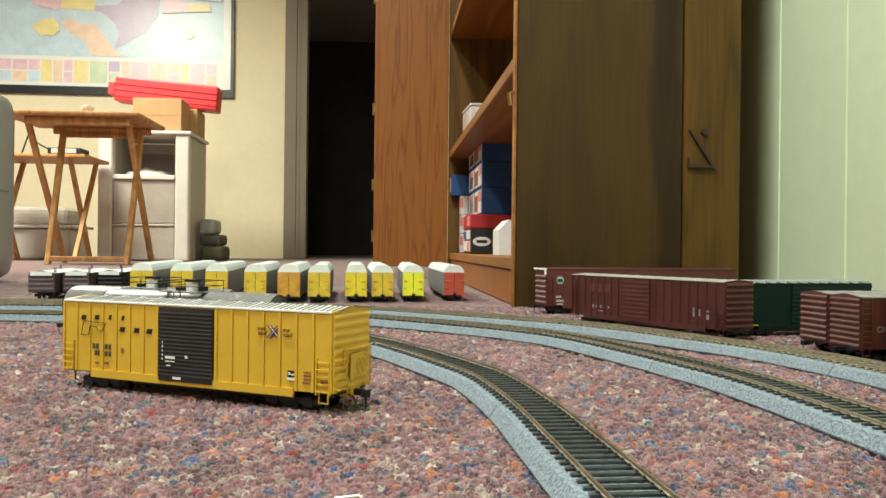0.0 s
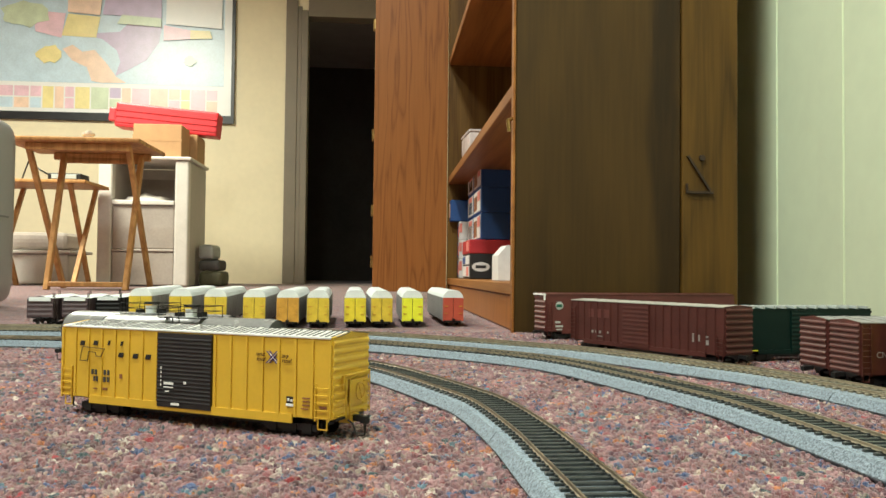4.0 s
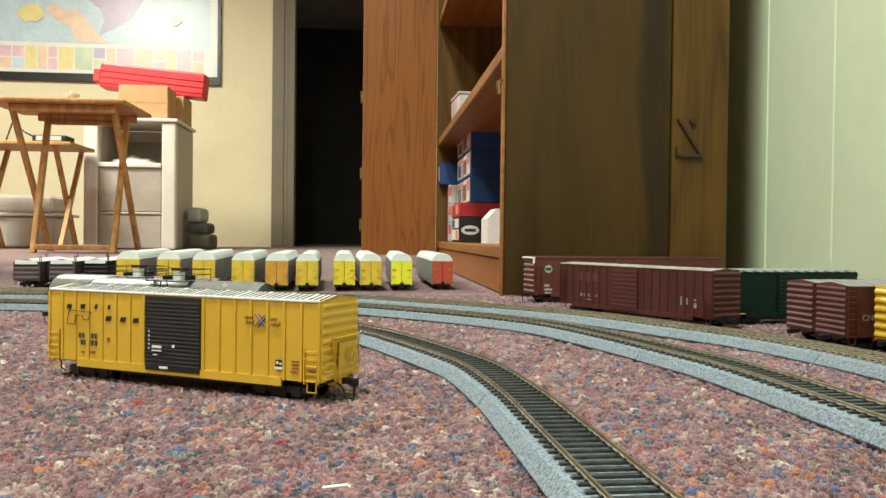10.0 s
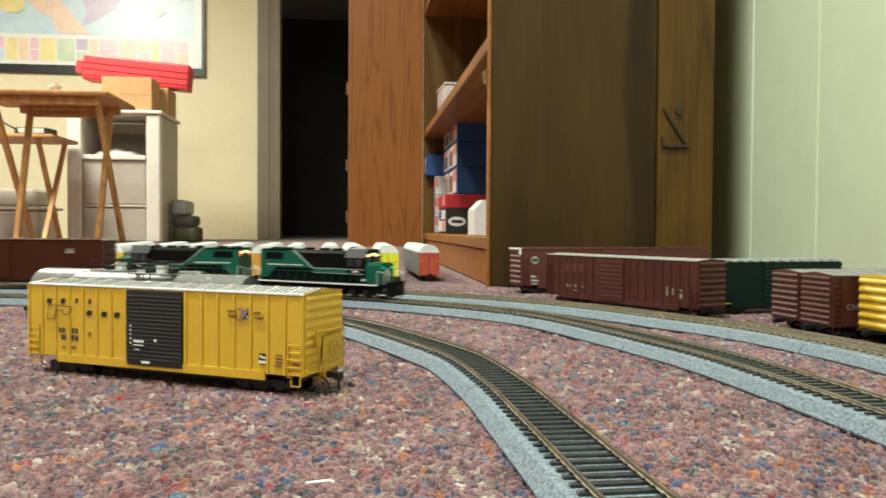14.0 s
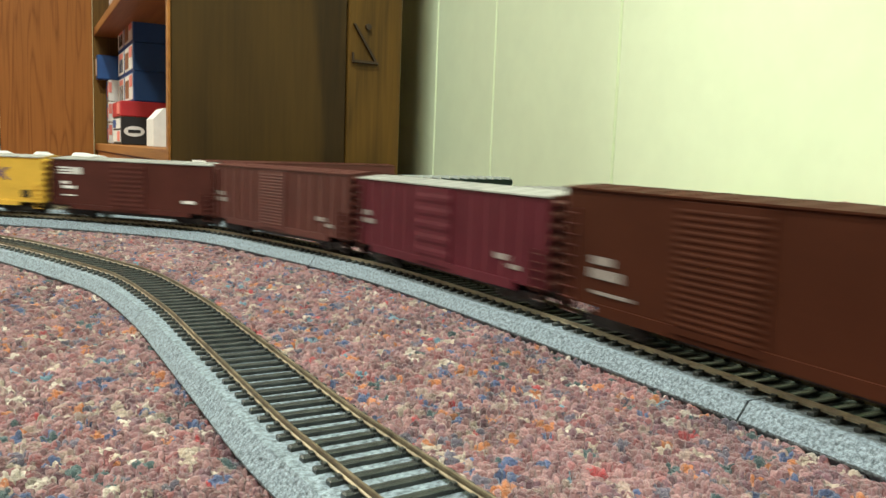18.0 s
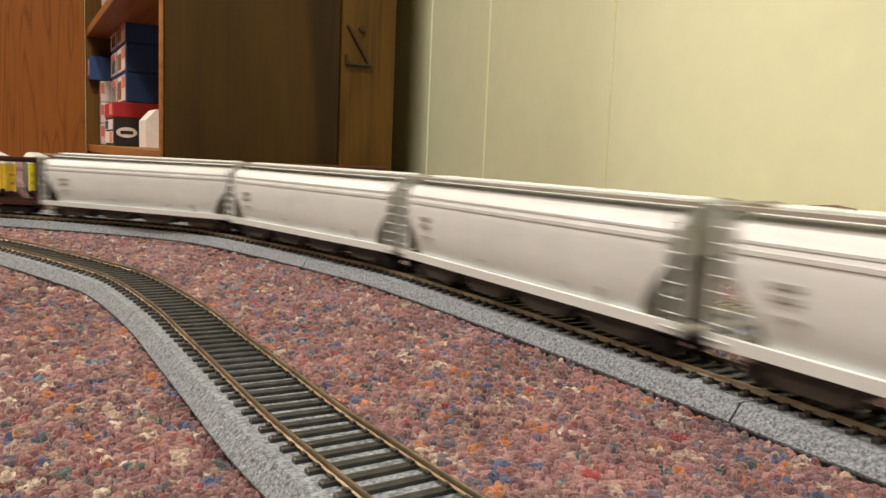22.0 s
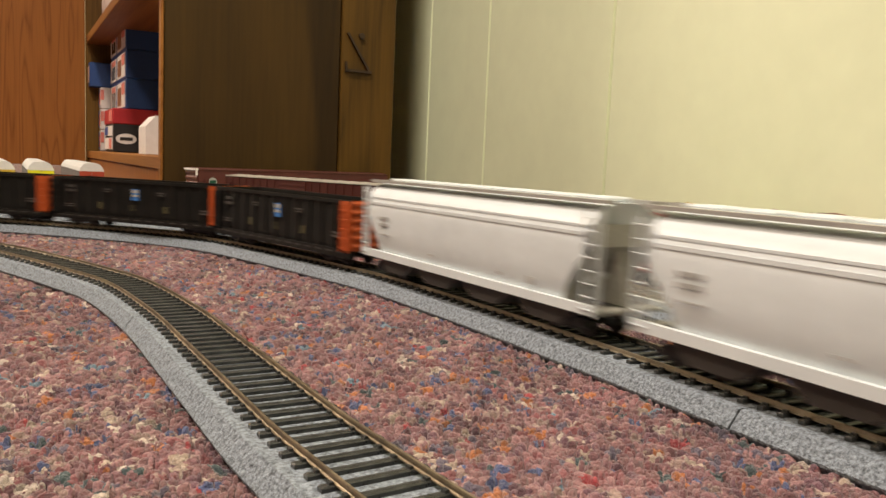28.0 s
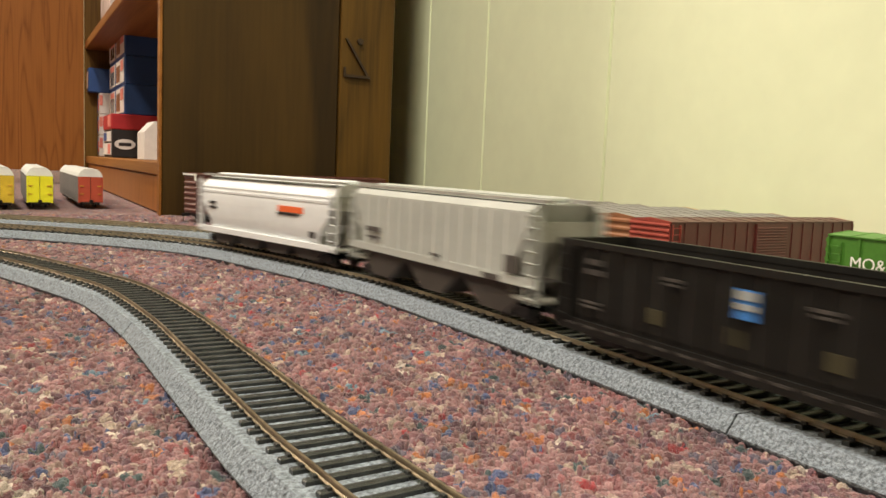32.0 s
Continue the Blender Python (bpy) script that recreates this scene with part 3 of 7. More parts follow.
def build_track(name, label, path, near, joints=(), west=0.0260, east=0.0240, rail_mat="rail", tie_mat="tie"):
    """Foam roadbed in lengths, two rails and single ties; near: the index range whose ties are pieces of their own."""
    t = thing(name, label, "model track", "model railway tracks")
    prof = [(-east + 0.0030, -0.0008), (-east + 0.0002, 0.0022), (-east, 0.0030), (-east + 0.0040, BED_TOP), (west - 0.0040, BED_TOP), (west, 0.0030), (west - 0.0002, 0.0022), (west - 0.0030, -0.0008)]
    cuts = [0, *joints, len(path) - 1]
    for a, b in zip(cuts, cuts[1:]):
        sub = [path[i] for i in range(a, b + 1)]
        if a:
            sub[0] = sub[0].lerp(sub[1], 0.14)
        bm = sweep(bmesh.new(), sub, prof)
        # the ends of two lengths stand a hair apart
        part("roadbed", bm, "roadbed", t, "grey crumbly foam roadbed length")
    g = GAUGE / 2
    z0 = BED_TOP + TIE_HIGH
    rail = [(-0.0008, z0), (-0.0008, z0 + 0.0003), (-0.0003, z0 + 0.0006), (-0.0003, RAIL_TOP - 0.0007), (-0.0005, RAIL_TOP - 0.0005), (-0.0004, RAIL_TOP),
            (0.0004, RAIL_TOP), (0.0005, RAIL_TOP - 0.0005), (0.0003, RAIL_TOP - 0.0007), (0.0003, z0 + 0.0006), (0.0008, z0 + 0.0003), (0.0008, z0)]
    for s in (-1, 1):
        part("rail", sweep(bmesh.new(), path, [(a * 0.8 + s * (g + 0.0006), u) for a, u in rail]), rail_mat, t)
    # ties
    tie = bmesh.new()
    box(tie, -0.0011, 0.0011, -0.0132, 0.0132, -0.0022, 0.0)
    bmesh.ops.bevel(tie, geom=[e for e in tie.edges if min(v.co.z for v in e.verts) > -0.001], offset=0.0003, segments=1, affect="EDGES")
    for s in (-1, 1):
        for q in (-1, 1):
            box(tie, -0.0008, 0.0008, s * (g + 0.0006) + q * 0.0012 - 0.0005, s * (g + 0.0006) + q * 0.0012 + 0.0005, 0.0, 0.0007)
    tie_mesh = mesh_of(tie, "tie", tie_mat)
    fine = resample(path, TIE_STEP)
    nn = normals(fine)
    far = bmesh.new()
    lo, hi = near
    rnd = random.Random(5)
    count = 0
    for i, (p, n) in enumerate(zip(fine, nn)):
        yaw = math.atan2(n.y, n.x) - math.pi / 2 + rnd.uniform(-0.012, 0.012)
        if lo <= i * TIE_STEP <= hi and count < 300:
            o = new("tie", tie_mesh)
            o.parent = t
            o.matrix_basis = Matrix.Translation((p.x, p.y, z0)) @ Matrix.Rotation(yaw, 4, "Z")
            count += 1
        else:
            c, s = math.cos(yaw), math.sin(yaw)
            vs = [far.verts.new((p.x + c * a - s * b, p.y + s * a + c * b, z)) for a, b, z in
                  [(a * 0.0011, b * 0.0132, z0 - c * 0.0022) for c in (1, 0) for a, b in ((-1, -1), (1, -1), (1, 1), (-1, 1))]]
            for f in ((4, 5, 6, 7), (0, 1, 5, 4), (1, 2, 6, 5), (2, 3, 7, 6), (3, 0, 4, 7)):
                far.faces.new([vs[k] for k in f])
    tagged(part("ties_far", far, tie_mat, t), kind="stuff")
    return t


# ---- rolling stock: local x along the car, z = 0 on the rail top ----
def truck(parent, x, wheel_mat="wheel"):
    t = part("truck", boxes((x - 0.0150, x + 0.0150, -0.0036, 0.0036, 0.0052, 0.0078), *[(x - 0.0155, x + 0.0155, s * 0.0118 - 0.0012, s * 0.0118 + 0.0012, 0.0042, 0.0074) for s in (-1, 1)],
                             *[(x + q * 0.0102 - 0.0026, x + q * 0.0102 + 0.0026, s * 0.0122 - 0.0014, s * 0.0122 + 0.0014, 0.0030, 0.0080) for s in (-1, 1) for q in (-1, 1)],
                             *[(x - 0.0040, x + 0.0040, s * 0.0122 - 0.0014, s * 0.0122 + 0.0014, 0.0028, 0.0068) for s in (-1, 1)]), "black", parent)
    for q in (-1, 1):
        bm = bmesh.new()
        for s in (-1, 1):
            rod(bm, (x + q * 0.0102, s * 0.0070, 0.0054), (x + q * 0.0102, s * 0.0092, 0.0054), 0.0052, 16)
            rod(bm, (x + q * 0.0102, s * 0.0066, 0.0054), (x + q * 0.0102, s * 0.0071, 0.0054), 0.0059, 16)
        rod(bm, (x + q * 0.0102, -0.0110, 0.0054), (x + q * 0.0102, 0.0110, 0.0054), 0.0010, 8)
        part("wheelset", bm, wheel_mat, t)
    return t


def coupler(parent, x, s):
    bm = boxes((min(x, x + s * 0.006), max(x, x + s * 0.006), -0.0016, 0.0016, 0.0086, 0.0116))
    prism(bm, [(x + s * 0.006, -0.0020), (x + s * 0.0092, -0.0026), (x + s * 0.0104, -0.0008), (x + s * 0.0084, 0.0003), (x + s * 0.0088, 0.0024), (x + s * 0.0068, 0.0022)], 0.0080, 0.0114, "z")
    rod(bm, (x + s * 0.0085, -0.0004, 0.0080), (x + s * 0.0080, -0.0010, 0.0022), 0.0004, 6)
    rod(bm, (x + s * 0.0080, -0.0010, 0.0022), (x + s * 0.0050, -0.0012, 0.0018), 0.0004, 6)
    return part("coupler", bm, "black_metal", parent)


def ladder(parent, x, y, z0, z1, w, rungs, material, axis="x", out=0.0014):
    """Rungs and stiles on a face; axis: which way the ladder is wide."""
    bm = bmesh.new()
    for k in range(rungs):
        z = z0 + (z1 - z0) * (k + 0.5) / rungs
        if axis == "x":
            s = 1 if y > 0 else -1
            rod(bm, (x - w / 2, y + s * out, z), (x + w / 2, y + s * out, z), 0.00028, 5)
            for q in (-1, 1):
                rod(bm, (x + q * w / 2, y, z), (x + q * w / 2, y + s * out, z), 0.00028, 5)
        else:
            s = 1 if x > 0 else -1
            rod(bm, (x + s * out, y - w / 2, z), (x + s * out, y + w / 2, z), 0.00028, 5)
            for q in (-1, 1):
                rod(bm, (x, y + q * w / 2, z), (x + s * out, y + q * w / 2, z), 0.00028, 5)
    if axis == "x":
        s = 1 if y > 0 else -1
        for q in (-1, 1):
            box(bm, x + q * w / 2 - 0.00032, x + q * w / 2 + 0.00032, min(y, y + s * 0.0012), max(y, y + s * 0.0012), z0, z1)
    return part("ladder", bm, material, parent)


def bars(parent, name, rows, y, s, material, th=0.0004):
    """Plain lettering bars on a side wall, each a piece: rows of (x centre, z centre, width, height)."""
    for x, z, w, h in rows:
        part(name, boxes((x - w / 2, x + w / 2, min(y, y + s * th), max(y, y + s * th), z - h / 2, z + h / 2)), material, parent)


def strokes(parent, name, rows, y, material, lean=0.22, th=0.0003):
    """One plain slanted block for each mark: rows of (x centre, z centre, width, height), on the -y side."""
    for x, z, w, h in rows:
        w, h = w * 0.74, h * 0.80
        bm = prism(bmesh.new(), [(x - w / 2 - lean * h / 2, z - h / 2), (x + w / 2 - lean * h / 2, z - h / 2), (x + w / 2 + lean * h / 2, z + h / 2), (x - w / 2 + lean * h / 2, z + h / 2)], y - th, y, "y")
        part(name, bm, material, parent)


def ribbed(a, b, back, z0, z1, rows, lead=0.0):
    """Outline of a pressed sheet with rounded raised bands: face at a, crests at b, back face at back."""
    h = (z1 - z0 - 2 * lead) / rows
    pts = [(back, z0), (a, z0)]
    for k in range(rows):
        z = z0 + lead + h * (k + 0.5)
        pts += [(a, z - h * 0.36), (b, z - h * 0.12), (b, z + h * 0.12), (a, z + h * 0.36)]
    return pts + [(a, z1), (back, z1)]


def corrugated_end(L, W, z0, z1, s, rows, deep=0.0012):
    """A ribbed car end in one sheet."""
    return prism(bmesh.new(), ribbed(s * L / 2, s * (L / 2 + deep), s * (L / 2 - 0.001), z0, z1, rows), -W / 2, W / 2, "y")


def box_car(name, label, L=0.1775, W=0.0345, sill=0.0112, eave=0.0492, peak=0.0518, body="maroon", roof="silver", door="maroon", end=None, door_x=0.0, door_w=0.034,
            door_kind="plain", ribs=14, group="freight cars", trucks=True, low_ladders=False,  end_cap=None, end_rows=8, lettering=(), louver=0.0021, rib_out=0.0011, deep=0.0012):
    t = thing(name, label, "freight car", group)
    end = end or body
    part("body", boxes((-L / 2 + 0.001, L / 2 - 0.001, -W / 2, W / 2, sill, eave)), body, t)
    rf = bmesh.new()
    prism(rf, [(-W / 2 - 0.0006, eave), (-W / 2 - 0.0006, eave + 0.0007), (0, peak), (W / 2 + 0.0006, eave + 0.0007), (W / 2 + 0.0006, eave)], -L / 2 + 0.0008, L / 2 - 0.0008)
    r = part("roof", rf, roof, t)
    panels = 13
    sm = bmesh.new()
    for k in range(1, panels):
        x = -L / 2 + L * k / panels
        for s in (-1, 1):
            prism(sm, [(0, peak + 0.0003), (s * (W / 2), eave + 0.0010), (s * (W / 2), eave + 0.0002), (0, peak - 0.0004)], x - 0.0005, x + 0.0005)
    part("roof_seams", sm, roof, r)
    for s in (-1, 1):
        part("end", corrugated_end(L, W - 0.001, sill, eave, s, end_rows, deep), end_cap if (end_cap and s > 0) else end, t)
        part("gable", prism(bmesh.new(), [(-W / 2, eave + 0.0001), (-W / 2, eave + 0.0008), (0, peak + 0.0003), (W / 2, eave + 0.0008), (W / 2, eave + 0.0001)], s * (L / 2 - 0.0004) - 0.0005, s * (L / 2 - 0.0004) + 0.0005), end, t)
        part("sill", boxes((-L / 2 + 0.022, L / 2 - 0.022, s * (W / 2) - 0.0008, s * (W / 2) + 0.0004, sill - 0.0030, sill + 0.0012)), body, t)
        n = {"plain": 9, "louver": 17, "plug": 5}[door_kind]
        part("door", prism(bmesh.new(), ribbed(s * (W / 2 + 0.0014), s * (W / 2 + (0.0016 if door_kind == "plain" else louver)), s * W / 2, sill - 0.001, eave - 0.0008, n, 0.002), door_x - door_w / 2, door_x + door_w / 2), door, t)
        for q in (-1, 1):
            ladder(t, q * (L / 2 - 0.0052), s * W / 2, sill - 0.001, sill + (0.036 if q * s > 0 and not low_ladders else 0.0165), 0.0072, 9 if q * s > 0 and not low_ladders else 5, end)
            part("stirrup_step", rods(0.0004, ((q * (L / 2 - 0.008), s * (W / 2 - 0.0005), sill), (q * (L / 2 - 0.008), s * (W / 2 - 0.0005), sill - 0.005), (q * (L / 2 - 0.003), s * (W / 2 - 0.0005), sill - 0.005), (q * (L / 2 - 0.003), s * (W / 2 - 0.0005), sill))), end, t)
    rib = None
    if ribs:
        for s in (-1, 1):
            for k in range(ribs + 1):
                x = -L / 2 + 0.0012 + (L - 0.0024) * k / ribs
                if abs(x - door_x) < door_w / 2 + 0.001:
                    continue
                if rib is None:
                    rib = part("rib", boxes((-0.0007, 0.0007, -0.0004, rib_out, sill, eave - 0.0006)), body, t)
                    rib.matrix_basis = pose(x, s * W / 2, 0, 0, 0, 180)
                else:
                    again(rib, pose(x, s * W / 2, 0, 0, 0, 0 if s > 0 else 180), t)
    # middle block made deeper and longer to stand in for shade underneath
    part("underframe", boxes((-L / 2 + 0.004, L / 2 - 0.004, -0.004, 0.004, sill - 0.0035, sill - 0.0002), (-0.044, 0.044, -0.010, 0.010, sill - 0.0062, sill - 0.0002), (-L / 2, L / 2, -W / 2 + 0.004, W / 2 - 0.004, sill - 0.0012, sill + 0.0004)), "black", t)
    for q in (-1, 1):
        if trucks:
            truck(t, q * (L / 2 - 0.0265))
        coupler(t, q * (L / 2 + 0.0006), q)
        if not low_ladders:
            continue
        part("brake_gear" if q > 0 else "tread_plate", boxes((q * (L / 2 + 0.002) - 0.0012, q * (L / 2 + 0.002) + 0.0012, -0.009, 0.009, eave - 0.018, eave - 0.0175), *([(L / 2, L / 2 + 0.0018, -0.0095, -0.0055, eave - 0.0245, eave - 0.0180)] if q > 0 else [])), end, t)
    for rows, mt in lettering:
        for s in (-1, 1):
            bars(t, "lettering", [(x if s < 0 else -x, z, w, h) for x, z, w, h in rows], s * (W / 2 + 0.0001), s, mt, 0.0003)
    return t


def hopper_car(name, label, L=0.2080, W=0.0360, body="hopper", kind="smooth", logo=None, lettering=(), group="train cars", bays=4):
    """A covered hopper. smooth: rounded teardrop body; ribbed: flat sides with posts."""
    t = thing(name, label, "hopper car", group)
    top, sill = 0.0530, 0.0135
    bm = bmesh.new()
    if kind == "smooth":
        half = [(W / 2 - 0.0022, sill), (W / 2 - 0.0014, sill + 0.0035), (W / 2 - 0.0006, sill + 0.007), (W / 2 - 0.0002, sill + 0.011), (W / 2, sill + 0.015), (W / 2, sill + 0.0185), (W / 2, sill + 0.0235), (W / 2 - 0.0006, top - 0.0100), (W / 2 - 0.0022, top - 0.0062), (W / 2 - 0.0050, top - 0.0030), (W / 2 - 0.0090, top - 0.0010), (0.006, top)]
        prof = [(-p, q) for p, q in half] + half[::-1]
    low = sill if kind == "smooth" else sill + 0.0065
    if kind != "smooth":
        prof = [(-W / 2, low), (-W / 2, top - 0.004), (-W / 2 + 0.003, top - 0.0012), (0, top), (W / 2 - 0.003, top - 0.0012), (W / 2, top - 0.004), (W / 2, low)]
    e = L / 2 - 0.0055
    slope = 0.0150
    knee = sill + 0.023

    def inset(z):
        """How far the end sheet stands back at a height: a curve that swells below the knee."""
        return slope * math.sin(min(1, max(0, (knee - z) / (knee - sill))) * math.pi / 2) ** 1.25
    prism(bm, prof, -e, e)
    # the ends slope in towards the sill
    for v in bm.verts:
        if abs(abs(v.co.x) - e) < 1e-6 and v.co.z < knee:
            v.co.x -= math.copysign(inset(v.co.z), v.co.x)
    part("body", bm, body, t, smooth=kind == "smooth")
    for s in (-1, 1):
        part("side_sill", boxes((-L / 2 + 0.001, L / 2 - 0.001, s * (W / 2 - 0.0005) - 0.0010, s * (W / 2 - 0.0005) + 0.0014, low - 0.0026, low + 0.0012)), body, t)
        if kind == "smooth":
            part("top_band", boxes((-e, e, s * (W / 2 - 0.0006) - 0.0006, s * (W / 2 - 0.0006) + 0.0009, top - 0.0125, top - 0.0110), (-e, e, s * (W / 2 - 0.0012) - 0.0006, s * (W / 2 - 0.0012) + 0.0009, top - 0.0092, top - 0.0082)), body, t)
        else:
            rib = None
            for k in range(15):
                x = -e + 2 * e * k / 14
                if rib is None:
                    rib = part("rib", boxes((-0.0009, 0.0009, -0.0005, 0.0008, low, top - 0.005)), body, t)
                    rib.matrix_basis = pose(x, s * W / 2, 0, 0, 0, 0 if s > 0 else 180)
                else:
                    again(rib, pose(x, s * W / 2, 0, 0, 0, 0 if s > 0 else 180), t)
    part("running_board", boxes((-L / 2 + 0.001, L / 2 - 0.001, -0.0145, -0.0095, top - 0.0002, top + 0.0012), (-L / 2 + 0.001, L / 2 - 0.001, 0.0095, 0.0145, top - 0.0002, top + 0.0012)), "grey_roof", t)
    hatch = None
    for k in range(9):
        x = -e + 0.012 + (2 * e - 0.024) * k / 8
        if hatch is None:
            hatch = part("hatch", soft_box(-0.0075, 0.0075, -0.006, 0.006, 0, 0.0022, 0.0006, 1), body, t)
            hatch.matrix_basis = pose(x, 0, top)
        else:
            again(hatch, pose(x, 0, top), t)
    # bays widened; their colour includes the shade beneath the car
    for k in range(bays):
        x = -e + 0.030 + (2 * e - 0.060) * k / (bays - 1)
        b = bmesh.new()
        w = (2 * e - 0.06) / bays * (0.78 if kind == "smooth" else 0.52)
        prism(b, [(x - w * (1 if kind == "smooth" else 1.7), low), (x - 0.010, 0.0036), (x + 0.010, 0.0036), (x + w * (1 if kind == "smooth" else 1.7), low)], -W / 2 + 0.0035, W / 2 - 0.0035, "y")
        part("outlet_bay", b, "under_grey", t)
    curve = [sill + 0.0002 + (knee - sill - 0.0002) * k / 7 for k in range(8)]
    for q in (-1, 1):
        # end pieces and thin sheets coloured with the shade between the cars
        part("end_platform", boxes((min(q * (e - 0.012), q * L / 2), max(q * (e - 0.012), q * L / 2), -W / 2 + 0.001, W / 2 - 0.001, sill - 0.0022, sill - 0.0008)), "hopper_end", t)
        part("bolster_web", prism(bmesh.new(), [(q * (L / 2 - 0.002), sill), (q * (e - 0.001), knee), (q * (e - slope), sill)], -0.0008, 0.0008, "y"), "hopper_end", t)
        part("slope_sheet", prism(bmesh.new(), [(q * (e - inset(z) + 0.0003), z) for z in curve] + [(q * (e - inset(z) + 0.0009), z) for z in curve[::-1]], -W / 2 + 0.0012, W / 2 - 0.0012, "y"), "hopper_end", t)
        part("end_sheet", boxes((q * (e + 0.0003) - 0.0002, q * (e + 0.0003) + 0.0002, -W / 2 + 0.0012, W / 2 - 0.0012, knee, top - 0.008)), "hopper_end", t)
        for s in (-1, 1):
            ladder(t, q * (L / 2 - 0.0042), s * (W / 2 - 0.0005), sill - 0.003, top - 0.003, 0.0070, 8, body)
            part("end_post", boxes((q * (L / 2 - 0.0006) - 0.0003, q * (L / 2 - 0.0006) + 0.0003, s * (W / 2 - 0.002) - 0.0003, s * (W / 2 - 0.002) + 0.0003, sill, top - 0.001)), body, t)
        truck(t, q * (L / 2 - 0.0245))
        coupler(t, q * L / 2, q)
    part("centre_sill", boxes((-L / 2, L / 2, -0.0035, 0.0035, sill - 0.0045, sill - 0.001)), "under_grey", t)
    for rows, mt in lettering:
        for s in (-1, 1):
            bars(t, "lettering", [(x if s < 0 else -x, z, w, h) for x, z, w, h in rows], s * (W / 2 + (0.0002 if kind == "smooth" else 0.0008)), s, mt)
    return t


def gondola_car(name, label, L=0.1860, W=0.0350):
    t = thing(name, label, "gondola car", "train cars")
    sill, top = 0.0115, 0.0398
    th = 0.0010
    part("floor", boxes((-L / 2, L / 2, -W / 2, W / 2, sill, sill + 0.0014)), "gondola", t)
    for s in (-1, 1):
        wl = part("side_wall", boxes((-L / 2 + 0.001, L / 2 - 0.001, min(s * W / 2, s * (W / 2 - th)), max(s * W / 2, s * (W / 2 - th)), sill - 0.002, top)), "gondola", t)
        part("top_chord", boxes((-L / 2, L / 2, s * (W / 2) - 0.0012, s * (W / 2) + 0.0012, top - 0.0012, top + 0.0010)), "gondola", t)
        part("side_sill", boxes((-L / 2, L / 2, s * (W / 2) - 0.0008, s * (W / 2) + 0.0014, sill - 0.0052, sill - 0.0006)), "gondola", t)
        rib = None
        for k in range(13):
            x = -L / 2 + 0.004 + (L - 0.008) * k / 12
            m = pose(x, s * W / 2, 0, 0, 0, 0 if s > 0 else 180)
            if rib is None:
                rib = part("rib", boxes((-0.0010, 0.0010, -0.0004, 0.0010, sill - 0.001, top - 0.001)), "gondola", t)
                rib.matrix_basis = m
            else:
                again(rib, m, t)
        f = -s
        bars(t, "lettering", [(x * f, z, w, h) for x, z, w, h in ((-0.068, 0.0335, 0.0030, 0.0020), (-0.0635, 0.0335, 0.0040, 0.0020), (-0.068, 0.0298, 0.0040, 0.0020), (-0.0625, 0.0298, 0.0040, 0.0020), (-0.067, 0.0185, 0.010, 0.0008), (-0.067, 0.0168, 0.010, 0.0008), (-0.026, 0.0325, 0.007, 0.0010), (-0.026, 0.0308, 0.006, 0.0008), (0.030, 0.0320, 0.008, 0.0010), (0.030, 0.0303, 0.006, 0.0008), (0.074, 0.0205, 0.010, 0.0012), (0.074, 0.0184, 0.010, 0.0012))], s * (W / 2 + 0.0011), s, "under_grey")
        bars(t, "logo_panel", [(0.004 * f, 0.0295, 0.0062, 0.0090)], s * (W / 2 + 0.0011), s, "blue")
        bars(t, "logo_mark", [(0.004 * f, 0.0322, 0.0054, 0.0026), (0.004 * f, 0.0288, 0.0054, 0.0018)], s * (W / 2 + 0.0014), s, "hopper_grey")
        bars(t, "rivet_mark", [((-0.078 + 0.012 * k) * f, 0.0092, 0.0046, 0.0009) for k in range(14)], s * (W / 2 + 0.0014), s, "under_grey")
        bars(t, "side_patch", [(x * f, 0.0190, 0.0040, 0.0050) for x in (-0.034, 0.000, 0.034)], s * (W / 2 + 0.0003), s, "patch")
    for q in (-1, 1):
        part("end_wall", corrugated_end(L, W, sill - 0.001, top + 0.001, q, 6, 0.0007), "orange" if q > 0 else "gondola", t, "orange ribbed end wall" if q > 0 else "")
        for s in (-1, 1):
            part("end_return", boxes((min(q * L / 2, q * (L / 2 - 0.010)), max(q * L / 2, q * (L / 2 - 0.010)), s * (W / 2 + 0.0012) - 0.0003, s * (W / 2 + 0.0012) + 0.0003, sill - 0.001, top + 0.0005)), "orange" if q > 0 else "gondola", t)
            ladder(t, q * (L / 2 - 0.0050), s * (W / 2 + 0.0014), sill - 0.002, top - 0.002, 0.0075, 5, "orange" if q > 0 else "gondola")
        truck(t, q * (L / 2 - 0.0265))
        coupler(t, q * (L / 2), q)
    part("underframe", boxes((-L / 2, L / 2, -0.004, 0.004, sill - 0.005, sill), (-0.03, 0.03, -0.012, 0.012, sill - 0.004, sill)), "black", t)
    return t


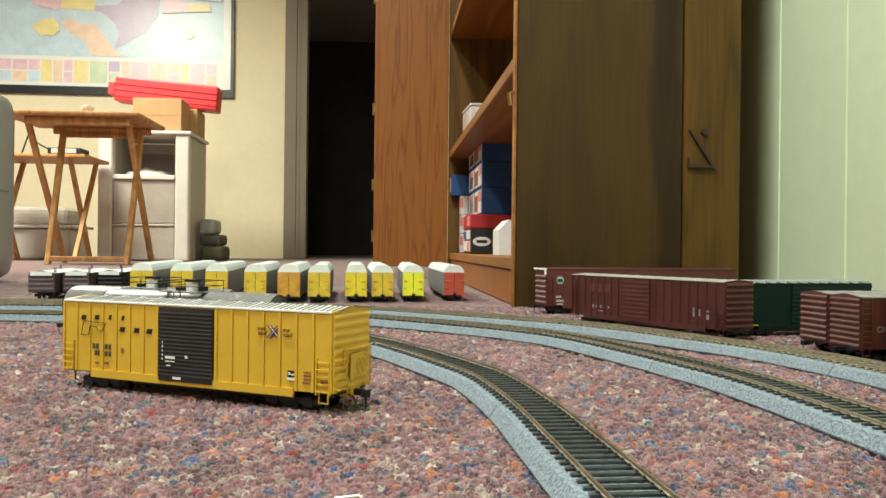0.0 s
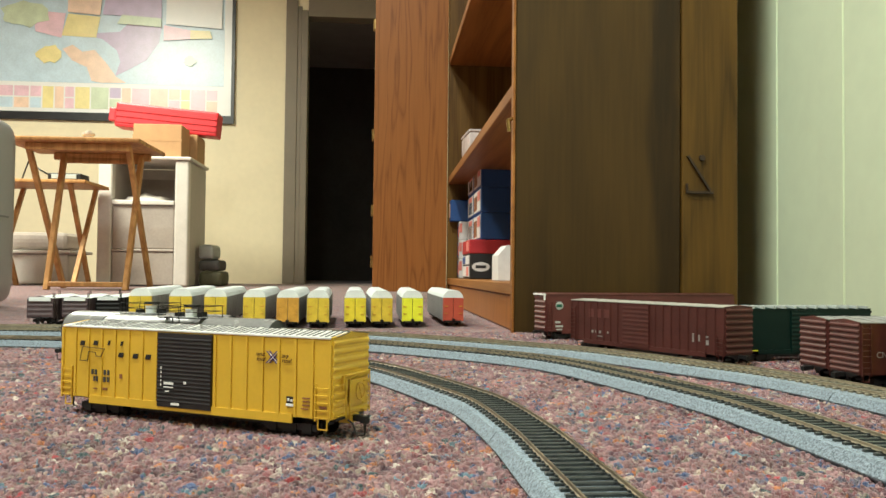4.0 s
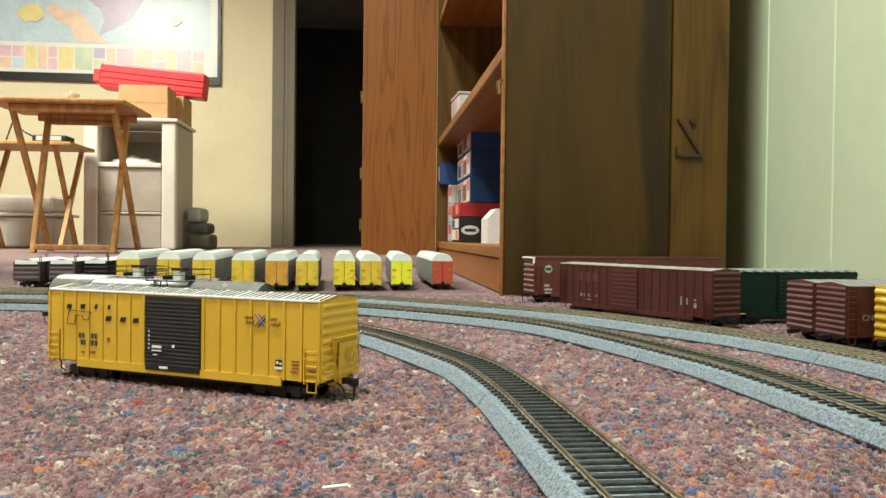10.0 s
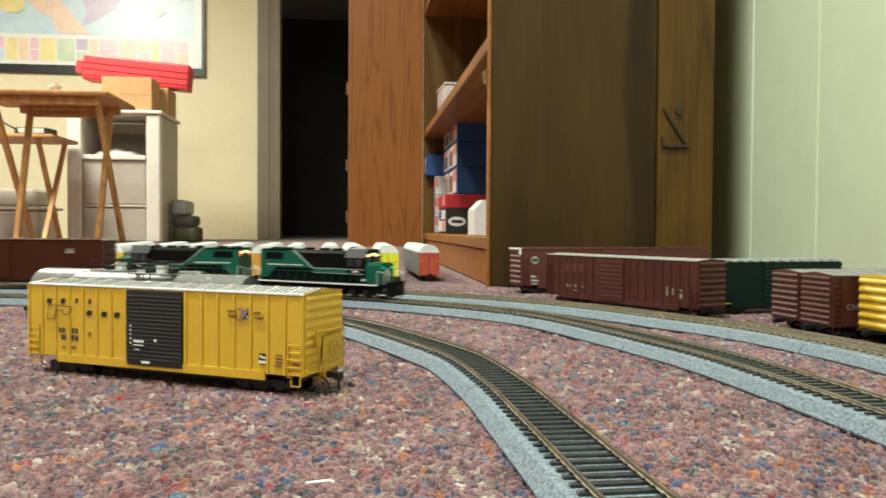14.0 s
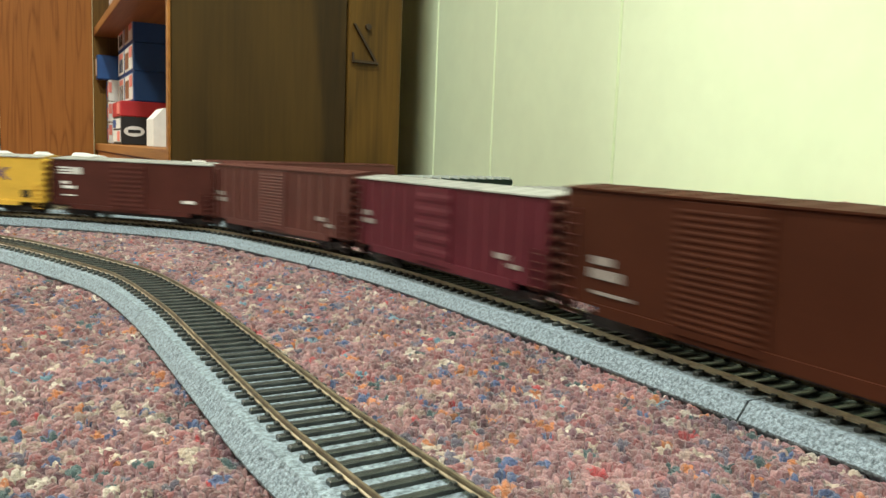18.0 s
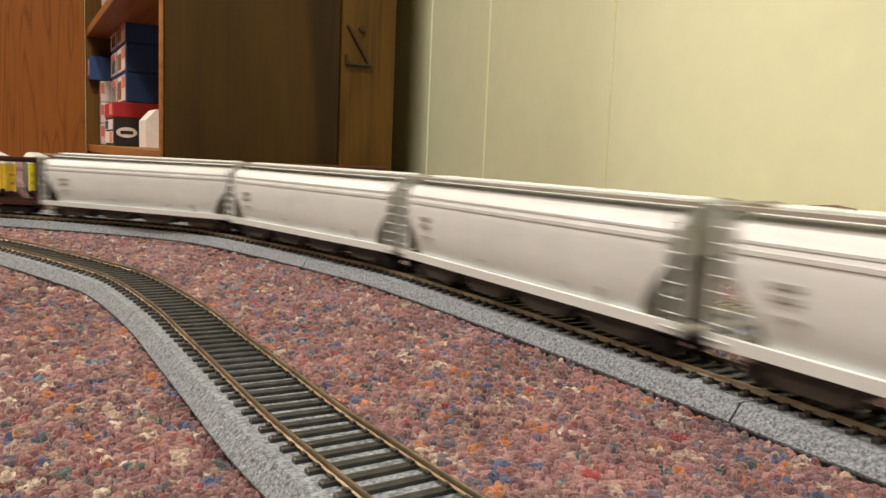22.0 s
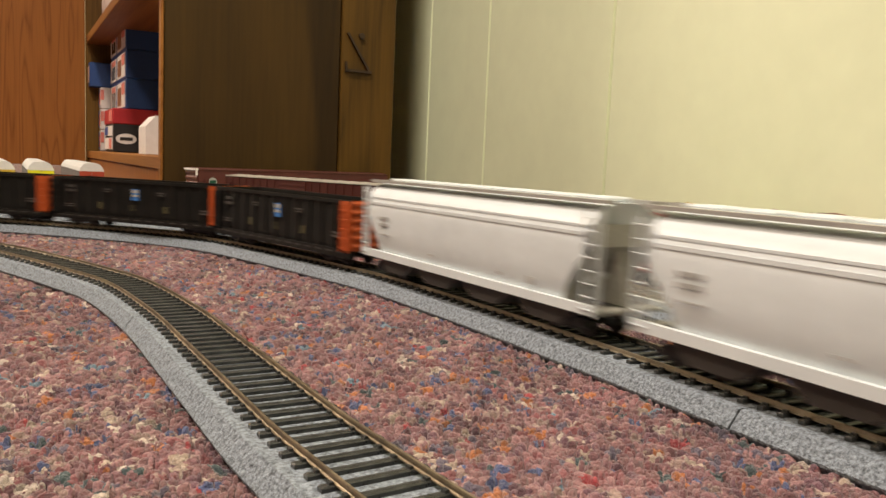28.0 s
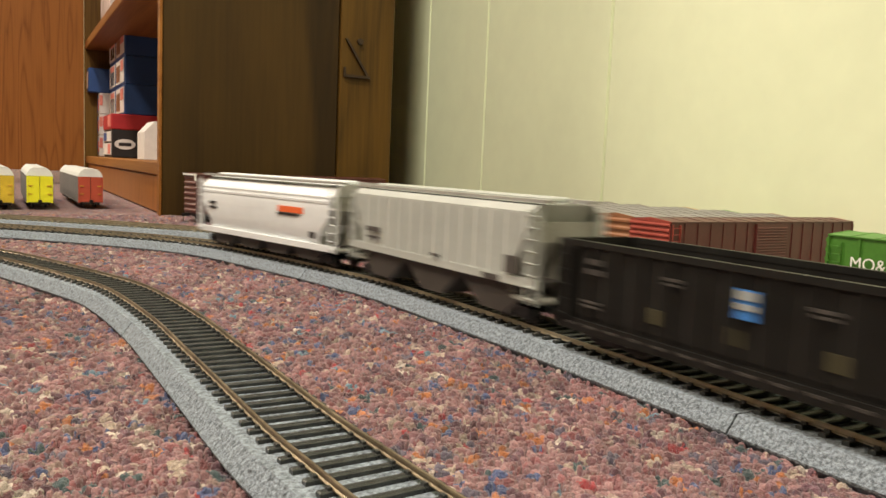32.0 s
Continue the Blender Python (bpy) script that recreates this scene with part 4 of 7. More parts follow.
def centre_beam_car(name, label, L=0.2180, W=0.0340, paint="centre_yellow", open_frame=False):
    """A centre-beam flat car: deck, two bulkheads, and a lattice wall along the middle."""
    t = thing(name, label, "flat car", "train cars")
    deck, top = 0.0125, 0.0500
    part("deck", boxes((-L / 2, L / 2, -W / 2, W / 2, deck - 0.0030, deck)), paint, t)
    slat = None
    for k in range(24):
        x = -L / 2 + 0.012 + (L - 0.024) * k / 23
        m = pose(x, 0, deck)
        if slat is None:
            slat = part("deck_rib", boxes((-0.0008, 0.0008, -W / 2, W / 2, 0, 0.0009)), paint, t)
            slat.matrix_basis = m
        else:
            again(slat, m, t)
    part("top_beam", boxes((-L / 2, L / 2, -0.0055, 0.0055, top - 0.0022, top), (-L / 2, L / 2, -0.0012, 0.0012, top - 0.0045, top)), paint, t)
    for q in (-1, 1):
        part("bulkhead", boxes((q * (L / 2 - 0.0012) - 0.0010, q * (L / 2 - 0.0012) + 0.0010, -W / 2, W / 2, deck - 0.001, top)), paint, t)
        for y in (-W / 2 + 0.001, -0.006, 0.006, W / 2 - 0.001):
            part("bulkhead_post", boxes((q * L / 2 - 0.0012, q * L / 2 + 0.0012, y - 0.001, y + 0.001, deck - 0.001, top)), paint, t)
        for s in (-1, 1):
            ladder(t, q * (L / 2 + 0.001), s * 0.0105, deck, top - 0.003, 0.0075, 7, paint, "y")
        part("end_web", boxes((min(q * L / 2, q * (L / 2 - 0.030)), max(q * L / 2, q * (L / 2 - 0.030)), -0.0007, 0.0007, deck, top - 0.002)), paint, t) if not open_frame else None
        truck(t, q * (L / 2 - 0.0255))
        coupler(t, q * L / 2, q)
    n = 12 if not open_frame else 11
    pst = None
    span = L / 2 - (0.030 if not open_frame else 0.012)
    for k in range(n):
        x = -span + 2 * span * k / (n - 1)
        w = 0.0019 if not open_frame else 0.0011
        if pst is None:
            pst = part("post", boxes((-w, w, -0.0011, 0.0011, deck, top - 0.002)), paint, t)
            pst.matrix_basis = pose(x, 0, 0)
        else:
            again(pst, pose(x, 0, 0), t)
    if not open_frame:
        for k, (a, b) in enumerate(((0, 1), (2, 3), (4, 5))):
            for s in (-1, 1):
                x0 = s * (span - 2 * span * a / (n - 1))
                x1 = s * (span - 2 * span * b / (n - 1))
                part("brace", prism(bmesh.new(), [(x0 - 0.0014, top - 0.004), (x0 + 0.0014, top - 0.004), (x1 + 0.0014, deck), (x1 - 0.0014, deck)], -0.0008, 0.0008, "y"), paint, t)
        for s in (-1, 1):
            bars(t, "lettering", [(-s * (L / 2 - 0.018), 0.036, 0.008, 0.0022), (-s * (L / 2 - 0.018), 0.032, 0.006, 0.0016)], s * 0.0008, s, "black")
            bars(t, "logo_panel", [(s * -0.066, 0.031, 0.0075, 0.018)], s * 0.0014, s, "purple")
    part("fish_belly", prism(bmesh.new(), [(-L / 2 + 0.05, deck - 0.003), (-L / 2 + 0.065, deck - 0.0068), (L / 2 - 0.065, deck - 0.0068), (L / 2 - 0.05, deck - 0.003)], -0.010, 0.010, "y"), paint, t)
    return t


def locomotive(name, label, L=0.1980, W=0.0345):
    """A six-axle road diesel: cab to the front (+x), low green nose, long black hood with a green flared rear."""
    t = thing(name, label, "locomotive", "locomotives")
    fr = 0.0150
    part("frame", boxes((-L / 2 + 0.004, L / 2 - 0.004, -W / 2, W / 2, fr - 0.0036, fr)), "loco_black", t)
    for s in (-1, 1):
        part("sill_stripe", boxes((-L / 2 + 0.010, L / 2 - 0.012, s * W / 2 - 0.0004, s * W / 2 + 0.0005, fr - 0.0018, fr - 0.0005)), "white", t, "white frame stripe")
        part("hood_stripe", boxes(*[(x0, x1, s * w - 0.0003, s * w + 0.0003, fr + z, fr + z + 0.0006) for z in (0.0086, 0.0132) for x0, x1, w in ((-L / 2 + 0.083, L / 2 - 0.0525, 0.0114), (L / 2 - 0.0518, L / 2 - 0.0305, 0.0154))]), "hopper_grey", t)
    part("fuel_tank", soft_box(-0.034, 0.034, -0.0135, 0.0135, 0.0022, fr - 0.0030, 0.003, 2), "loco_black", t)
    hood = bmesh.new()
    prism(hood, [(-0.0110, fr), (-0.0110, 0.0440), (-0.0085, 0.0470), (0.0085, 0.0470), (0.0110, 0.0440), (0.0110, fr)], -L / 2 + 0.014, L / 2 - 0.052)
    part("hood", hood, "loco_black", t)
    # the green rear of the hood with its slanted front edge, and the wide radiator
    for s in (-1, 1):
        g = bmesh.new()
        prism(g, [(-L / 2 + 0.0138, fr + 0.002), (-L / 2 + 0.0138, 0.0468), (-L / 2 + 0.058, 0.0468), (-L / 2 + 0.083, 0.0285), (-L / 2 + 0.034, 0.0285), (-L / 2 + 0.022, fr + 0.002)], min(s * 0.0110, s * 0.0134), max(s * 0.0110, s * 0.0134), "y")
        part("radiator_side", g, "loco_green", t, "green radiator flare")
        part("radiator_grille", boxes((-L / 2 + 0.020, -L / 2 + 0.044, s * 0.0136 - 0.0004, s * 0.0136 + 0.0004, 0.0375, 0.0440)), "loco_black", t)
        part("slant_stripe", prism(bmesh.new(), [(-L / 2 + 0.0574, 0.0468), (-L / 2 + 0.0584, 0.0468), (-L / 2 + 0.0834, 0.0286), (-L / 2 + 0.0824, 0.0286)], s * 0.0132 - 0.0004, s * 0.0132 + 0.0004, "y"), "hopper_grey", t)
        part("hood_band", boxes((-L / 2 + 0.080, L / 2 - 0.053, s * 0.0112 - 0.0003, s * 0.0112 + 0.0003, fr + 0.0094, fr + 0.0132)), "loco_green", t, "green band along the hood")
        bars(t, "lettering", [(-L / 2 + 0.026 + 0.0052 * k, 0.0312, 0.0034, 0.0012) for k in range(9)], s * 0.01345, s, "white")
        bars(t, "lettering", [(L / 2 - 0.040, 0.0262, 0.006, 0.0020), (L / 2 - 0.030, fr + 0.0035, 0.004, 0.0020)], s * 0.0153, s, "white")
    part("rear_face", boxes((-L / 2 + 0.0132, -L / 2 + 0.0142, -0.0134, 0.0134, fr, 0.0468)), "loco_green", t)
    part("radiator_roof", boxes((-L / 2 + 0.0140, -L / 2 + 0.052, -0.0134, 0.0134, 0.0455, 0.0478)), "loco_black", t)
    cab = bmesh.new()
    prism(cab, [(-0.0152, fr), (-0.0152, 0.0405), (-0.0100, 0.0482), (0.0100, 0.0482), (0.0152, 0.0405), (0.0152, fr)], L / 2 - 0.052, L / 2 - 0.030)
    c = part("cab", cab, "loco_black", t)
    part("cab_roof", prism(bmesh.new(), [(-0.0156, 0.0404), (-0.0102, 0.0490), (0.0102, 0.0490), (0.0156, 0.0404), (0.0152, 0.0400), (0.0100, 0.0480), (-0.0100, 0.0480), (-0.0152, 0.0400)], L / 2 - 0.0535, L / 2 - 0.0290), "cab_grey", c)
    for s in (-1, 1):
        for x in (L / 2 - 0.0465, L / 2 - 0.0365):
            part("side_window", boxes((x - 0.0036, x + 0.0036, s * 0.0153 - 0.0003, s * 0.0153 + 0.0003, 0.0315, 0.0390)), "window", c)
        part("windshield", boxes((L / 2 - 0.0302, L / 2 - 0.0296, s * 0.0075 - 0.0042, s * 0.0075 + 0.0042, 0.0362, 0.0408)), "window", c)
    part("number_board", boxes((L / 2 - 0.0300, L / 2 - 0.0290, -0.0100, -0.0045, 0.0416, 0.0438), (L / 2 - 0.0300, L / 2 - 0.0290, 0.0045, 0.0100, 0.0416, 0.0438)), "headlight", c, "lit number board")
    hl = bmesh.new()
    for y in (-0.0018, 0.0018):
        rod(hl, (L / 2 - 0.0300, y, 0.0440), (L / 2 - 0.0284, y, 0.0440), 0.0010, 10)
    part("headlight", hl, "headlight", c, "lit headlight pair")
    nose = bmesh.new()
    prism(nose, [(-0.0120, fr), (-0.0120, 0.0328), (-0.0090, 0.0358), (0.0090, 0.0358), (0.0120, 0.0328), (0.0120, fr)], L / 2 - 0.031, L / 2 - 0.0120)
    n = part("nose", nose, "loco_green", t, "green low nose")
    part("nose_emblem", prism(bmesh.new(), [(-0.0040, 0.0270), (0, 0.0232), (0.0040, 0.0270), (0, 0.0308)], L / 2 - 0.0121, L / 2 - 0.0115), "hopper_grey", n)
    for s in (-1, 1):
        mk = bmesh.new()
        rod(mk, (L / 2 - 0.0122, s * 0.0082, 0.0310), (L / 2 - 0.0112, s * 0.0082, 0.0310), 0.0006, 8)
        part("marker_light", mk, "marker_green", n)
        rear = bmesh.new()
        rod(rear, (-L / 2 + 0.0135, s * 0.0105, 0.0400), (-L / 2 + 0.0120, s * 0.0105, 0.0400), 0.0008, 8)
        part("marker_light", rear, "marker_red", t)
    rh = bmesh.new()
    for y in (-0.0018, 0.0018):
        rod(rh, (-L / 2 + 0.0136, y, 0.0440), (-L / 2 + 0.0116, y, 0.0440), 0.0010, 10)
    part("headlight", rh, "headlight", t, "lit rear headlight")
    part("number_board", boxes((-L / 2 + 0.0122, -L / 2 + 0.0133, -0.0100, -0.0045, 0.0416, 0.0438), (-L / 2 + 0.0122, -L / 2 + 0.0133, 0.0045, 0.0100, 0.0416, 0.0438)), "headlight", t, "lit number board")
    # fans, exhaust, horn
    for k, x in enumerate((-L / 2 + 0.024, -L / 2 + 0.040, 0.0, 0.016)):
        f = bmesh.new()
        rod(f, (x, 0, 0.0470 if k > 1 else 0.0476), (x, 0, 0.0492), 0.0058, 18)
        part("roof_fan", f, "loco_black", t)
    part("exhaust", boxes((-0.024, -0.016, -0.003, 0.003, 0.0468, 0.0496)), "loco_black", t)
    part("horn", rods(0.0007, ((0.030, 0.004, 0.0468), (0.030, 0.004, 0.0500), (0.036, 0.004, 0.0502))), "black_metal", t)
    for s in (-1, 1):
        y = s * (W / 2 - 0.0008)
        xs = [-L / 2 + 0.030 + 0.0115 * k for k in range(11)]
        part("handrail", rods(0.00028, [(-L / 2 + 0.012, y, fr + 0.004), (-L / 2 + 0.028, y, fr + 0.0105), (xs[-1], y, fr + 0.0105)], *[[(x, y, fr), (x, y, fr + 0.0105)] for x in xs], seg=5), "loco_green", t)
        for q in (-1, 1):
            part("grab_rail", rods(0.00026, [(q * (L / 2 - 0.0045), y, fr - 0.008), (q * (L / 2 - 0.0045), y, fr + 0.011), (q * (L / 2 - 0.012), y, fr + 0.013), (q * (L / 2 - 0.014), y, fr)], seg=5), "white", t, "white step handrail")
            part("step_well", boxes((min(q * (L / 2 - 0.012), q * (L / 2 - 0.003)), max(q * (L / 2 - 0.012), q * (L / 2 - 0.003)), min(y, y - s * 0.006), max(y, y - s * 0.006), 0.0035, fr - 0.002)), "loco_black", t)
            part("step_edge", boxes((min(q * (L / 2 - 0.012), q * (L / 2 - 0.003)), max(q * (L / 2 - 0.012), q * (L / 2 - 0.003)), y - 0.0004, y + 0.0008, 0.0042, 0.0050)), "white", t)
    for q in (-1, 1):
        part("pilot", boxes((q * (L / 2 - 0.0025) - 0.001, q * (L / 2 - 0.0025) + 0.001, -W / 2 + 0.001, W / 2 - 0.001, 0.0028, fr + 0.002)), "loco_black", t)
        part("end_rail", rods(0.00026, [(q * (L / 2 - 0.002), -0.0135, fr), (q * (L / 2 - 0.002), -0.0135, fr + 0.011), (q * (L / 2 - 0.002), -0.004, fr + 0.009), (q * (L / 2 - 0.002), 0.004, fr + 0.009), (q * (L / 2 - 0.002), 0.0135, fr + 0.011), (q * (L / 2 - 0.002), 0.0135, fr)], seg=5), "white", t)
        coupler(t, q * (L / 2 - 0.002), q)
        tr = part("truck", boxes(*[(q * 0.062 - 0.024, q * 0.062 + 0.024, s * 0.0125 - 0.0015, s * 0.0125 + 0.0015, 0.0040, 0.0100) for s in (-1, 1)], (q * 0.062 - 0.022, q * 0.062 + 0.022, -0.011, 0.011, 0.0085, 0.0115)), "loco_black", t)
        for k in (-1, 0, 1):
            w = bmesh.new()
            for s in (-1, 1):
                rod(w, (q * 0.062 + k * 0.0165, s * 0.0070, 0.0058), (q * 0.062 + k * 0.0165, s * 0.0095, 0.0058), 0.0058, 16)
                box(w, q * 0.062 + k * 0.0165 - 0.003, q * 0.062 + k * 0.0165 + 0.003, s * 0.0136 - 0.0012, s * 0.0136 + 0.0012, 0.0030, 0.0085)
            part("wheelset", w, "wheel", tr)
    return t


# ---- the room ----
WALL_X, BACK_Y, WEST_X, SOUTH_Y, CEIL = 0.60, 5.90, -7.3, -5.7, 2.35


def structure(name, bm, material, label, category):
    ob = part(name, bm, material)
    return tagged(ob, label, category, kind="structure")


structure("floor", boxes((WEST_X - 0.2, WALL_X + 2.2, SOUTH_Y - 0.2, BACK_Y + 3.2, -0.06, -0.0015)), "carpet", "mauve fleck loop-pile carpet over the whole floor", "carpet")
structure("ceiling", boxes((WEST_X - 0.2, WALL_X + 2.2, SOUTH_Y - 0.2, BACK_Y + 3.2, CEIL, CEIL + 0.08)), "ceiling", "plain off-white painted ceiling", "ceiling")
structure("wall_west", boxes((WEST_X - 0.15, WEST_X, SOUTH_Y, BACK_Y, -0.02, CEIL)), "cream", "plain cream painted wall", "wall")
structure("wall_south", boxes((WEST_X, WALL_X, SOUTH_Y - 0.15, SOUTH_Y, -0.02, CEIL)), "cream", "plain cream painted wall", "wall")
DOOR_L, DOOR_R, DOOR_H = -0.565, 0.245, 1.955
structure("wall_north", boxes((WEST_X, DOOR_L - 0.002, BACK_Y, BACK_Y + 0.12, -0.02, CEIL), (DOOR_R + 0.002, WALL_X, BACK_Y, BACK_Y + 0.12, -0.02, CEIL), (DOOR_L - 0.002, DOOR_R + 0.002, BACK_Y, BACK_Y + 0.12, DOOR_H + 0.002, CEIL)), "cream", "cream painted wall with a doorway and a framed map", "wall")
# panelled wall: boards between shallow grooves
wall_e = thing("wall_east", "pale green grooved wood panelling", "wall", kind="structure")
part("backing", boxes((WALL_X + 0.006, WALL_X + 0.14, SOUTH_Y, BACK_Y + 0.12, -0.02, CEIL)), "green", wall_e)
edges = [SOUTH_Y]
gy = [1.185, 1.007, 0.741]
rnd = random.Random(11)
y = 0.741 - 0.72
pats = (0.30, 0.178, 0.266, 0.41)
k = 0
low = []
while y > SOUTH_Y + 0.3:
    low.append(y)
    y -= pats[k % 4]
    k += 1
y = 1.185 + 0.41
high = []
while y < BACK_Y - 0.2:
    high.append(y)
    y += pats[k % 4]
    k += 1
edges = [SOUTH_Y] + sorted(low + gy + high) + [BACK_Y]
for a, b in zip(edges, edges[1:]):
    bm = boxes((WALL_X, WALL_X + 0.007, a + 0.0011, b - 0.0011, -0.02, CEIL))
    bmesh.ops.bevel(bm, geom=[e for e in bm.edges if abs(e.verts[0].co.z - e.verts[1].co.z) > 1 and e.verts[0].co.x < WALL_X + 0.001], offset=0.0012, segments=2, affect="EDGES")
    part("panel_board", bm, "green", wall_e)
# the hall behind the doorway: its unlit dark is put into the wall colour
structure("hall_wall", boxes((-1.6, 1.6, BACK_Y + 3.0, BACK_Y + 3.1, -0.02, CEIL), (-1.7, -1.6, BACK_Y + 0.12, BACK_Y + 3.1, -0.02, CEIL), (1.6, 1.7, BACK_Y + 0.12, BACK_Y + 3.1, -0.02, CEIL)), "dark_wall", "hall walls beyond the doorway, coloured as unlit dark", "wall")
door_1 = thing("door_1", "open doorway with taupe casing into a dark hall", "doorway", kind="structure")
for nm, b in (("casing", (DOOR_L - 0.160, DOOR_L - 0.075, BACK_Y - 0.018, BACK_Y - 0.001, 0, DOOR_H + 0.16)), ("jamb", (DOOR_L - 0.075, DOOR_L - 0.045, BACK_Y - 0.012, BACK_Y - 0.001, 0, DOOR_H + 0.075)), ("stop", (DOOR_L - 0.045, DOOR_L, BACK_Y - 0.022, BACK_Y + 0.12, 0, DOOR_H + 0.045)),
              ("casing", (DOOR_R, DOOR_R + 0.10, BACK_Y - 0.018, BACK_Y - 0.001, 0, DOOR_H + 0.16)), ("head_casing", (DOOR_L, DOOR_R, BACK_Y - 0.018, BACK_Y + 0.12, DOOR_H, DOOR_H + 0.14))):
    part(nm, soft_box(*b, 0.004, 2), "casing", door_1)


# ---- carpet tufts in front of the camera ----
def carpet_tufts():
    rng = np.random.default_rng(3)
    verts, faces = [], []
    rings = 6
    base = 0
    ang = np.arange(rings) * 2 * math.pi / rings
    bands = ((0.10, 0.31, 0.0020), (0.31, 0.56, 0.0024), (0.56, 1.12, 0.0037))
    vs, fs = [], []
    for y0, y1, st in bands:
        xs = np.arange(-0.62, 0.60, st)
        ys = np.arange(y0, y1, st * 0.92)
        gx, gy = np.meshgrid(xs, ys)
        gx = gx + (np.arange(len(ys)) % 2)[:, None] * st / 2
        p = np.stack([gx.ravel(), gy.ravel()], 1) + rng.normal(0, st * 0.20, (gx.size, 2))
        # only the fan of floor that falls within the camera's view
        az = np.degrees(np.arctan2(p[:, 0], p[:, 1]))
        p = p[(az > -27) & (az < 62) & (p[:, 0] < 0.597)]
        for line, half in ((NEAR, 0.0176), (MID, 0.0206), (OUTER, 0.0234)):
            c = np.array([q[:] for q in bend_path(line)])
            c = c[(c[:, 0] > -0.7) & (c[:, 1] > 0.0)]
            gap = np.full(len(p), 9.0)
            for q in c:
                gap = np.minimum(gap, (p[:, 0] - q[0]) ** 2 + (p[:, 1] - q[1]) ** 2)
            p = p[gap > half * half]
        n = len(p)
        r = st * rng.uniform(0.48, 0.95, n)
        h = 0.0018 * rng.uniform(0.05, 1.50, n)
        sq = rng.uniform(0.55, 1.8, n)
        turn = rng.uniform(0, math.pi, n)
        c, s = np.cos(turn)[:, None], np.sin(turn)[:, None]

        def ring(k, z):
            a = np.cos(ang)[None] * (r * k * sq)[:, None]
            b = np.sin(ang)[None] * (r * k / sq)[:, None]
            return np.stack([p[:, :1] + a * c - b * s, p[:, 1:] + a * s + b * c, np.repeat(z[:, None], rings, 1)], 2)
        low = ring(1.05, np.full(n, -0.0020))
        mid = ring(0.74, h * 0.80 - 0.0002)
        tip = np.stack([p[:, 0] + rng.normal(0, st * 0.08, n), p[:, 1] + rng.normal(0, st * 0.08, n), h], 1)[:, None]
        v = np.concatenate([low, mid, tip], 1)
        vs.append(v.reshape(-1, 3))
        one = []
        for i in range(rings):
            j = (i + 1) % rings
            one += [(i, j, rings + j), (i, rings + j, rings + i), (rings + i, rings + j, 2 * rings)]
        one = np.array(one)
        f = (one[None] + (base + np.arange(n) * (2 * rings + 1))[:, None, None]).reshape(-1, 3)
        base += n * (2 * rings + 1)
        fs.append(f)
    v, f = np.concatenate(vs), np.concatenate(fs)
    me = bpy.data.meshes.new("carpet_pile")
    me.vertices.add(len(v))
    me.vertices.foreach_set("co", v.astype(np.float32).ravel())
    me.loops.add(f.size)
    me.loops.foreach_set("vertex_index", f.astype(np.int32).ravel())
    me.polygons.add(len(f))
    me.polygons.foreach_set("loop_start", np.arange(0, f.size, 3, dtype=np.int32))
    me.polygons.foreach_set("use_smooth", np.ones(len(f), dtype=bool))
    me.update()
    me.validate()
    me.materials.append(M["tuft"])
    return tagged(new("carpet_pile", me), "looped yarn tufts of the mauve fleck carpet", "carpet", kind="stuff")


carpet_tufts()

# ---- cabinet with a folded door, seen from its side ----
CX0, CX1, CY0, CY1, CH = 0.182, 0.500, 1.105, 2.300, 1.95
cab = thing("bookcase", "tall dark-stained wooden bookcase with open oak-edged shelves and a folded door", "bookcase", at=pose(0, 0, 0))
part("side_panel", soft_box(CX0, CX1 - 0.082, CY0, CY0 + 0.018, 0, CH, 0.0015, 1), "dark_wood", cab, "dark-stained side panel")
part("back_stile", soft_box(CX1 - 0.081, CX1, CY0 - 0.004, CY0 + 0.018, 0, CH, 0.0015, 1), "back_board", cab, "lighter brown board along the back edge")
part("far_side_panel", soft_box(CX0, CX1, CY1 - 0.018, CY1, 0, CH, 0.0015, 1), "inner_wood", cab)
part("back_panel", boxes((CX1 - 0.012, CX1 - 0.002, CY0 + 0.0185, CY1 - 0.0185, 0, CH)), "inner_wood", cab)
part("front_edge", soft_box(CX0 - 0.0035, CX0 - 0.0002, CY0 - 0.001, CY0 + 0.017, 0.0, CH, 0.001, 1), "oak_edge", cab)
for nm, z0, z1, mt in (("base_shelf", 0.052, 0.070, "oak_edge"), ("shelf", 0.338, 0.358, "oak_edge"), ("shelf", 0.680, 0.700, "oak_edge"), ("shelf", 1.05, 1.07, "oak_edge"), ("top_board", CH - 0.02, CH, "oak_edge")):
    part(nm, soft_box(CX0 + 0.001, CX1 - 0.0125, CY0 + 0.019, CY1 - 0.019, z0, z1, 0.0015, 1), mt, cab)
part("kick_board", soft_box(CX0 + 0.006, CX0 + 0.024, CY0 + 0.019, CY1 - 0.019, 0, 0.0515, 0.0015, 1), "oak", cab)
part("screw_hook", rods(0.0025, ((CX0 - 0.004, CY0 + 0.004, 0.30), (CX0 - 0.012, CY0 - 0.004, 0.296), (CX0 - 0.010, CY0 - 0.004, 0.280))), "brass", cab)
for i, (lx0, lx1, ly) in enumerate(((-0.030, 0.1812, 2.301), (-0.030, 0.1812, 2.323))):
    part("door_leaf", soft_box(lx0, lx1, ly, ly + 0.019, 0.03, 1.93, 0.002, 2), "oak", cab, "folded orange oak door leaf")
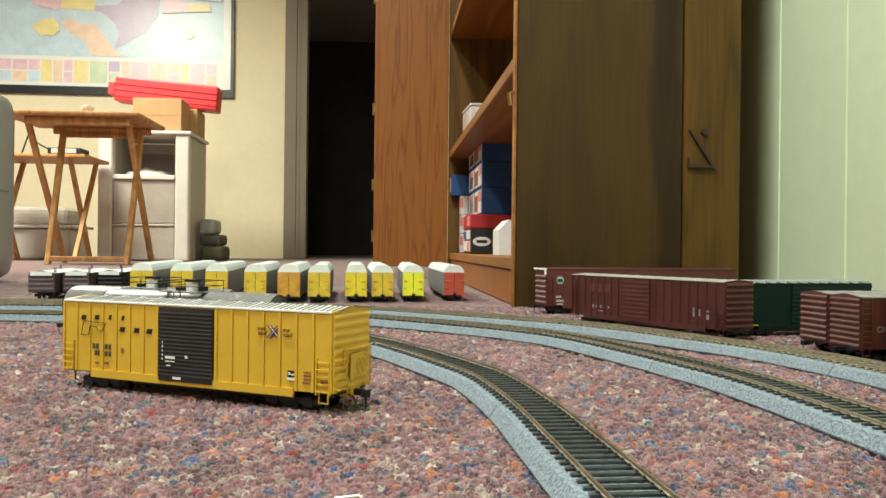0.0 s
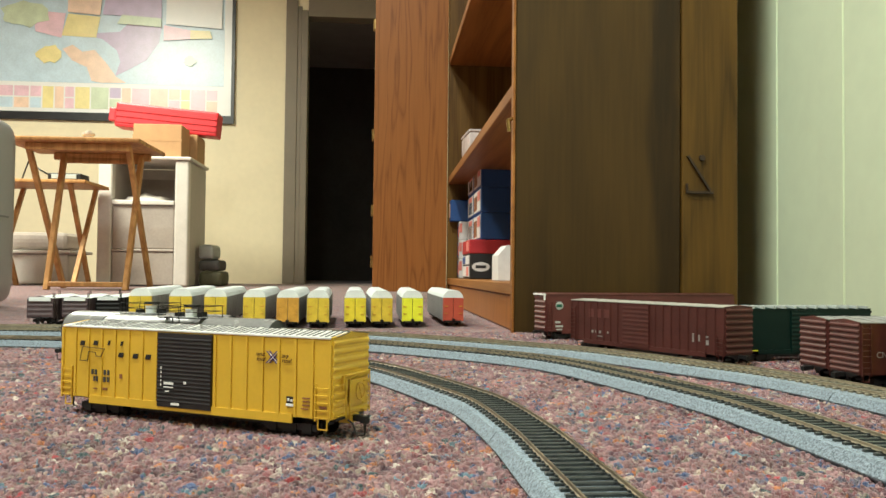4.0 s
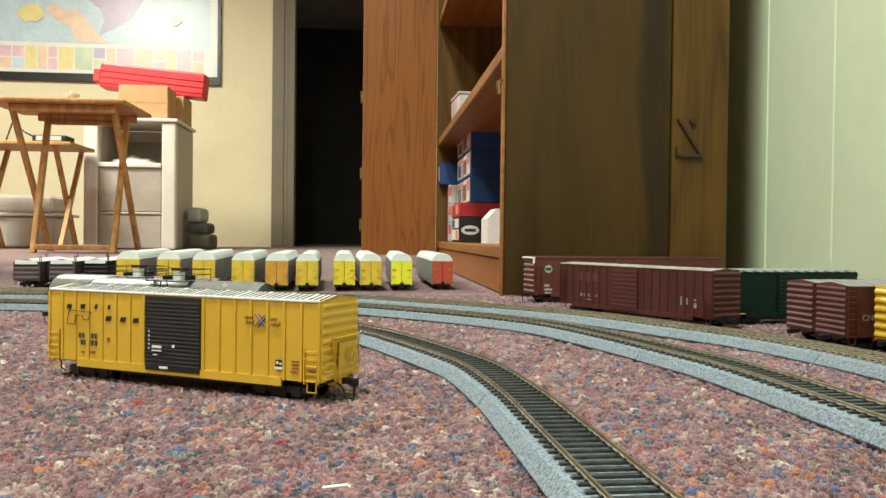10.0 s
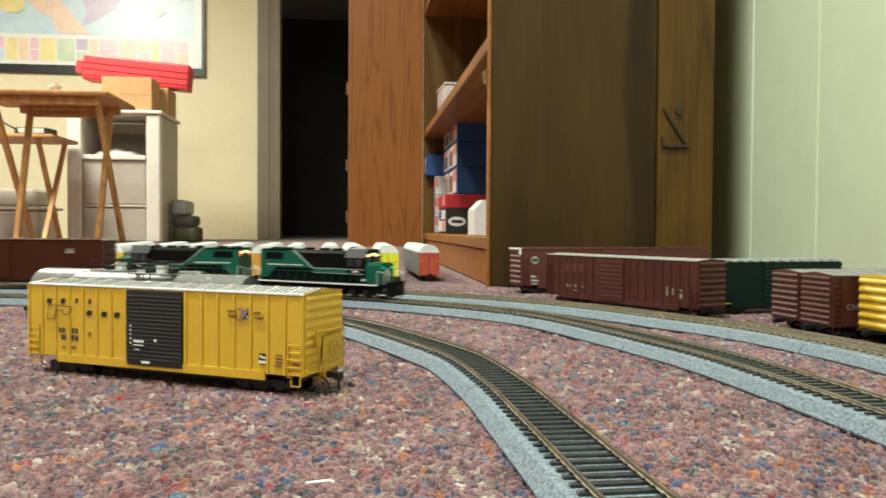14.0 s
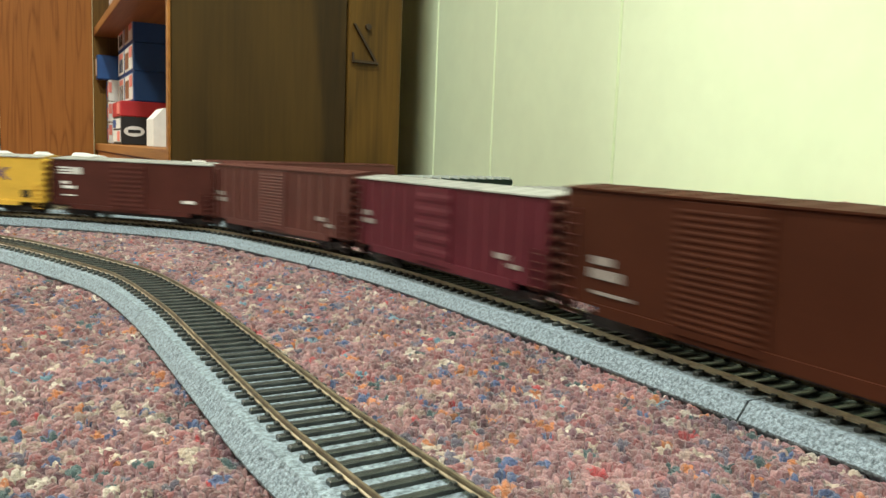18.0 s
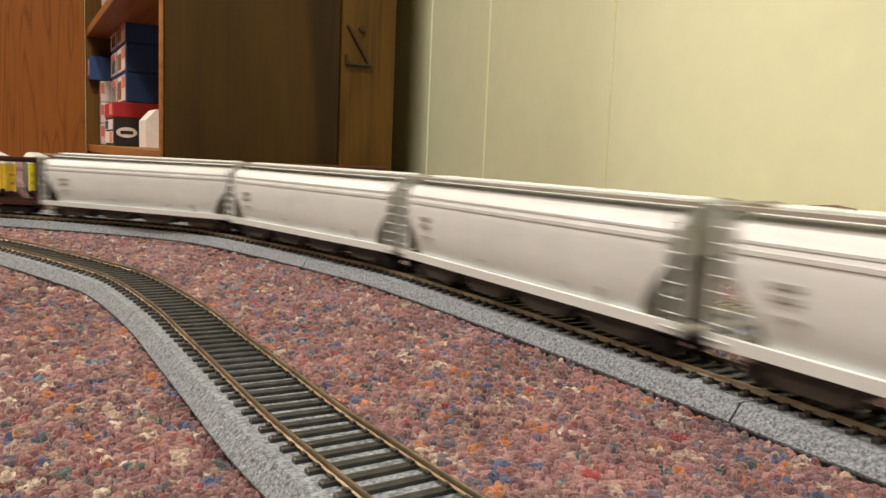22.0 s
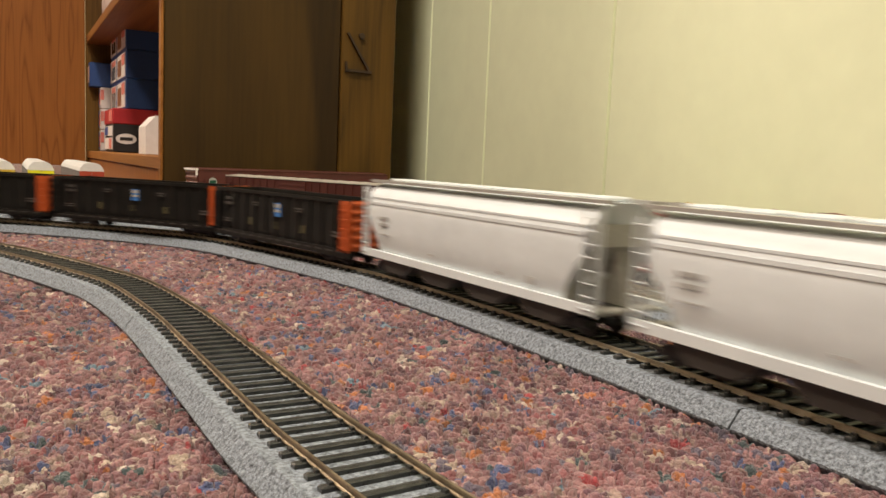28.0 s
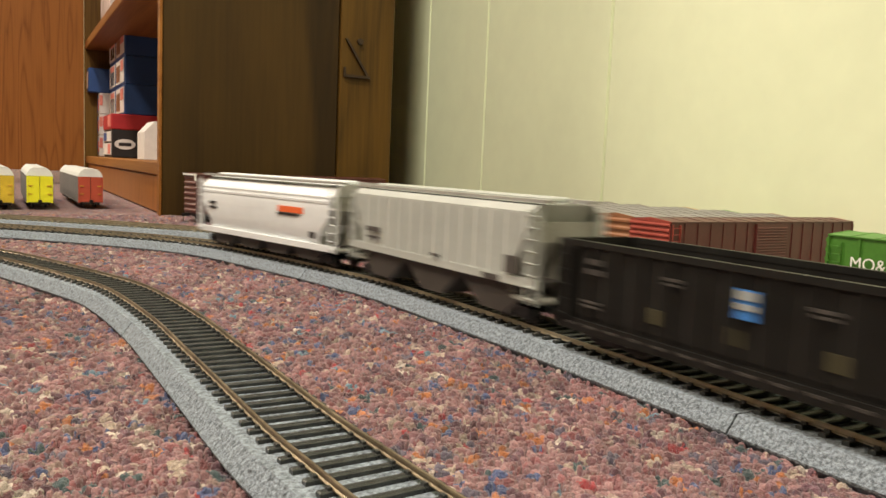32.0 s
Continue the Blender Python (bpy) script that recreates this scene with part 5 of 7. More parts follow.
for z in (0.115, 0.262, 0.48, 0.80):
    hb = boxes((-0.0325, -0.0302, 2.304, 2.338, z - 0.014, z + 0.014))
    rod(hb, (-0.0335, 2.320, z - 0.017), (-0.0335, 2.320, z + 0.017), 0.0030, 8)
    part("hinge", hb, "brass", cab, "brass hinge")
lat = bmesh.new()
prism(lat, [(0.4245, 0.251), (0.4275, 0.252), (0.4600, 0.2035), (0.4570, 0.2020)], CY0 - 0.0085, CY0 - 0.0045, "y")
box(lat, 0.4255, 0.4625, CY0 - 0.0085, CY0 - 0.0045, 0.1985, 0.2020)
box(lat, 0.4235, 0.4260, CY0 - 0.0085, CY0 - 0.0045, 0.1985, 0.2120)
part("latch_bracket", lat, "iron", cab, "dark bent metal bracket screwed to the board")
kn = bmesh.new()
rod(kn, (0.447, CY0 - 0.008, 0.249), (0.447, CY0 - 0.004, 0.249), 0.0042, 10)
part("screw_head", kn, "iron", cab)


def carton(name, label, x0, x1, y0, y1, z0, z1, paint, lid=None, marks=()):
    c = thing(name, label, "box", "boxes on the shelf")
    if lid:
        part("carton", soft_box(x0 + 0.002, x1 - 0.002, y0 + 0.002, y1 - 0.002, z0, z1 - 0.030, 0.0015, 1), paint, c)
        part("lid", soft_box(x0, x1, y0, y1, z1 - 0.034, z1, 0.002, 1), lid, c)
    else:
        part("carton", soft_box(x0, x1, y0, y1, z0, z1, 0.002, 1), paint, c)
    for b, mt in marks:
        part("label_patch", boxes(b), mt, c)
    return c


def end_labels(x, y0, y1, z0, z1):
    """A white end label with a coloured block."""
    return (((x - 0.0012, x - 0.0002, y0 + 0.006, y1 - 0.006, z0 + 0.005, z1 - 0.005), "label_white"), ((x - 0.0022, x - 0.0013, y0 + 0.012, y0 + 0.060, (z0 + z1) / 2, z1 - 0.008), "label_pink"), ((x - 0.0022, x - 0.0013, y0 + 0.075, y0 + 0.135, z0 + 0.010, z1 - 0.016), "tan_car"), ((x - 0.0022, x - 0.0013, y0 + 0.150, y0 + 0.158, z0 + 0.004, z1 - 0.004), "box_blue"), ((x - 0.0022, x - 0.0013, y0 + 0.185, y1 - 0.040, z0 + 0.010, z1 - 0.022), "tank_grey"), ((x - 0.0022, x - 0.0013, y0 + 0.185, y1 - 0.040, z1 - 0.020, z1 - 0.008), "label_pink"))


bx0, bx1, by0, by1 = 0.236, 0.470, 1.940, 2.235
carton("shoe_box", "black cardboard box with a red lid and a white oval mark", 0.208, bx1, by0 - 0.01, 2.105, 0.0705, 0.166, "box_black", "box_red",
       (((0.2082, 0.2096, 1.948, 2.095, 0.076, 0.102), "label_white"), ((0.2082, 0.2096, 1.948, 2.095, 0.106, 0.128), "label_white"), ((0.2072, 0.2081, 1.955, 2.000, 0.078, 0.100), "label_pink"), ((0.2072, 0.2081, 2.03, 2.085, 0.108, 0.126), "box_blue"), ((0.2065, 0.2079, 1.946, 1.995, 0.138, 0.162), "label_pink")))
ov = bmesh.new()
prism(ov, [(0.236 + 0.022 * math.cos(a * math.pi / 10), 0.100 + 0.0115 * math.sin(a * math.pi / 10)) for a in range(20)], by0 - 0.0094, by0 - 0.0082, "y")
part("oval_mark", ov, "label_white", bpy.data.objects["shoe_box"], "white oval mark")
part("oval_bar", boxes((0.223, 0.249, by0 - 0.0102, by0 - 0.0096, 0.0965, 0.1035)), "box_black", bpy.data.objects["shoe_box"])
zz = 0.1665
for hgt in (0.066, 0.062, 0.058):
    carton("model_box", "flat blue cardboard model box with a white end label", bx0, bx1, by0, by1, zz, zz + hgt, "box_blue", None, end_labels(bx0, by0, by1, zz, zz + hgt))
    zz += hgt + 0.0006
zb = 0.0705
for hgt in (0.053, 0.052, 0.053):
    carton("model_box", "narrow white-ended model box in the stack behind", 0.212, 0.34, 2.242, 2.279, zb, zb + hgt, "label_white", None, (((0.2108, 0.2118, 2.245, 2.262, zb + 0.010, zb + hgt - 0.014), "label_pink"), ((0.2108, 0.2118, 2.264, 2.276, zb + 0.005, zb + hgt - 0.005), "box_blue"), ((0.2125, 0.2200, 2.2405, 2.2415, zb + 0.022, zb + hgt - 0.006), "label_pink")))
    zb += hgt + 0.0006
carton("model_box", "small blue box standing out of the stack", 0.187, 0.30, 2.246, 2.279, zb, zb + 0.060, "box_blue", None, (((0.1858, 0.1868, 2.249, 2.277, zb + 0.010, zb + 0.050), "map_orange"),))
wb = thing("white_box", "white glossy carton standing before the box stack", "box", "boxes on the shelf")
wbm = bmesh.new()
prism(wbm, [(0.216, 0.0705), (0.216, 0.118), (0.233, 0.137), (0.33, 0.137), (0.33, 0.0705)], 1.50, 1.585, "y")
part("carton", wbm, "label_white", wb)
part("seam_line", boxes((0.2415, 0.2425, 1.4992, 1.4998, 0.072, 0.136)), "hopper_grey", wb)
jar = thing("clear_case", "small clear plastic case on the shelf", "plastic case")
part("case", soft_box(-0.012, 0.022, -0.060, 0.060, 0, 0.046, 0.006, 2), "clear", jar, smooth=True)
part("lid", soft_box(-0.0132, 0.0232, -0.0612, 0.0612, 0.0462, 0.0520, 0.002, 2), "clear", jar)
jar.matrix_basis = pose(0.200, 1.86, 0.3583, 0, 0, 3)


# ---- far end of the room: map, trays, drawers ----
mp = thing("wall_map", "large framed wall map of states with inset panels along its foot", "map")
mx0, mx1, mz0, mz1 = -3.00, -1.110, 1.205, 2.25
fy = BACK_Y - 0.002
part("frame", boxes((mx0, mx1, fy - 0.028, fy, mz0 - 0.055, mz0), (mx0, mx1, fy - 0.028, fy, mz1, mz1 + 0.03), (mx1, mx1 + 0.022, fy - 0.028, fy, mz0 - 0.055, mz1 + 0.03), (mx0 - 0.022, mx0, fy - 0.028, fy, mz0 - 0.055, mz1 + 0.03)), "map_frame", mp, "black map frame")
part("sheet", boxes((mx0, mx1, fy - 0.012, fy, mz0, mz1)), "map_white", mp)
part("sea", boxes((mx0 + 0.05, mx1 - 0.055, fy - 0.0135, fy - 0.0122, mz0 + 0.215, mz1 - 0.05)), "map_sea", mp)


LAYER = []


def patch(mt, pts, d=0.0150):
    d += 0.0012 * len(LAYER)
    LAYER.append(mt)
    pts = [(mx1 - 0.055 - (1 - u) * 1.72, mz0 + 0.215 + v * 0.80) for u, v in pts]
    o = part("region", prism(bmesh.new(), pts, fy - d, fy - d + 0.0010, "y"), mt, mp)
    return o


def blob(cu, cv, ru, rv, seed, n=16):
    r = random.Random(seed)
    return [(cu + ru * math.cos(2 * math.pi * k / n) * r.uniform(0.75, 1.15), cv + rv * math.sin(2 * math.pi * k / n) * r.uniform(0.75, 1.15)) for k in range(n)]


patch("map_purple", [(0.42, 0.44), (0.50, 0.40), (0.56, 0.30), (0.575, 0.20), (0.555, 0.07), (0.60, 0.12), (0.68, 0.22), (0.73, 0.38), (0.74, 0.52), (0.60, 0.54), (0.57, 0.47)])
patch("map_orange", [(0.34, 0.30), (0.38, 0.34), (0.42, 0.28), (0.47, 0.30), (0.52, 0.18), (0.56, 0.06), (0.60, 0.01), (0.50, 0.005), (0.46, 0.02), (0.44, 0.14), (0.38, 0.20)])
patch("map_yellow", [(0.335, 0.42), (0.475, 0.41), (0.49, 0.60), (0.36, 0.62)])
patch("map_pink", [(0.23, 0.45), (0.335, 0.40), (0.35, 0.62), (0.22, 0.64)])
patch("map_yellow", blob(0.29, 0.25, 0.055, 0.085, 4))
patch("map_green", blob(0.18, 0.60, 0.10, 0.12, 5))
patch("map_green", blob(0.86, 0.22, 0.025, 0.045, 6))
patch("map_purple", [(0.50, 0.62), (0.74, 0.60), (0.74, 0.86), (0.52, 0.88)])
patch("map_pink", [(0.75, 0.40), (0.86, 0.42), (0.86, 0.50), (0.75, 0.54)])
patch("map_yellow", [(0.86, 0.42), (0.95, 0.43), (0.94, 0.50), (0.86, 0.50)])
patch("map_green", [(0.56, 0.54), (0.74, 0.52), (0.74, 0.60), (0.58, 0.62)], 0.0156)
patch("map_orange", [(0.36, 0.63), (0.49, 0.61), (0.50, 0.80), (0.36, 0.80)])
patch("map_white", [(0.76, 0.55), (0.99, 0.52), (0.99, 0.98), (0.76, 0.98)])
r = random.Random(9)
x = mx0 + 0.05
while x < mx1 - 0.10:
    w = r.choice((0.060, 0.075, 0.10, 0.12))
    rows = r.choice((1, 2, 2))
    for q in range(rows):
        h = 0.165 / rows
        part("inset", boxes((x, min(x + w, mx1 - 0.05), fy - 0.0135, fy - 0.0122, mz0 + 0.030 + q * h, mz0 + 0.030 + (q + 1) * h - 0.010)), r.choice(("map_orange", "map_pink", "map_orange", "map_yellow", "map_green", "map_purple", "map_pink", "map_sea")), mp)
    x += w + 0.010


# the nearer tray: a crossed pair of legs under each end
tr = thing("tray_table", "pale pine folding tray table with crossed legs", "tray table", "folding tray tables")
part("tabletop", soft_box(-1.560, -1.000, 3.355, 3.760, 0.606, 0.624, 0.006, 2), "pine", tr)
part("top_batten", soft_box(-1.47, -1.05, 3.40, 3.425, 0.575, 0.6055, 0.003, 1), "pine", tr)
part("top_batten", soft_box(-1.47, -1.05, 3.69, 3.715, 0.575, 0.6055, 0.003, 1), "pine", tr)


def strut(p, q, w, d):
    """A square-cut bar from p to q, w wide and d deep, with eased edges."""
    p, q = Vector(p), Vector(q)
    bm = bmesh.new()
    lo = [bm.verts.new(p + Vector((a * w / 2, b * d / 2, 0))) for a, b in ((-1, -1), (1, -1), (1, 1), (-1, 1))]
    hi = [bm.verts.new(q + Vector((a * w / 2, b * d / 2, 0))) for a, b in ((-1, -1), (1, -1), (1, 1), (-1, 1))]
    for k in range(4):
        bm.faces.new((lo[k], lo[(k + 1) % 4], hi[(k + 1) % 4], hi[k]))
    bm.faces.new(lo[::-1])
    bm.faces.new(hi)
    bmesh.ops.recalc_face_normals(bm, faces=bm.faces[:])
    bmesh.ops.bevel(bm, geom=bm.edges[:], offset=0.003, segments=1, affect="EDGES")
    return bm


for foot, head in (((-1.390, 3.45, 0), (-1.4255, 3.70, 0.605)), ((-1.071, 3.45, 0), (-1.0895, 3.70, 0.605)), ((-1.454, 3.80, 0), (-1.4785, 3.45, 0.605)), ((-1.066, 3.80, 0), (-1.072, 3.45, 0.605))):
    part("leg", strut(foot, head, 0.022, 0.030), "pine", tr)
part("foot_bar", soft_box(-1.380, -1.081, 3.442, 3.462, 0.012, 0.034, 0.003, 1), "pine", tr)
part("cross_bar", soft_box(-1.415, -1.100, 3.690, 3.706, 0.560, 0.585, 0.003, 1), "pine", tr)
kb = bmesh.new()
rod(kb, (0, 0, 0), (0, 0, 0.022), 0.020, 16)
rod(kb, (0, 0, 0.022), (0, 0, 0.030), 0.026, 16)
rod(kb, (0, 0, 0.030), (0, 0, 0.040), 0.012, 16)
pot = tagged(part("small_pot", kb, "plastic_white"), "small white lidded pot on the pine tray", "pot")
pot.matrix_basis = pose(-1.235, 3.45, 0.6243)

tr2 = thing("tray_table", "second pine tray table standing further back", "tray table", "folding tray tables")
part("tabletop", soft_box(-2.02, -1.460, 4.05, 4.40, 0.508, 0.526, 0.005, 2), "pine", tr2)
for x in (-1.90, -1.53):
    for a, ya, yb in ((-0.012, 4.08, 4.37), (0.012, 4.37, 4.08)):
        bm = prism(bmesh.new(), [(ya - 0.012, 0.507), (ya + 0.012, 0.507), (yb + 0.012, 0.0), (yb - 0.012, 0.0)], x + a - 0.010, x + a + 0.010)
        part("leg", bm, "pine", tr2)
gad = thing("controller", "black throttle controller with cables on the far tray", "controller")
part("case", soft_box(-1.66, -1.50, 4.10, 4.22, 0.5265, 0.562, 0.006, 2), "black", gad)
part("face", soft_box(-1.64, -1.52, 4.096, 4.0995, 0.534, 0.556, 0.001, 1), "hopper_grey", gad)
part("cable", rods(0.004, ((-1.65, 4.16, 0.545), (-1.70, 4.12, 0.575), (-1.76, 4.12, 0.62), (-1.80, 4.14, 0.527))), "black", gad)

tw = thing("drawer_tower", "white translucent plastic three-drawer storage tower", "drawers")
tx0, tx1, ty0, ty1, th_ = -1.528, -1.050, 4.42, 4.86, 0.700
for x in (tx0, tx1 - 0.075):
    part("post", soft_box(x, x + 0.075, ty0, ty0 + 0.06, 0, th_ - 0.0195, 0.014, 3), "plastic_white", tw)
    part("side_frame", soft_box(x + 0.004, x + 0.071, ty0 + 0.061, ty1, 0, th_ - 0.0195, 0.010, 2), "plastic_drawer", tw)
part("top", soft_box(tx0 - 0.008, tx1 + 0.012, ty0 - 0.012, ty1, th_ - 0.019, th_, 0.008, 2), "plastic_white", tw)
part("back", boxes((tx0 + 0.0755, tx1 - 0.0755, ty1 - 0.012, ty1 - 0.002, 0.002, th_ - 0.021)), "plastic_white", tw)
for z0, z1 in ((0.004, 0.184), (0.200, 0.436)):
    part("drawer", soft_box(tx0 + 0.0765, tx1 - 0.0765, ty0 + 0.010, ty1 - 0.02, z0, z1, 0.008, 2), "plastic_drawer", tw, "milky plastic drawer")
part("rail", soft_box(tx0 + 0.0755, tx1 - 0.0755, ty0 - 0.004, ty0 + 0.030, 0.437, 0.462, 0.005, 2), "plastic_white", tw)
part("rail", soft_box(tx0 + 0.0755, tx1 - 0.0755, ty0 + 0.004, ty0 + 0.030, 0.185, 0.199, 0.004, 1), "plastic_drawer", tw)
part("drawer", boxes((tx0 + 0.080, tx1 - 0.080, ty0 + 0.031, ty1 - 0.013, 0.438, 0.446), (tx0 + 0.080, tx1 - 0.080, ty1 - 0.018, ty1 - 0.013, 0.447, 0.620)), "plastic_drawer", tw, "open upper drawer bay")
roll = bmesh.new()
bmesh.ops.create_icosphere(roll, subdivisions=3, radius=1)
for v in roll.verts:
    v.co = Vector((v.co.x * 0.150, v.co.y * 0.13, max(0.0, 0.045 * (v.co.z + 0.3) * (1 + 0.5 * noise.noise(v.co * 2.1) - 0.35 * v.co.x))))
cloth = tagged(part("folded_cloth", roll, "plastic_white", smooth=True), "crumpled white cloth in the open drawer bay", "cloth")
cloth.matrix_basis = pose(-1.30, 4.62, 0.4463)
cb = thing("cardboard_box", "plain brown cardboard carton on the drawer tower", "box")
part("carton", soft_box(-1.355, -1.098, 4.44, 4.62, 0.7005, 0.878, 0.003, 1), "cardboard", cb)
part("tape", boxes((-1.355, -1.098, 4.4388, 4.4396, 0.785, 0.800)), "cardboard", cb)
cb2 = thing("cardboard_box", "second brown carton behind, under the red case", "box")
part("carton", soft_box(-1.42, -1.06, 4.64, 4.84, 0.7005, 0.858, 0.003, 1), "cardboard", cb2)
rc = thing("red_case", "long bright red ribbed plastic case lying across cartons", "case")
part("case", soft_box(-0.287, 0.287, -0.07, 0.07, 0.0, 0.140, 0.012, 2), "red_card", rc)
for k in range(3):
    part("ridge", soft_box(-0.283, 0.283, -0.0755, -0.0695, 0.022 + k * 0.034, 0.040 + k * 0.034, 0.002, 1), "red_card", rc)
part("end_cap", soft_box(-0.325, -0.288, -0.06, 0.06, 0.03, 0.105, 0.006, 2), "red_card", rc)
rc.matrix_basis = pose(-1.248, 4.74, 0.8800, 0, 5.0, 0)
st_ = thing("stacked_cases", "small pile of grey and dark bags beside the drawers", "bags")
for a, b, z0, z1, mt in ((-1.030, -0.900, 0.0, 0.085, "patch"), (-1.035, -0.915, 0.0855, 0.150, "under_grey"), (-1.036, -0.950, 0.1505, 0.235, "grey_plastic")):
    part("bag", soft_box(a, b, 4.60, 4.82, z0, z1, 0.030, 4), mt, st_, smooth=True)
bn = thing("storage_basket", "white plastic basket with odds and ends on the floor", "basket")
part("basket", soft_box(-2.10, -1.72, 4.55, 4.85, 0.0, 0.17, 0.02, 3), "plastic_white", bn)
part("rim", soft_box(-2.12, -1.70, 4.53, 4.87, 0.1705, 0.19, 0.008, 2), "plastic_white", bn)
part("cloth", soft_box(-2.08, -1.74, 4.57, 4.83, 0.1905, 0.29, 0.04, 3), "plastic_drawer", bn)

ap = thing("floor_appliance", "rounded warm-grey plastic appliance standing on the carpet", "appliance")
part("body", soft_box(-1.17, -0.826, 1.55, 1.90, 0.0, 0.418, 0.055, 6), "grey_plastic", ap, smooth=True)
part("seam", soft_box(-0.8285, -0.8245, 1.62, 1.84, 0.195, 0.199, 0.001, 1), "grey_seam", ap)
part("trim_band", soft_box(-0.900, -0.896, 1.546, 1.5498, 0.07, 0.36, 0.001, 1), "grey_seam", ap)


# ---- tracks ----
track_mid = bend_path(MID)
track_near = bend_path(NEAR)
track_outer = bend_path(OUTER)


def index_at(path, y_or_x, axis):
    return min(range(len(path)), key=lambda i: abs(path[i][axis] - y_or_x) + (0 if path[i].y > 0 else 9) + (0 if path[i].x > -0.5 else 9))


def reach(path, a, b):
    """Lengths along the path at which it passes y = a and x = b."""
    i, j = index_at(path, a, 1), index_at(path, b, 0)
    return i * 0.006, j * 0.006


build_track("track_near", "curved model railway track on grey foam roadbed, rails brown", track_near, reach(track_near, 0.10, -0.25), [index_at(track_near, 0.374, 1), index_at(track_near, 0.60, 1)], 0.0205, 0.0178, "rail_dull")
build_track("track_middle", "model railway main track on grey foam roadbed, carrying the train", track_mid, reach(track_mid, 0.10, -0.45), [index_at(track_mid, 0.186, 1), index_at(track_mid, 0.52, 1)], 0.0222, 0.0240)
build_track("track_outer", "outer model railway track with pale ties on grey roadbed", track_outer, reach(track_outer, 0.20, -0.45), [index_at(track_outer, 0.50, 1)], 0.0265, 0.0240, "rail", "tie_pale")
sc = bmesh.new()
prism(sc, [(-0.0040, -0.0006), (0.0038, -0.0008), (0.0042, 0.0005), (-0.0036, 0.0007)], 0.0, 0.0004, "z")
pp = tagged(part("paper_scrap", sc, "paper"), "tiny torn scrap of white paper on the carpet", "paper")
pp.matrix_basis = pose(PAPER[0], PAPER[1], 0.0024, 3, -4, 6)


# ---- standing cars ----
def flat_text(parent, words, x, z, y, size, material):
    cu = bpy.data.curves.new("lettering", "FONT")
    cu.body, cu.size, cu.extrude, cu.align_x = words, size, 0.00012, "CENTER"
    cu.shear = 0.25 if words.islower() else 0.0
    cu.materials.append(M[material])
    ob = new("lettering", cu)
    ob.parent = parent
    ob.matrix_basis = Matrix.Translation((x, y, z)) @ Matrix.Rotation(math.pi / 2, 4, "X")
    return ob


hero = box_car("yellow_box_car", "bright yellow model box car with a black door, on the carpet", L=0.1767, body="yellow", roof="roof_white", door="black_paint", door_w=0.0352, ribs=18, end_rows=9, low_ladders=True, group="standing freight cars",
               door_kind="louver", louver=0.0018, rib_out=0.0009, deep=0.0007)
hero.matrix_basis = pose(-0.0930, 0.4403, 0.0004, 0, 0, -28.2)
SY = -0.0345 / 2 - 0.0008
# dark diagonal pressings of the roof panels
dg = bmesh.new()
for k in range(13):
    x0 = -0.0862 + 0.1767 / 13 * k
    for s in (-1, 1):
        for o in (0.0010, 0.0042, 0.0074, 0.0106):
            prism(dg, [(x0 + o, s * 0.0010), (x0 + o + 0.0011, s * 0.0010), (x0 + o + 0.0031, s * 0.0160), (x0 + o + 0.0020, s * 0.0160)], 0.0, 0.0002, "z")
for v in dg.verts:
    v.co.z += 0.0518 - (0.0518 - 0.0499) * abs(v.co.y) / 0.01785 + 0.00012
part("roof_pressing", dg, "seam", hero)
# block shapes in place of the name on the side
strokes(hero, "name_block", [(x, z, w, 0.0031) for x, z, w in HERO_NAME], SY + 0.0006, "black", 0.3)
lx, lz = HERO_EMBLEM
LOGO = ((-0.0072, 0.0038), (0.0090, 0.0032), (0.0065, -0.0010), (0.0029, -0.0010), (0.0025, 0.0010), (-0.0025, 0.0013), (-0.0036, -0.0038), (-0.0090, -0.0038), (-0.0072, 0.0038))
part("emblem_outline", rods(0.0002, [(lx + a, SY - 0.0004, lz + b) for a, b in LOGO], seg=5), "black", hero)
for x, z, w in HERO_NUMBER:
    strokes(hero, "number_block", [(x - w * 0.27, z, w * 0.46, 0.0034), (x + w * 0.27, z, w * 0.46, 0.0034)], SY + 0.0006, "seam", 0.0)
bars(hero, "data_block", HERO_DATA, SY + 0.0006, -1, "tan_car", 0.0003)
bars(hero, "small_panel", [(HERO_PANEL[0], HERO_PANEL[1], 0.0042, 0.0032)], SY + 0.0006, -1, "black", 0.0004)
bars(hero, "small_panel", [(HERO_PANEL[0], HERO_PANEL[1] - 0.0024, 0.0042, 0.0012), (HERO_PANEL[0] - 0.0008, HERO_PANEL[1] + 0.0002, 0.0010, 0.0014), (HERO_PANEL[0] + 0.0010, HERO_PANEL[1] - 0.0002, 0.0012, 0.0010)], SY + 0.0002, -1, "white", 0.0004)
bars(hero, "door_stencil", [(HERO_DOOR[0], HERO_DOOR[1], 0.0064, 0.0013), (HERO_DOOR[0], HERO_DOOR[1] - 0.0020, 0.0064, 0.0006), (HERO_DOOR[0] - 0.001, HERO_DOOR[1] - 0.0042, 0.0026, 0.0006), (HERO_DOOR[0] + 0.0108, HERO_DOOR[1] + 0.0008, 0.0016, 0.0014), (HERO_DOOR[0] + 0.0045, HERO_DOOR[1] - 0.0105, 0.0054, 0.0012)]
     + [(HERO_DOOR[0] - 0.0052, HERO_DOOR[1] - 0.001 + 0.0022 * k, 0.0005, 0.0012) for k in range(5)], -0.0345 / 2 - 0.0021, -1, "white", 0.0003)
cxm = bmesh.new()
hx, hz = HERO_CROSS
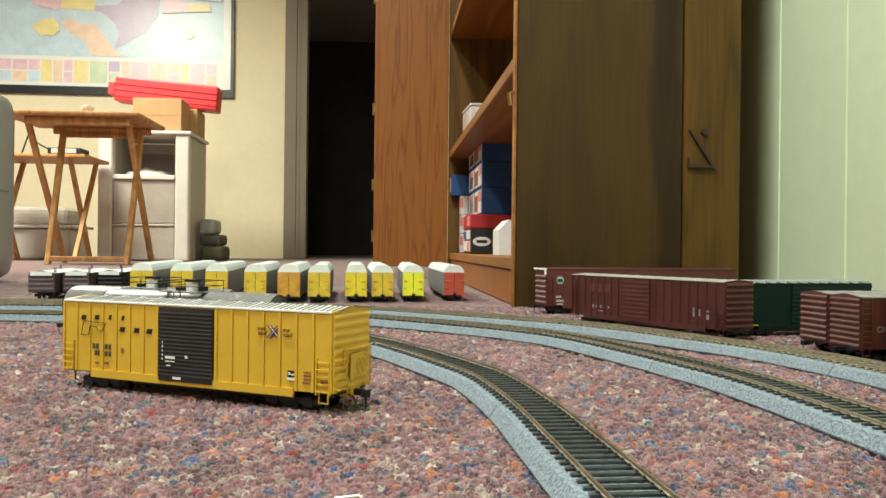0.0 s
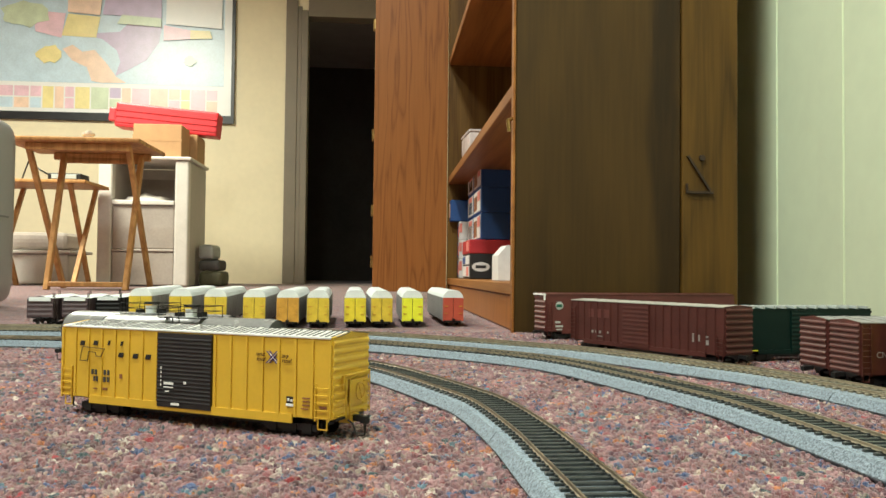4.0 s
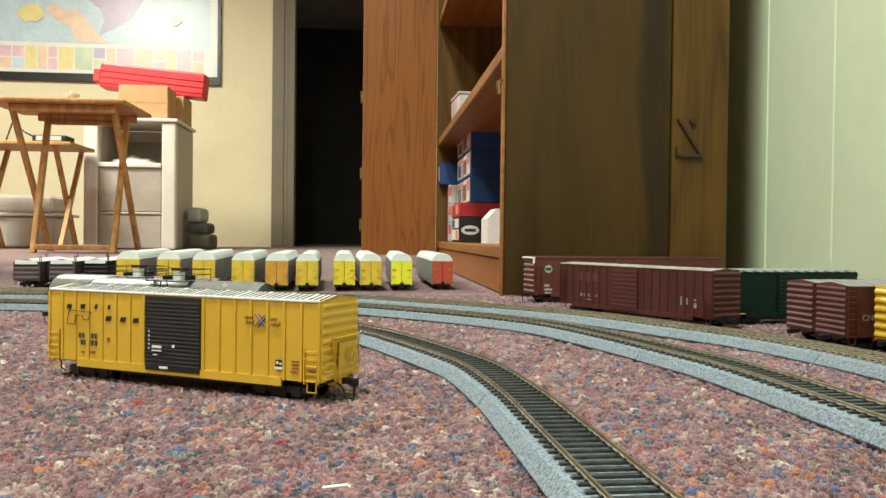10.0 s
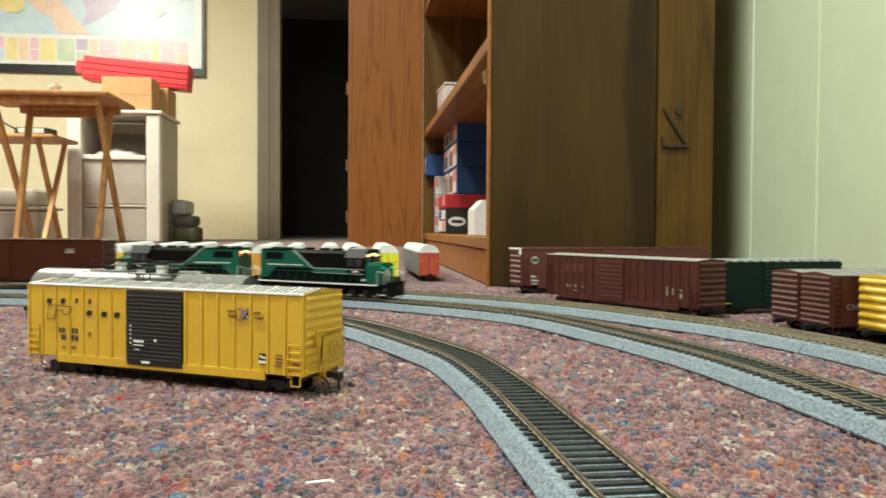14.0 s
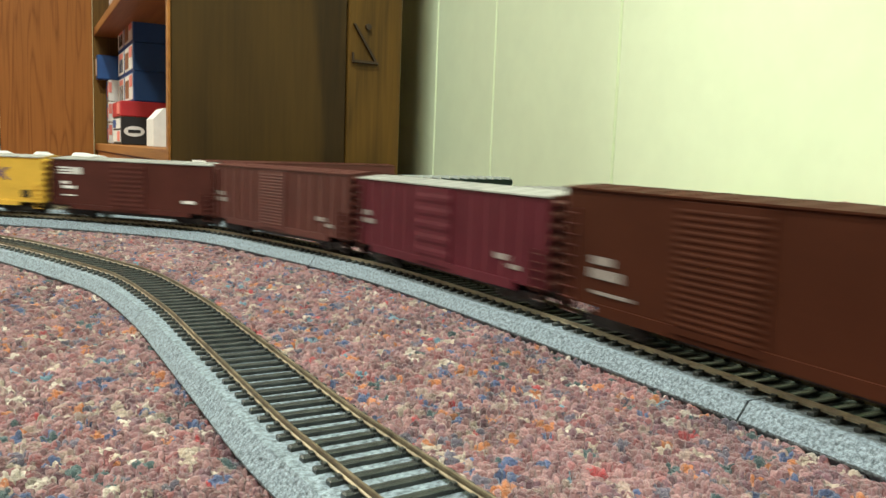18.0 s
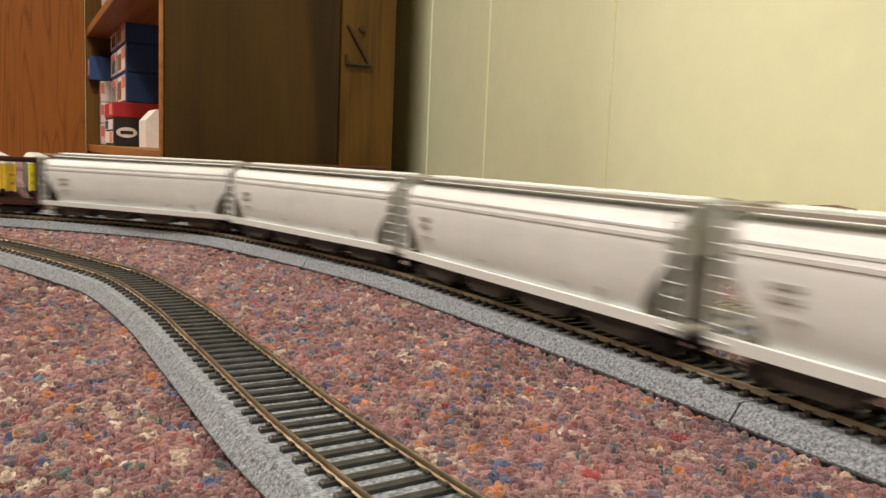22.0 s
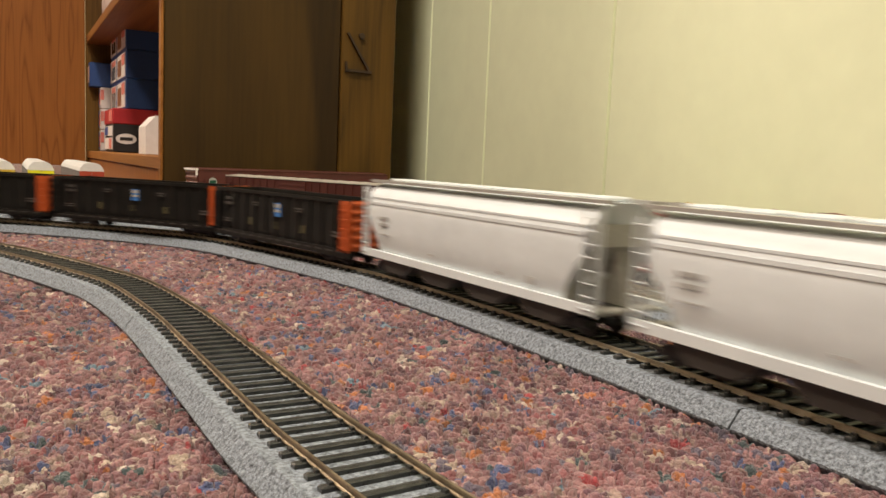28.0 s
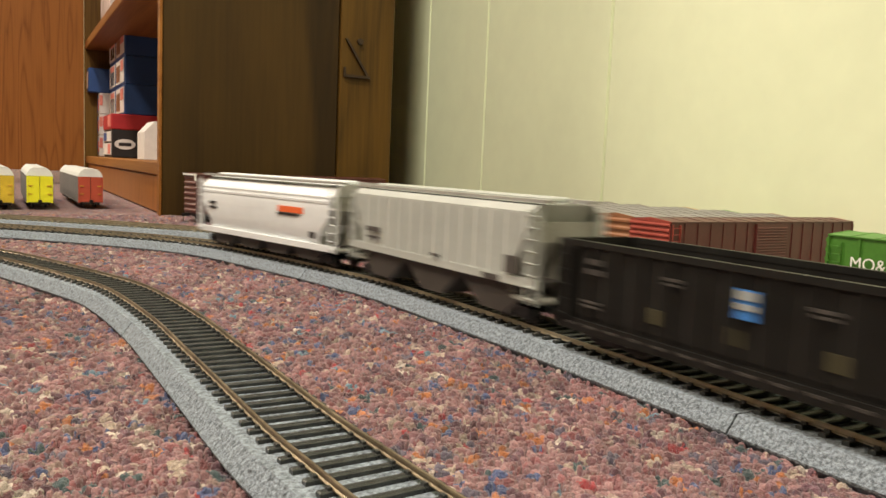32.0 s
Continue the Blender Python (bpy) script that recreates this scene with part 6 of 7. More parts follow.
for q in (-1, 1):
    for o in (-0.0009, 0.0009):
        prism(cxm, [(hx - q * 0.0030 + o - 0.0003, hz - 0.0030), (hx - q * 0.0030 + o + 0.0003, hz - 0.0030), (hx + q * 0.0030 + o + 0.0003, hz + 0.0030), (hx + q * 0.0030 + o - 0.0003, hz + 0.0030)], SY + 0.0001 - (0.0001 if q > 0 else 0), SY + 0.0004, "y")
part("cross_emblem", cxm, "purple", hero, "blue and red crossed emblem")
prc = bmesh.new()
for q in (-1, 1):
    prism(prc, [(hx - q * 0.0026 - 0.00009, hz - 0.0026), (hx - q * 0.0026 + 0.00009, hz - 0.0026), (hx + q * 0.0026 + 0.00009, hz + 0.0026), (hx + q * 0.0026 - 0.00009, hz + 0.0026)], SY - 0.0001 - (0.0001 if q > 0 else 0), SY + 0.0001, "y")
part("cross_stripe", prc, "white", hero)
for wd, x, z in (("next", hx - 0.0074, hz + 0.0004), ("load", hx - 0.0070, hz - 0.0020), ("any", hx + 0.0072, hz + 0.0002), ("road", hx + 0.0080, hz - 0.0022)):
    flat_text(hero, wd, x, z, SY - 0.0001, 0.0029, "brown_dark")

# brake gear, ladder and coupler yoke on the end that faces the track
hl_ = 0.1767 / 2
part("brake_panel", boxes((hl_ + 0.0010, hl_ + 0.0018, -0.0035, 0.0120, 0.0165, 0.0285)), "yellow", hero)
part("brake_rod", rods(0.0004, [(hl_ + 0.0022, -0.0080, 0.0112), (hl_ + 0.0022, -0.0080, 0.0295)], [(hl_ + 0.0022, -0.0045, 0.0112), (hl_ + 0.0022, -0.0045, 0.0295)], [(hl_ + 0.0022, 0.0148, 0.0112), (hl_ + 0.0022, 0.0148, 0.0320)], [(hl_ + 0.0022, -0.0080, 0.0295), (hl_ + 0.0022, 0.0148, 0.0320)]), "yellow", hero)
bw = bmesh.new()
for k in range(12):
    a, b = 2 * math.pi * k / 12, 2 * math.pi * (k + 1) / 12
    rod(bw, (hl_ + 0.0030, 0.0042 + 0.0042 * math.cos(a), 0.0225 + 0.0042 * math.sin(a)), (hl_ + 0.0030, 0.0042 + 0.0042 * math.cos(b), 0.0225 + 0.0042 * math.sin(b)), 0.0003, 5)
for a in (0.4, 1.97):
    rod(bw, (hl_ + 0.0030, 0.0042 - 0.0042 * math.cos(a), 0.0225 - 0.0042 * math.sin(a)), (hl_ + 0.0030, 0.0042 + 0.0042 * math.cos(a), 0.0225 + 0.0042 * math.sin(a)), 0.00025, 5)
part("brake_wheel", bw, "yellow_dark", hero)
for y in (-0.0122, 0.0122):
    ladder(hero, hl_ + 0.0008, y, 0.0110, 0.0290, 0.0065, 5, "yellow", "y")
part("draft_box", boxes((hl_ - 0.004, hl_ + 0.0022, -0.0042, 0.0042, 0.0078, 0.0118)), "yellow", hero)
part("air_hose", rods(0.00045, [(hl_ + 0.0012, -0.0045, 0.0095), (hl_ + 0.0045, -0.0050, 0.0080), (hl_ + 0.0060, -0.0048, 0.0030), (hl_ + 0.0068, -0.0040, 0.0020)], [(hl_ + 0.0070, 0.0012, 0.0080), (hl_ + 0.0078, 0.0010, 0.0025)]), "black", hero)
part("brake_stand", rods(0.0004, [(-hl_ - 0.0025, -0.0120, 0.0110), (-hl_ - 0.0025, -0.0120, 0.0270), (-hl_ - 0.0002, -0.0120, 0.0270)], [(-hl_ - 0.0035, -0.0150, 0.0130), (-hl_ - 0.0035, -0.0090, 0.0130)]), "black", hero)

# two cars along the outer track and the green one behind
mc = box_car("maroon_box_car", "tall maroon model box car with ribbed sides and a pale roof", L=0.213, W=0.0355, eave=0.0535, peak=0.0555, body="brown_dark", roof="silver", door="brown_dark", door_w=0.036, door_x=-0.004, ribs=20, rib_out=0.0006, group="standing freight cars",
             lettering=((((-0.070, 0.0215, 0.003, 0.0030), (-0.064, 0.0215, 0.003, 0.0030), (-0.058, 0.0215, 0.003, 0.0030), (-0.046, 0.0215, 0.0022, 0.0022), (-0.058, 0.0170, 0.008, 0.0012), (0.070, 0.0250, 0.002, 0.008), (0.077, 0.0250, 0.002, 0.006), (0.086, 0.0215, 0.0045, 0.0045), (0.086, 0.0265, 0.0040, 0.0020)), "dim_letter"),
                        (((-0.072, 0.041, 0.008, 0.009), (-0.060, 0.041, 0.008, 0.009), (-0.048, 0.041, 0.008, 0.009)), "maroon")))
mc.matrix_basis = pose(0.271, 0.7926, 0.0004, 0, 0, -64.3)
fm = box_car("red_brown_box_car", "very long red-brown model box car before the bookcase", L=0.270, eave=0.0565, peak=0.0590, body="maroon", roof="oxide", door="maroon", door_w=0.05, ribs=0, group="standing freight cars", end_rows=7,
             lettering=((((-0.1185, 0.0225, 0.007, 0.0024), (-0.1165, 0.0175, 0.010, 0.0022), (-0.1165, 0.0135, 0.008, 0.0016)), "hopper_grey"),))
disc = prism(bmesh.new(), [(-0.1165 + 0.0050 * math.cos(a * math.pi / 10), 0.0430 + 0.0050 * math.sin(a * math.pi / 10)) for a in range(20)], -0.0345 / 2 - 0.0006, -0.0345 / 2 - 0.0001, "y")
part("round_emblem", disc, "hopper_grey", fm, "round green and white emblem")
part("emblem_band", boxes((-0.1205, -0.1130, -0.0345 / 2 - 0.0010, -0.0345 / 2 - 0.0007, 0.0412, 0.0448)), "loco_green", fm)
fm.matrix_basis = pose(0.3305, 1.029, 0.0004, 0, 0, 11.3)
part("end_corner", boxes((-0.1375, -0.1345, -0.0178, 0.0178, 0.0560, 0.0580), (-0.1368, -0.1352, -0.0178, -0.0150, 0.0500, 0.0562)), "white", fm, "white painted end corner")
gc = box_car("dark_green_box_car", "dark green model car with a white-edged roof and yellow sill dashes", L=0.150, eave=0.0505, peak=0.0528, body="dark_green", roof="dark_green", door="dark_green", ribs=0, group="standing freight cars",
             lettering=((tuple((x, 0.0118, 0.014, 0.0010) for x in (-0.060, -0.040, -0.012, 0.012, 0.040, 0.060)), "rack_bright"),))
gc.matrix_basis = pose(0.403, 0.763, 0.0004, 0, 0, 10.4)
part("roof_rib", boxes(*[(x - 0.0012, x + 0.0012, -0.0175, 0.0175, 0.0512, 0.0536) for x in [-0.070 + 0.0117 * k for k in range(13)]]), "hopper_grey", gc)

yard = (("oxide", "faded brown model box car parked end-on in the yard row", 0.340, 0.6140, 0.1775, "oxide", "dust_roof", 8),
        ("brown_dark", "dark brown model box car parked end-on in the yard row", 0.342, 0.5740, 0.1775, "oxide", "dust_roof", 9),
        ("yellow", "yellow model box car parked end-on in the yard row", 0.365, 0.5370, 0.1775, "yellow", "dust_roof", 6),
        ("lime", "bright green model box car with silver ladders in the yard row", 0.372, 0.4985, 0.1775, "lime", "dust_roof", 7),
        ("tan_car", "tan brown model box car parked end-on in the yard row", 0.380, 0.4570, 0.1775, "tan_car", "dust_roof", 7),
        ("maroon", "long maroon model box car with a faded red end", 0.371, 0.4130, 0.2050, "red_car", "oxide", 11))
for body, label, x, y, L, end, roof, er in yard:
    o = box_car("yard_box_car", label, L=L, W=0.0340, eave=0.0484, peak=0.0508, body=body, roof=roof, door=body, end=end, ribs=0 if body != "maroon" else 16, group="yard row box cars", end_rows=er, door_kind="louver" if body == "maroon" else "plain",
                lettering=((((-L / 2 + 0.022, 0.0240, 0.004, 0.0026), (-L / 2 + 0.030, 0.0240, 0.004, 0.0026), (-L / 2 + 0.022, 0.0200, 0.005, 0.0022), (-L / 2 + 0.030, 0.0200, 0.004, 0.0022)), "dim_letter"),) if body != "brown_dark" else (), rib_out=0.0006, louver=0.0018, deep=0.0009)
    o.matrix_basis = pose(x, y, 0.0003, 0, 0, 5.0) @ Matrix.Translation((L / 2, 0, 0))
    if body == "brown_dark":
        flat_text(o, "CNA", -L / 2 + 0.020, 0.0235, -0.0171, 0.0062, "dim_letter")
    if body == "lime":
        part("silver_ladder", rods(0.0004, ((-L / 2 - 0.001, -0.0150, 0.004), (-L / 2 - 0.001, -0.0150, 0.050)), ((-L / 2 - 0.001, -0.0105, 0.004), (-L / 2 - 0.001, -0.0105, 0.050))), "roof_white", o)
lm = box_car("green_service_car", "leaf green model service car with white side lettering", L=0.1775, eave=0.0500, peak=0.0524, body="leaf_green", roof="leaf_green", door="leaf_green", ribs=10, group="standing freight cars",
             lettering=((((-0.070, 0.0255, 0.004, 0.0030), (-0.062, 0.0255, 0.003, 0.0030), (-0.054, 0.0255, 0.006, 0.0030)), "white"),))
flat_text(lm, "MO&W", -0.060, 0.0345, -0.0345 / 2 - 0.0012, 0.0088, "white")
lm.matrix_basis = pose(0.404, 0.208, 0.0003, 0, 0, -90)


def auto_rack(label, door, L=0.310, W=0.0320, H=0.0550):
    t = thing("auto_rack_car", label, "auto rack car", "auto rack cars in a row")
    z0 = 0.0075
    bm = bmesh.new()
    prism(bm, [(-W / 2, z0), (-W / 2, H - 0.011), (W / 2, H - 0.011), (W / 2, z0)], -L / 2 + 0.002, L / 2)
    part("rack_body", bm, "rack_grey", t, "perforated grey rack sides")
    part("roof", prism(bmesh.new(), [(-W / 2 - 0.0004, H - 0.0112), (-W / 2 + 0.0016, H - 0.0062), (-W / 2 + 0.0052, H - 0.0018), (-0.0075, H), (0.0075, H), (W / 2 - 0.0052, H - 0.0018), (W / 2 - 0.0016, H - 0.0062), (W / 2 + 0.0004, H - 0.0112)], -L / 2, L / 2), "rack_roof", t, "pale roof")
    post = None
    for s in (-1, 1):
        for k in range(14):
            x = -L / 2 + 0.006 + (L - 0.012) * k / 13
            if post is None:
                post = part("side_post", boxes((-0.0009, 0.0009, -0.0006, 0.0008, z0, H - 0.011)), "rack_grey", t)
                post.matrix_basis = pose(x, s * W / 2, 0, 0, 0, 0 if s > 0 else 180)
            else:
                again(post, pose(x, s * W / 2, 0, 0, 0, 0 if s > 0 else 180), t)
    for s in (-1, 1):
        part("end_door", boxes((-L / 2 - 0.0010, -L / 2 + 0.0015, min(s * 0.0004, s * (W / 2 - 0.0022)), max(s * 0.0004, s * (W / 2 - 0.0022)), z0 + 0.001, H - 0.0115)), door, t, "painted end door")
        part("door_bar", boxes((-L / 2 - 0.0020, -L / 2 - 0.0010, s * 0.0115 - 0.0028, s * 0.0115 + 0.0028, 0.0300, 0.0314), (-L / 2 - 0.0020, -L / 2 - 0.0010, s * 0.0115 - 0.0024, s * 0.0115 + 0.0024, 0.0190, 0.0200)), "rack_ochre", t)
        part("end_post", boxes((-L / 2 - 0.0014, -L / 2 + 0.002, s * (W / 2 - 0.0010) - 0.0010, s * (W / 2 - 0.0010) + 0.0010, z0, H - 0.0115)), door, t)
    for q in (-1, 1):
        truck(t, q * (L / 2 - 0.030))
        coupler(t, q * L / 2, q)
    part("deck_sill", boxes((-L / 2, L / 2, -0.010, 0.010, z0 - 0.002, z0)), "black", t)
    return t


RACKS = ((-0.357, 1.221, "rack_yellow", -5), (-0.300, 1.225, "rack_yellow", -4.5), (-0.247, 1.216, "rack_yellow", -4), (-0.189, 1.208, "rack_yellow", -3), (-0.139, 1.199, "rack_ochre", -2), (-0.095, 1.202, "rack_yellow", -2.7),
         (-0.041, 1.218, "rack_lemon", -2), (-0.001, 1.221, "rack_yellow", -2.5), (0.046, 1.238, "rack_bright", -0.5), (0.111, 1.262, "rack_red", -1.4))
made = {}
for x, y, door, turn in RACKS:
    words = {"rack_bright": "bright lime yellow", "rack_lemon": "lemon yellow", "rack_yellow": "yellow", "rack_ochre": "weathered ochre", "rack_red": "faded red"}[door]
    m = pose(x, y, 0.0003, 0, 0, 90 - turn) @ Matrix.Translation((0.155, 0, 0))
    if door not in made:
        made[door] = auto_rack("tall grey model auto rack car with " + words + " end doors", door)
        made[door].matrix_basis = m
    else:
        copy_thing(made[door], m)

for x, y, b in ((-0.502, 1.224, "purple_brown"), (-0.460, 1.245, "purple_brown"), (-0.424, 1.282, "gondola")):
    o = box_car("dark_hopper_car", "dark model hopper car with a pale load, seen end-on", L=0.15, W=0.0340, eave=0.0385, peak=0.0425, body=b, roof="rack_roof", door=b, ribs=8, group="dark hopper cars", end_rows=4, deep=0.0006)
    part("load_end", boxes((-0.0772, -0.0758, -0.0150, 0.0150, 0.0350, 0.0410)), "rack_roof", o, "pale load over the end")
    o.matrix_basis = pose(x, y, 0.0003, 0, 0, 94) @ Matrix.Translation((0.075, 0, 0))


def tank_car(label, L=0.165, R=0.0172, paint="tank_grey"):
    t = thing("tank_car", label, "tank car", "standing tank cars")
    zc = 0.0285
    bm = bmesh.new()
    seg = 28
    rings = []
    for x, r in ((-L / 2, 0.35), (-L / 2 + 0.0012, 0.70), (-L / 2 + 0.004, 0.94), (-L / 2 + 0.008, 1.0), (L / 2 - 0.008, 1.0), (L / 2 - 0.004, 0.94), (L / 2 - 0.0012, 0.70), (L / 2, 0.35)):
        rings.append([bm.verts.new((x, R * r * math.cos(2 * math.pi * k / seg), zc + R * r * math.sin(2 * math.pi * k / seg))) for k in range(seg)])
    for a, b in zip(rings[1:-1], rings[2:-1]):
        for k in range(seg):
            bm.faces.new((a[k], a[(k + 1) % seg], b[(k + 1) % seg], b[k]))
    part("tank", bm, paint, t, smooth=True)
    for q in (0, -1):
        cb_ = bmesh.new()
        s = -1 if q == 0 else 1
        ring_a = []
        for x, r in ((L / 2 - 0.0035, 0.955), (L / 2 - 0.0005, 0.74), (L / 2 + 0.0006, 0.38)):
            ring_a.append([cb_.verts.new((s * x, R * r * math.cos(2 * math.pi * k / seg), zc + R * r * math.sin(2 * math.pi * k / seg))) for k in range(seg)])
        for a, b in zip(ring_a, ring_a[1:]):
            for k in range(seg):
                cb_.faces.new((a[k], a[(k + 1) % seg], b[(k + 1) % seg], b[k]))
        cb_.faces.new(ring_a[-1])
        bmesh.ops.recalc_face_normals(cb_, faces=cb_.faces[:])
        part("tank_head", cb_, "tank_black", t, "black tank head", smooth=True)
    dome = bmesh.new()
    rod(dome, (0, 0, zc + R - 0.002), (0, 0, zc + R + 0.0050), 0.0043, 20)
    rod(dome, (0, 0, zc + R + 0.0050), (0, 0, zc + R + 0.0056), 0.0047, 20)
    part("dome", dome, "hopper_white", t, "white valve dome")
    pz = zc + R - 0.0005
    part("platform", boxes((-0.019, 0.019, -0.0155, -0.0115, pz - 0.0006, pz), (-0.019, 0.019, 0.0115, 0.0155, pz - 0.0006, pz), (-0.019, -0.0150, -0.0115, 0.0115, pz - 0.0006, pz), (0.0150, 0.019, -0.0115, 0.0115, pz - 0.0006, pz)), "black_metal", t)
    for x in (-0.0185, 0.0, 0.0185):
        for y in (-0.015, 0.015):
            part("railing_post", rods(0.00030, [(x, y, pz), (x, y, pz + 0.0088)]), "black_metal", t)
    for z in (0.0044, 0.0086):
        part("hand_rail", rods(0.00030, [(-0.0185, -0.015, pz + z), (0.0185, -0.015, pz + z), (0.0185, 0.015, pz + z), (-0.0185, 0.015, pz + z), (-0.0185, -0.015, pz + z)]), "black_metal", t)
    part("valve_gear", boxes((0.008, 0.013, -0.003, 0.003, pz, pz + 0.004), (-0.014, -0.009, -0.002, 0.004, pz, pz + 0.003), (-0.004, 0.006, -0.004, 0.004, pz + 0.0075, pz + 0.0095)), "black_metal", t)
    for s in (-1, 1):
        part("ladder", rods(0.0004, [(-0.003, s * 0.0178, 0.010), (-0.003, s * 0.0178, pz)], [(0.003, s * 0.0178, 0.010), (0.003, s * 0.0178, pz)], *[[(-0.003, s * 0.0178, 0.012 + 0.004 * k), (0.003, s * 0.0178, 0.012 + 0.004 * k)] for k in range(8)]), "black_metal", t)
    part("frame", boxes((-L / 2 - 0.006, L / 2 + 0.006, -0.005, 0.005, 0.0085, 0.0125), *[(q * (L / 2 - 0.012) - 0.004, q * (L / 2 - 0.012) + 0.004, -0.014, 0.014, 0.010, 0.020) for q in (-1, 1)]), "black", t)
    for q in (-1, 1):
        truck(t, q * (L / 2 - 0.020))
        coupler(t, q * (L / 2 + 0.006), q)
    return t


tk = tank_car("grey model tank car with a white dome and black railing")
tk.matrix_basis = pose(-0.150, 0.6455, 0.0003, 0, 0, -24.7)
copy_thing(tk, pose(-0.196, 0.700, 0.0003, 0, 0, -22.0))


# ---- the train ----
LOUV = ((-0.078, 0.0300, 0.014, 0.0028), (-0.076, 0.0255, 0.018, 0.0028), (-0.074, 0.0180, 0.020, 0.0010), (0.060, 0.0215, 0.012, 0.0026), (0.068, 0.0180, 0.010, 0.0020))
TRAIN = []


def couple(ob, length):
    TRAIN.append((ob, length))
    return ob


LL = 0.1855
loco = locomotive("locomotive", "green and black model diesel locomotive with lit headlights", L=LL - 0.006)
couple(loco, LL)
second = copy_thing(loco, pose(0, 0, 0))
tagged(second, "second green and black model diesel locomotive, running backwards")
couple(second, LL)
G = "train cars"
couple(box_car("train_box_car", "tall rust-brown model box car with a louvred door", L=0.205, W=0.0350, eave=0.0542, peak=0.0560, body="rust_brown", roof="rust_brown", door="rust_brown", door_kind="louver", door_w=0.036, door_x=-0.022, ribs=0, group=G, end="brown_dark", louver=0.0016,
               lettering=(((( -0.078, 0.0285, 0.012, 0.0030), (-0.076, 0.0235, 0.018, 0.0036), (-0.072, 0.0165, 0.022, 0.0012), (0.064, 0.0440, 0.008, 0.0014), (0.064, 0.0410, 0.010, 0.0030), (0.050, 0.0195, 0.014, 0.0020), (0.056, 0.0160, 0.010, 0.0016)), "dim_letter"), (((0.086, 0.0170, 0.008, 0.0050),), "rack_yellow"))), 0.2175)
part("end_cap", boxes((0.1015, 0.1045, -0.0178, 0.0178, 0.0543, 0.0566)), "silver", TRAIN[-1][0], "silver roof end")
couple(box_car("train_box_car", "wine-red model box car with a grey roof", L=0.183, body="magenta", roof="grey_roof", door="magenta", door_kind="plug", louver=0.0017, ribs=14, rib_out=0.0006, group=G, end="brown_dark", lettering=((LOUV[:2] + LOUV[3:], "dim_letter"),)), 0.1960)
couple(box_car("train_box_car", "red-brown model box car with a louvred door and ribs", L=0.181, eave=0.0505, peak=0.0530, body="oxide", roof="oxide", door="oxide", door_kind="louver", ribs=14, louver=0.00155, rib_out=0.0007, group=G, end="brown_dark", lettering=((LOUV[:2] + LOUV[3:], "dim_letter"),)), 0.1860)
couple(box_car("train_box_car", "dark brown model box car with a white name panel", L=0.168, body="brown_dark", roof="grey_roof", door="brown_dark", ribs=0, group=G, end="brown_dark",
               lettering=((((-0.064, 0.0425, 0.026, 0.0012), (-0.064, 0.0402, 0.026, 0.0012), (-0.064, 0.0379, 0.026, 0.0012), (-0.056, 0.0402, 0.012, 0.0058), (-0.068, 0.0300, 0.008, 0.0024), (-0.064, 0.0262, 0.014, 0.0024), (-0.064, 0.0195, 0.014, 0.0010), (0.060, 0.0200, 0.012, 0.0024)), "white"),)), 0.1810)
couple(box_car("train_box_car", "orange-yellow model box car with black louvred door and cross emblem", L=0.172, body="yellow_dark", roof="grey_roof", door="black_paint", door_kind="louver", door_x=-0.012, door_w=0.026, ribs=20, rib_out=0.0004, louver=0.0019, group=G,
               lettering=((((0.070, 0.0185, 0.008, 0.0065),), "black"), (((-0.066, 0.0405, 0.024, 0.0030), (-0.066, 0.0300, 0.020, 0.0036), (-0.066, 0.0230, 0.012, 0.0030)), "yellow"), (((-0.034, 0.0295, 0.014, 0.030),), "yellow"))), 0.1840)
for s in (-1, 1):
    xc = 0.046 if s < 0 else -0.046
    xm = bmesh.new()
    for q in (-1, 1):
        prism(xm, [(xc - q * 0.0072 - 0.0018, 0.0300), (xc - q * 0.0072 + 0.0018, 0.0300), (xc + q * 0.0072 + 0.0018, 0.0405), (xc + q * 0.0072 - 0.0018, 0.0405)], s * (0.0345 / 2 + 0.0003 + 0.0001 * q) - 0.0002, s * (0.0345 / 2 + 0.0003 + 0.0001 * q) + 0.0002, "y")
    part("cross_emblem", xm, "purple", TRAIN[-1][0], "purple crossed emblem")
HL = tuple((x, z, 0.0022, 0.0016) for z in (0.0335, 0.0298) for x in (-0.079, -0.0762, -0.0734, -0.0706)) + tuple((x, 0.0245, 0.0030, 0.0008) for x in (-0.077, -0.0730, -0.0690)) + ((0.062, 0.0190, 0.0040, 0.0030), (0.0395, 0.0190, 0.0030, 0.0012), (-0.020, 0.0195, 0.004, 0.0010))
hop = hopper_car("train_hopper_car", "light grey smooth-sided model covered hopper", L=0.2030, lettering=((HL, "faint_print"),))
couple(hop, 0.2153)
for k in range(4):
    couple(copy_thing(hop, pose(0, 0, 0)), 0.2153)
couple(centre_beam_car("train_flat_car", "dark brown model centre-beam flat car, empty", L=0.2510, paint="brown_flat", open_frame=True), 0.2615)
couple(hopper_car("train_hopper_car", "white ribbed model covered hopper with a black name mark", L=0.2000, body="hopper_white", kind="ribbed", bays=3,
                  lettering=((((-0.074, 0.0445, 0.026, 0.0018), (-0.074, 0.0418, 0.026, 0.0018), (-0.074, 0.0391, 0.026, 0.0018), (-0.066, 0.0418, 0.012, 0.0030), (-0.062, 0.0345, 0.010, 0.0018), (-0.060, 0.0310, 0.014, 0.0018), (0.050, 0.0190, 0.008, 0.0020)), "black"),)), 0.2120)
couple(centre_beam_car("train_flat_car", "golden yellow model centre-beam flat car, empty", L=0.2420), 0.2545)
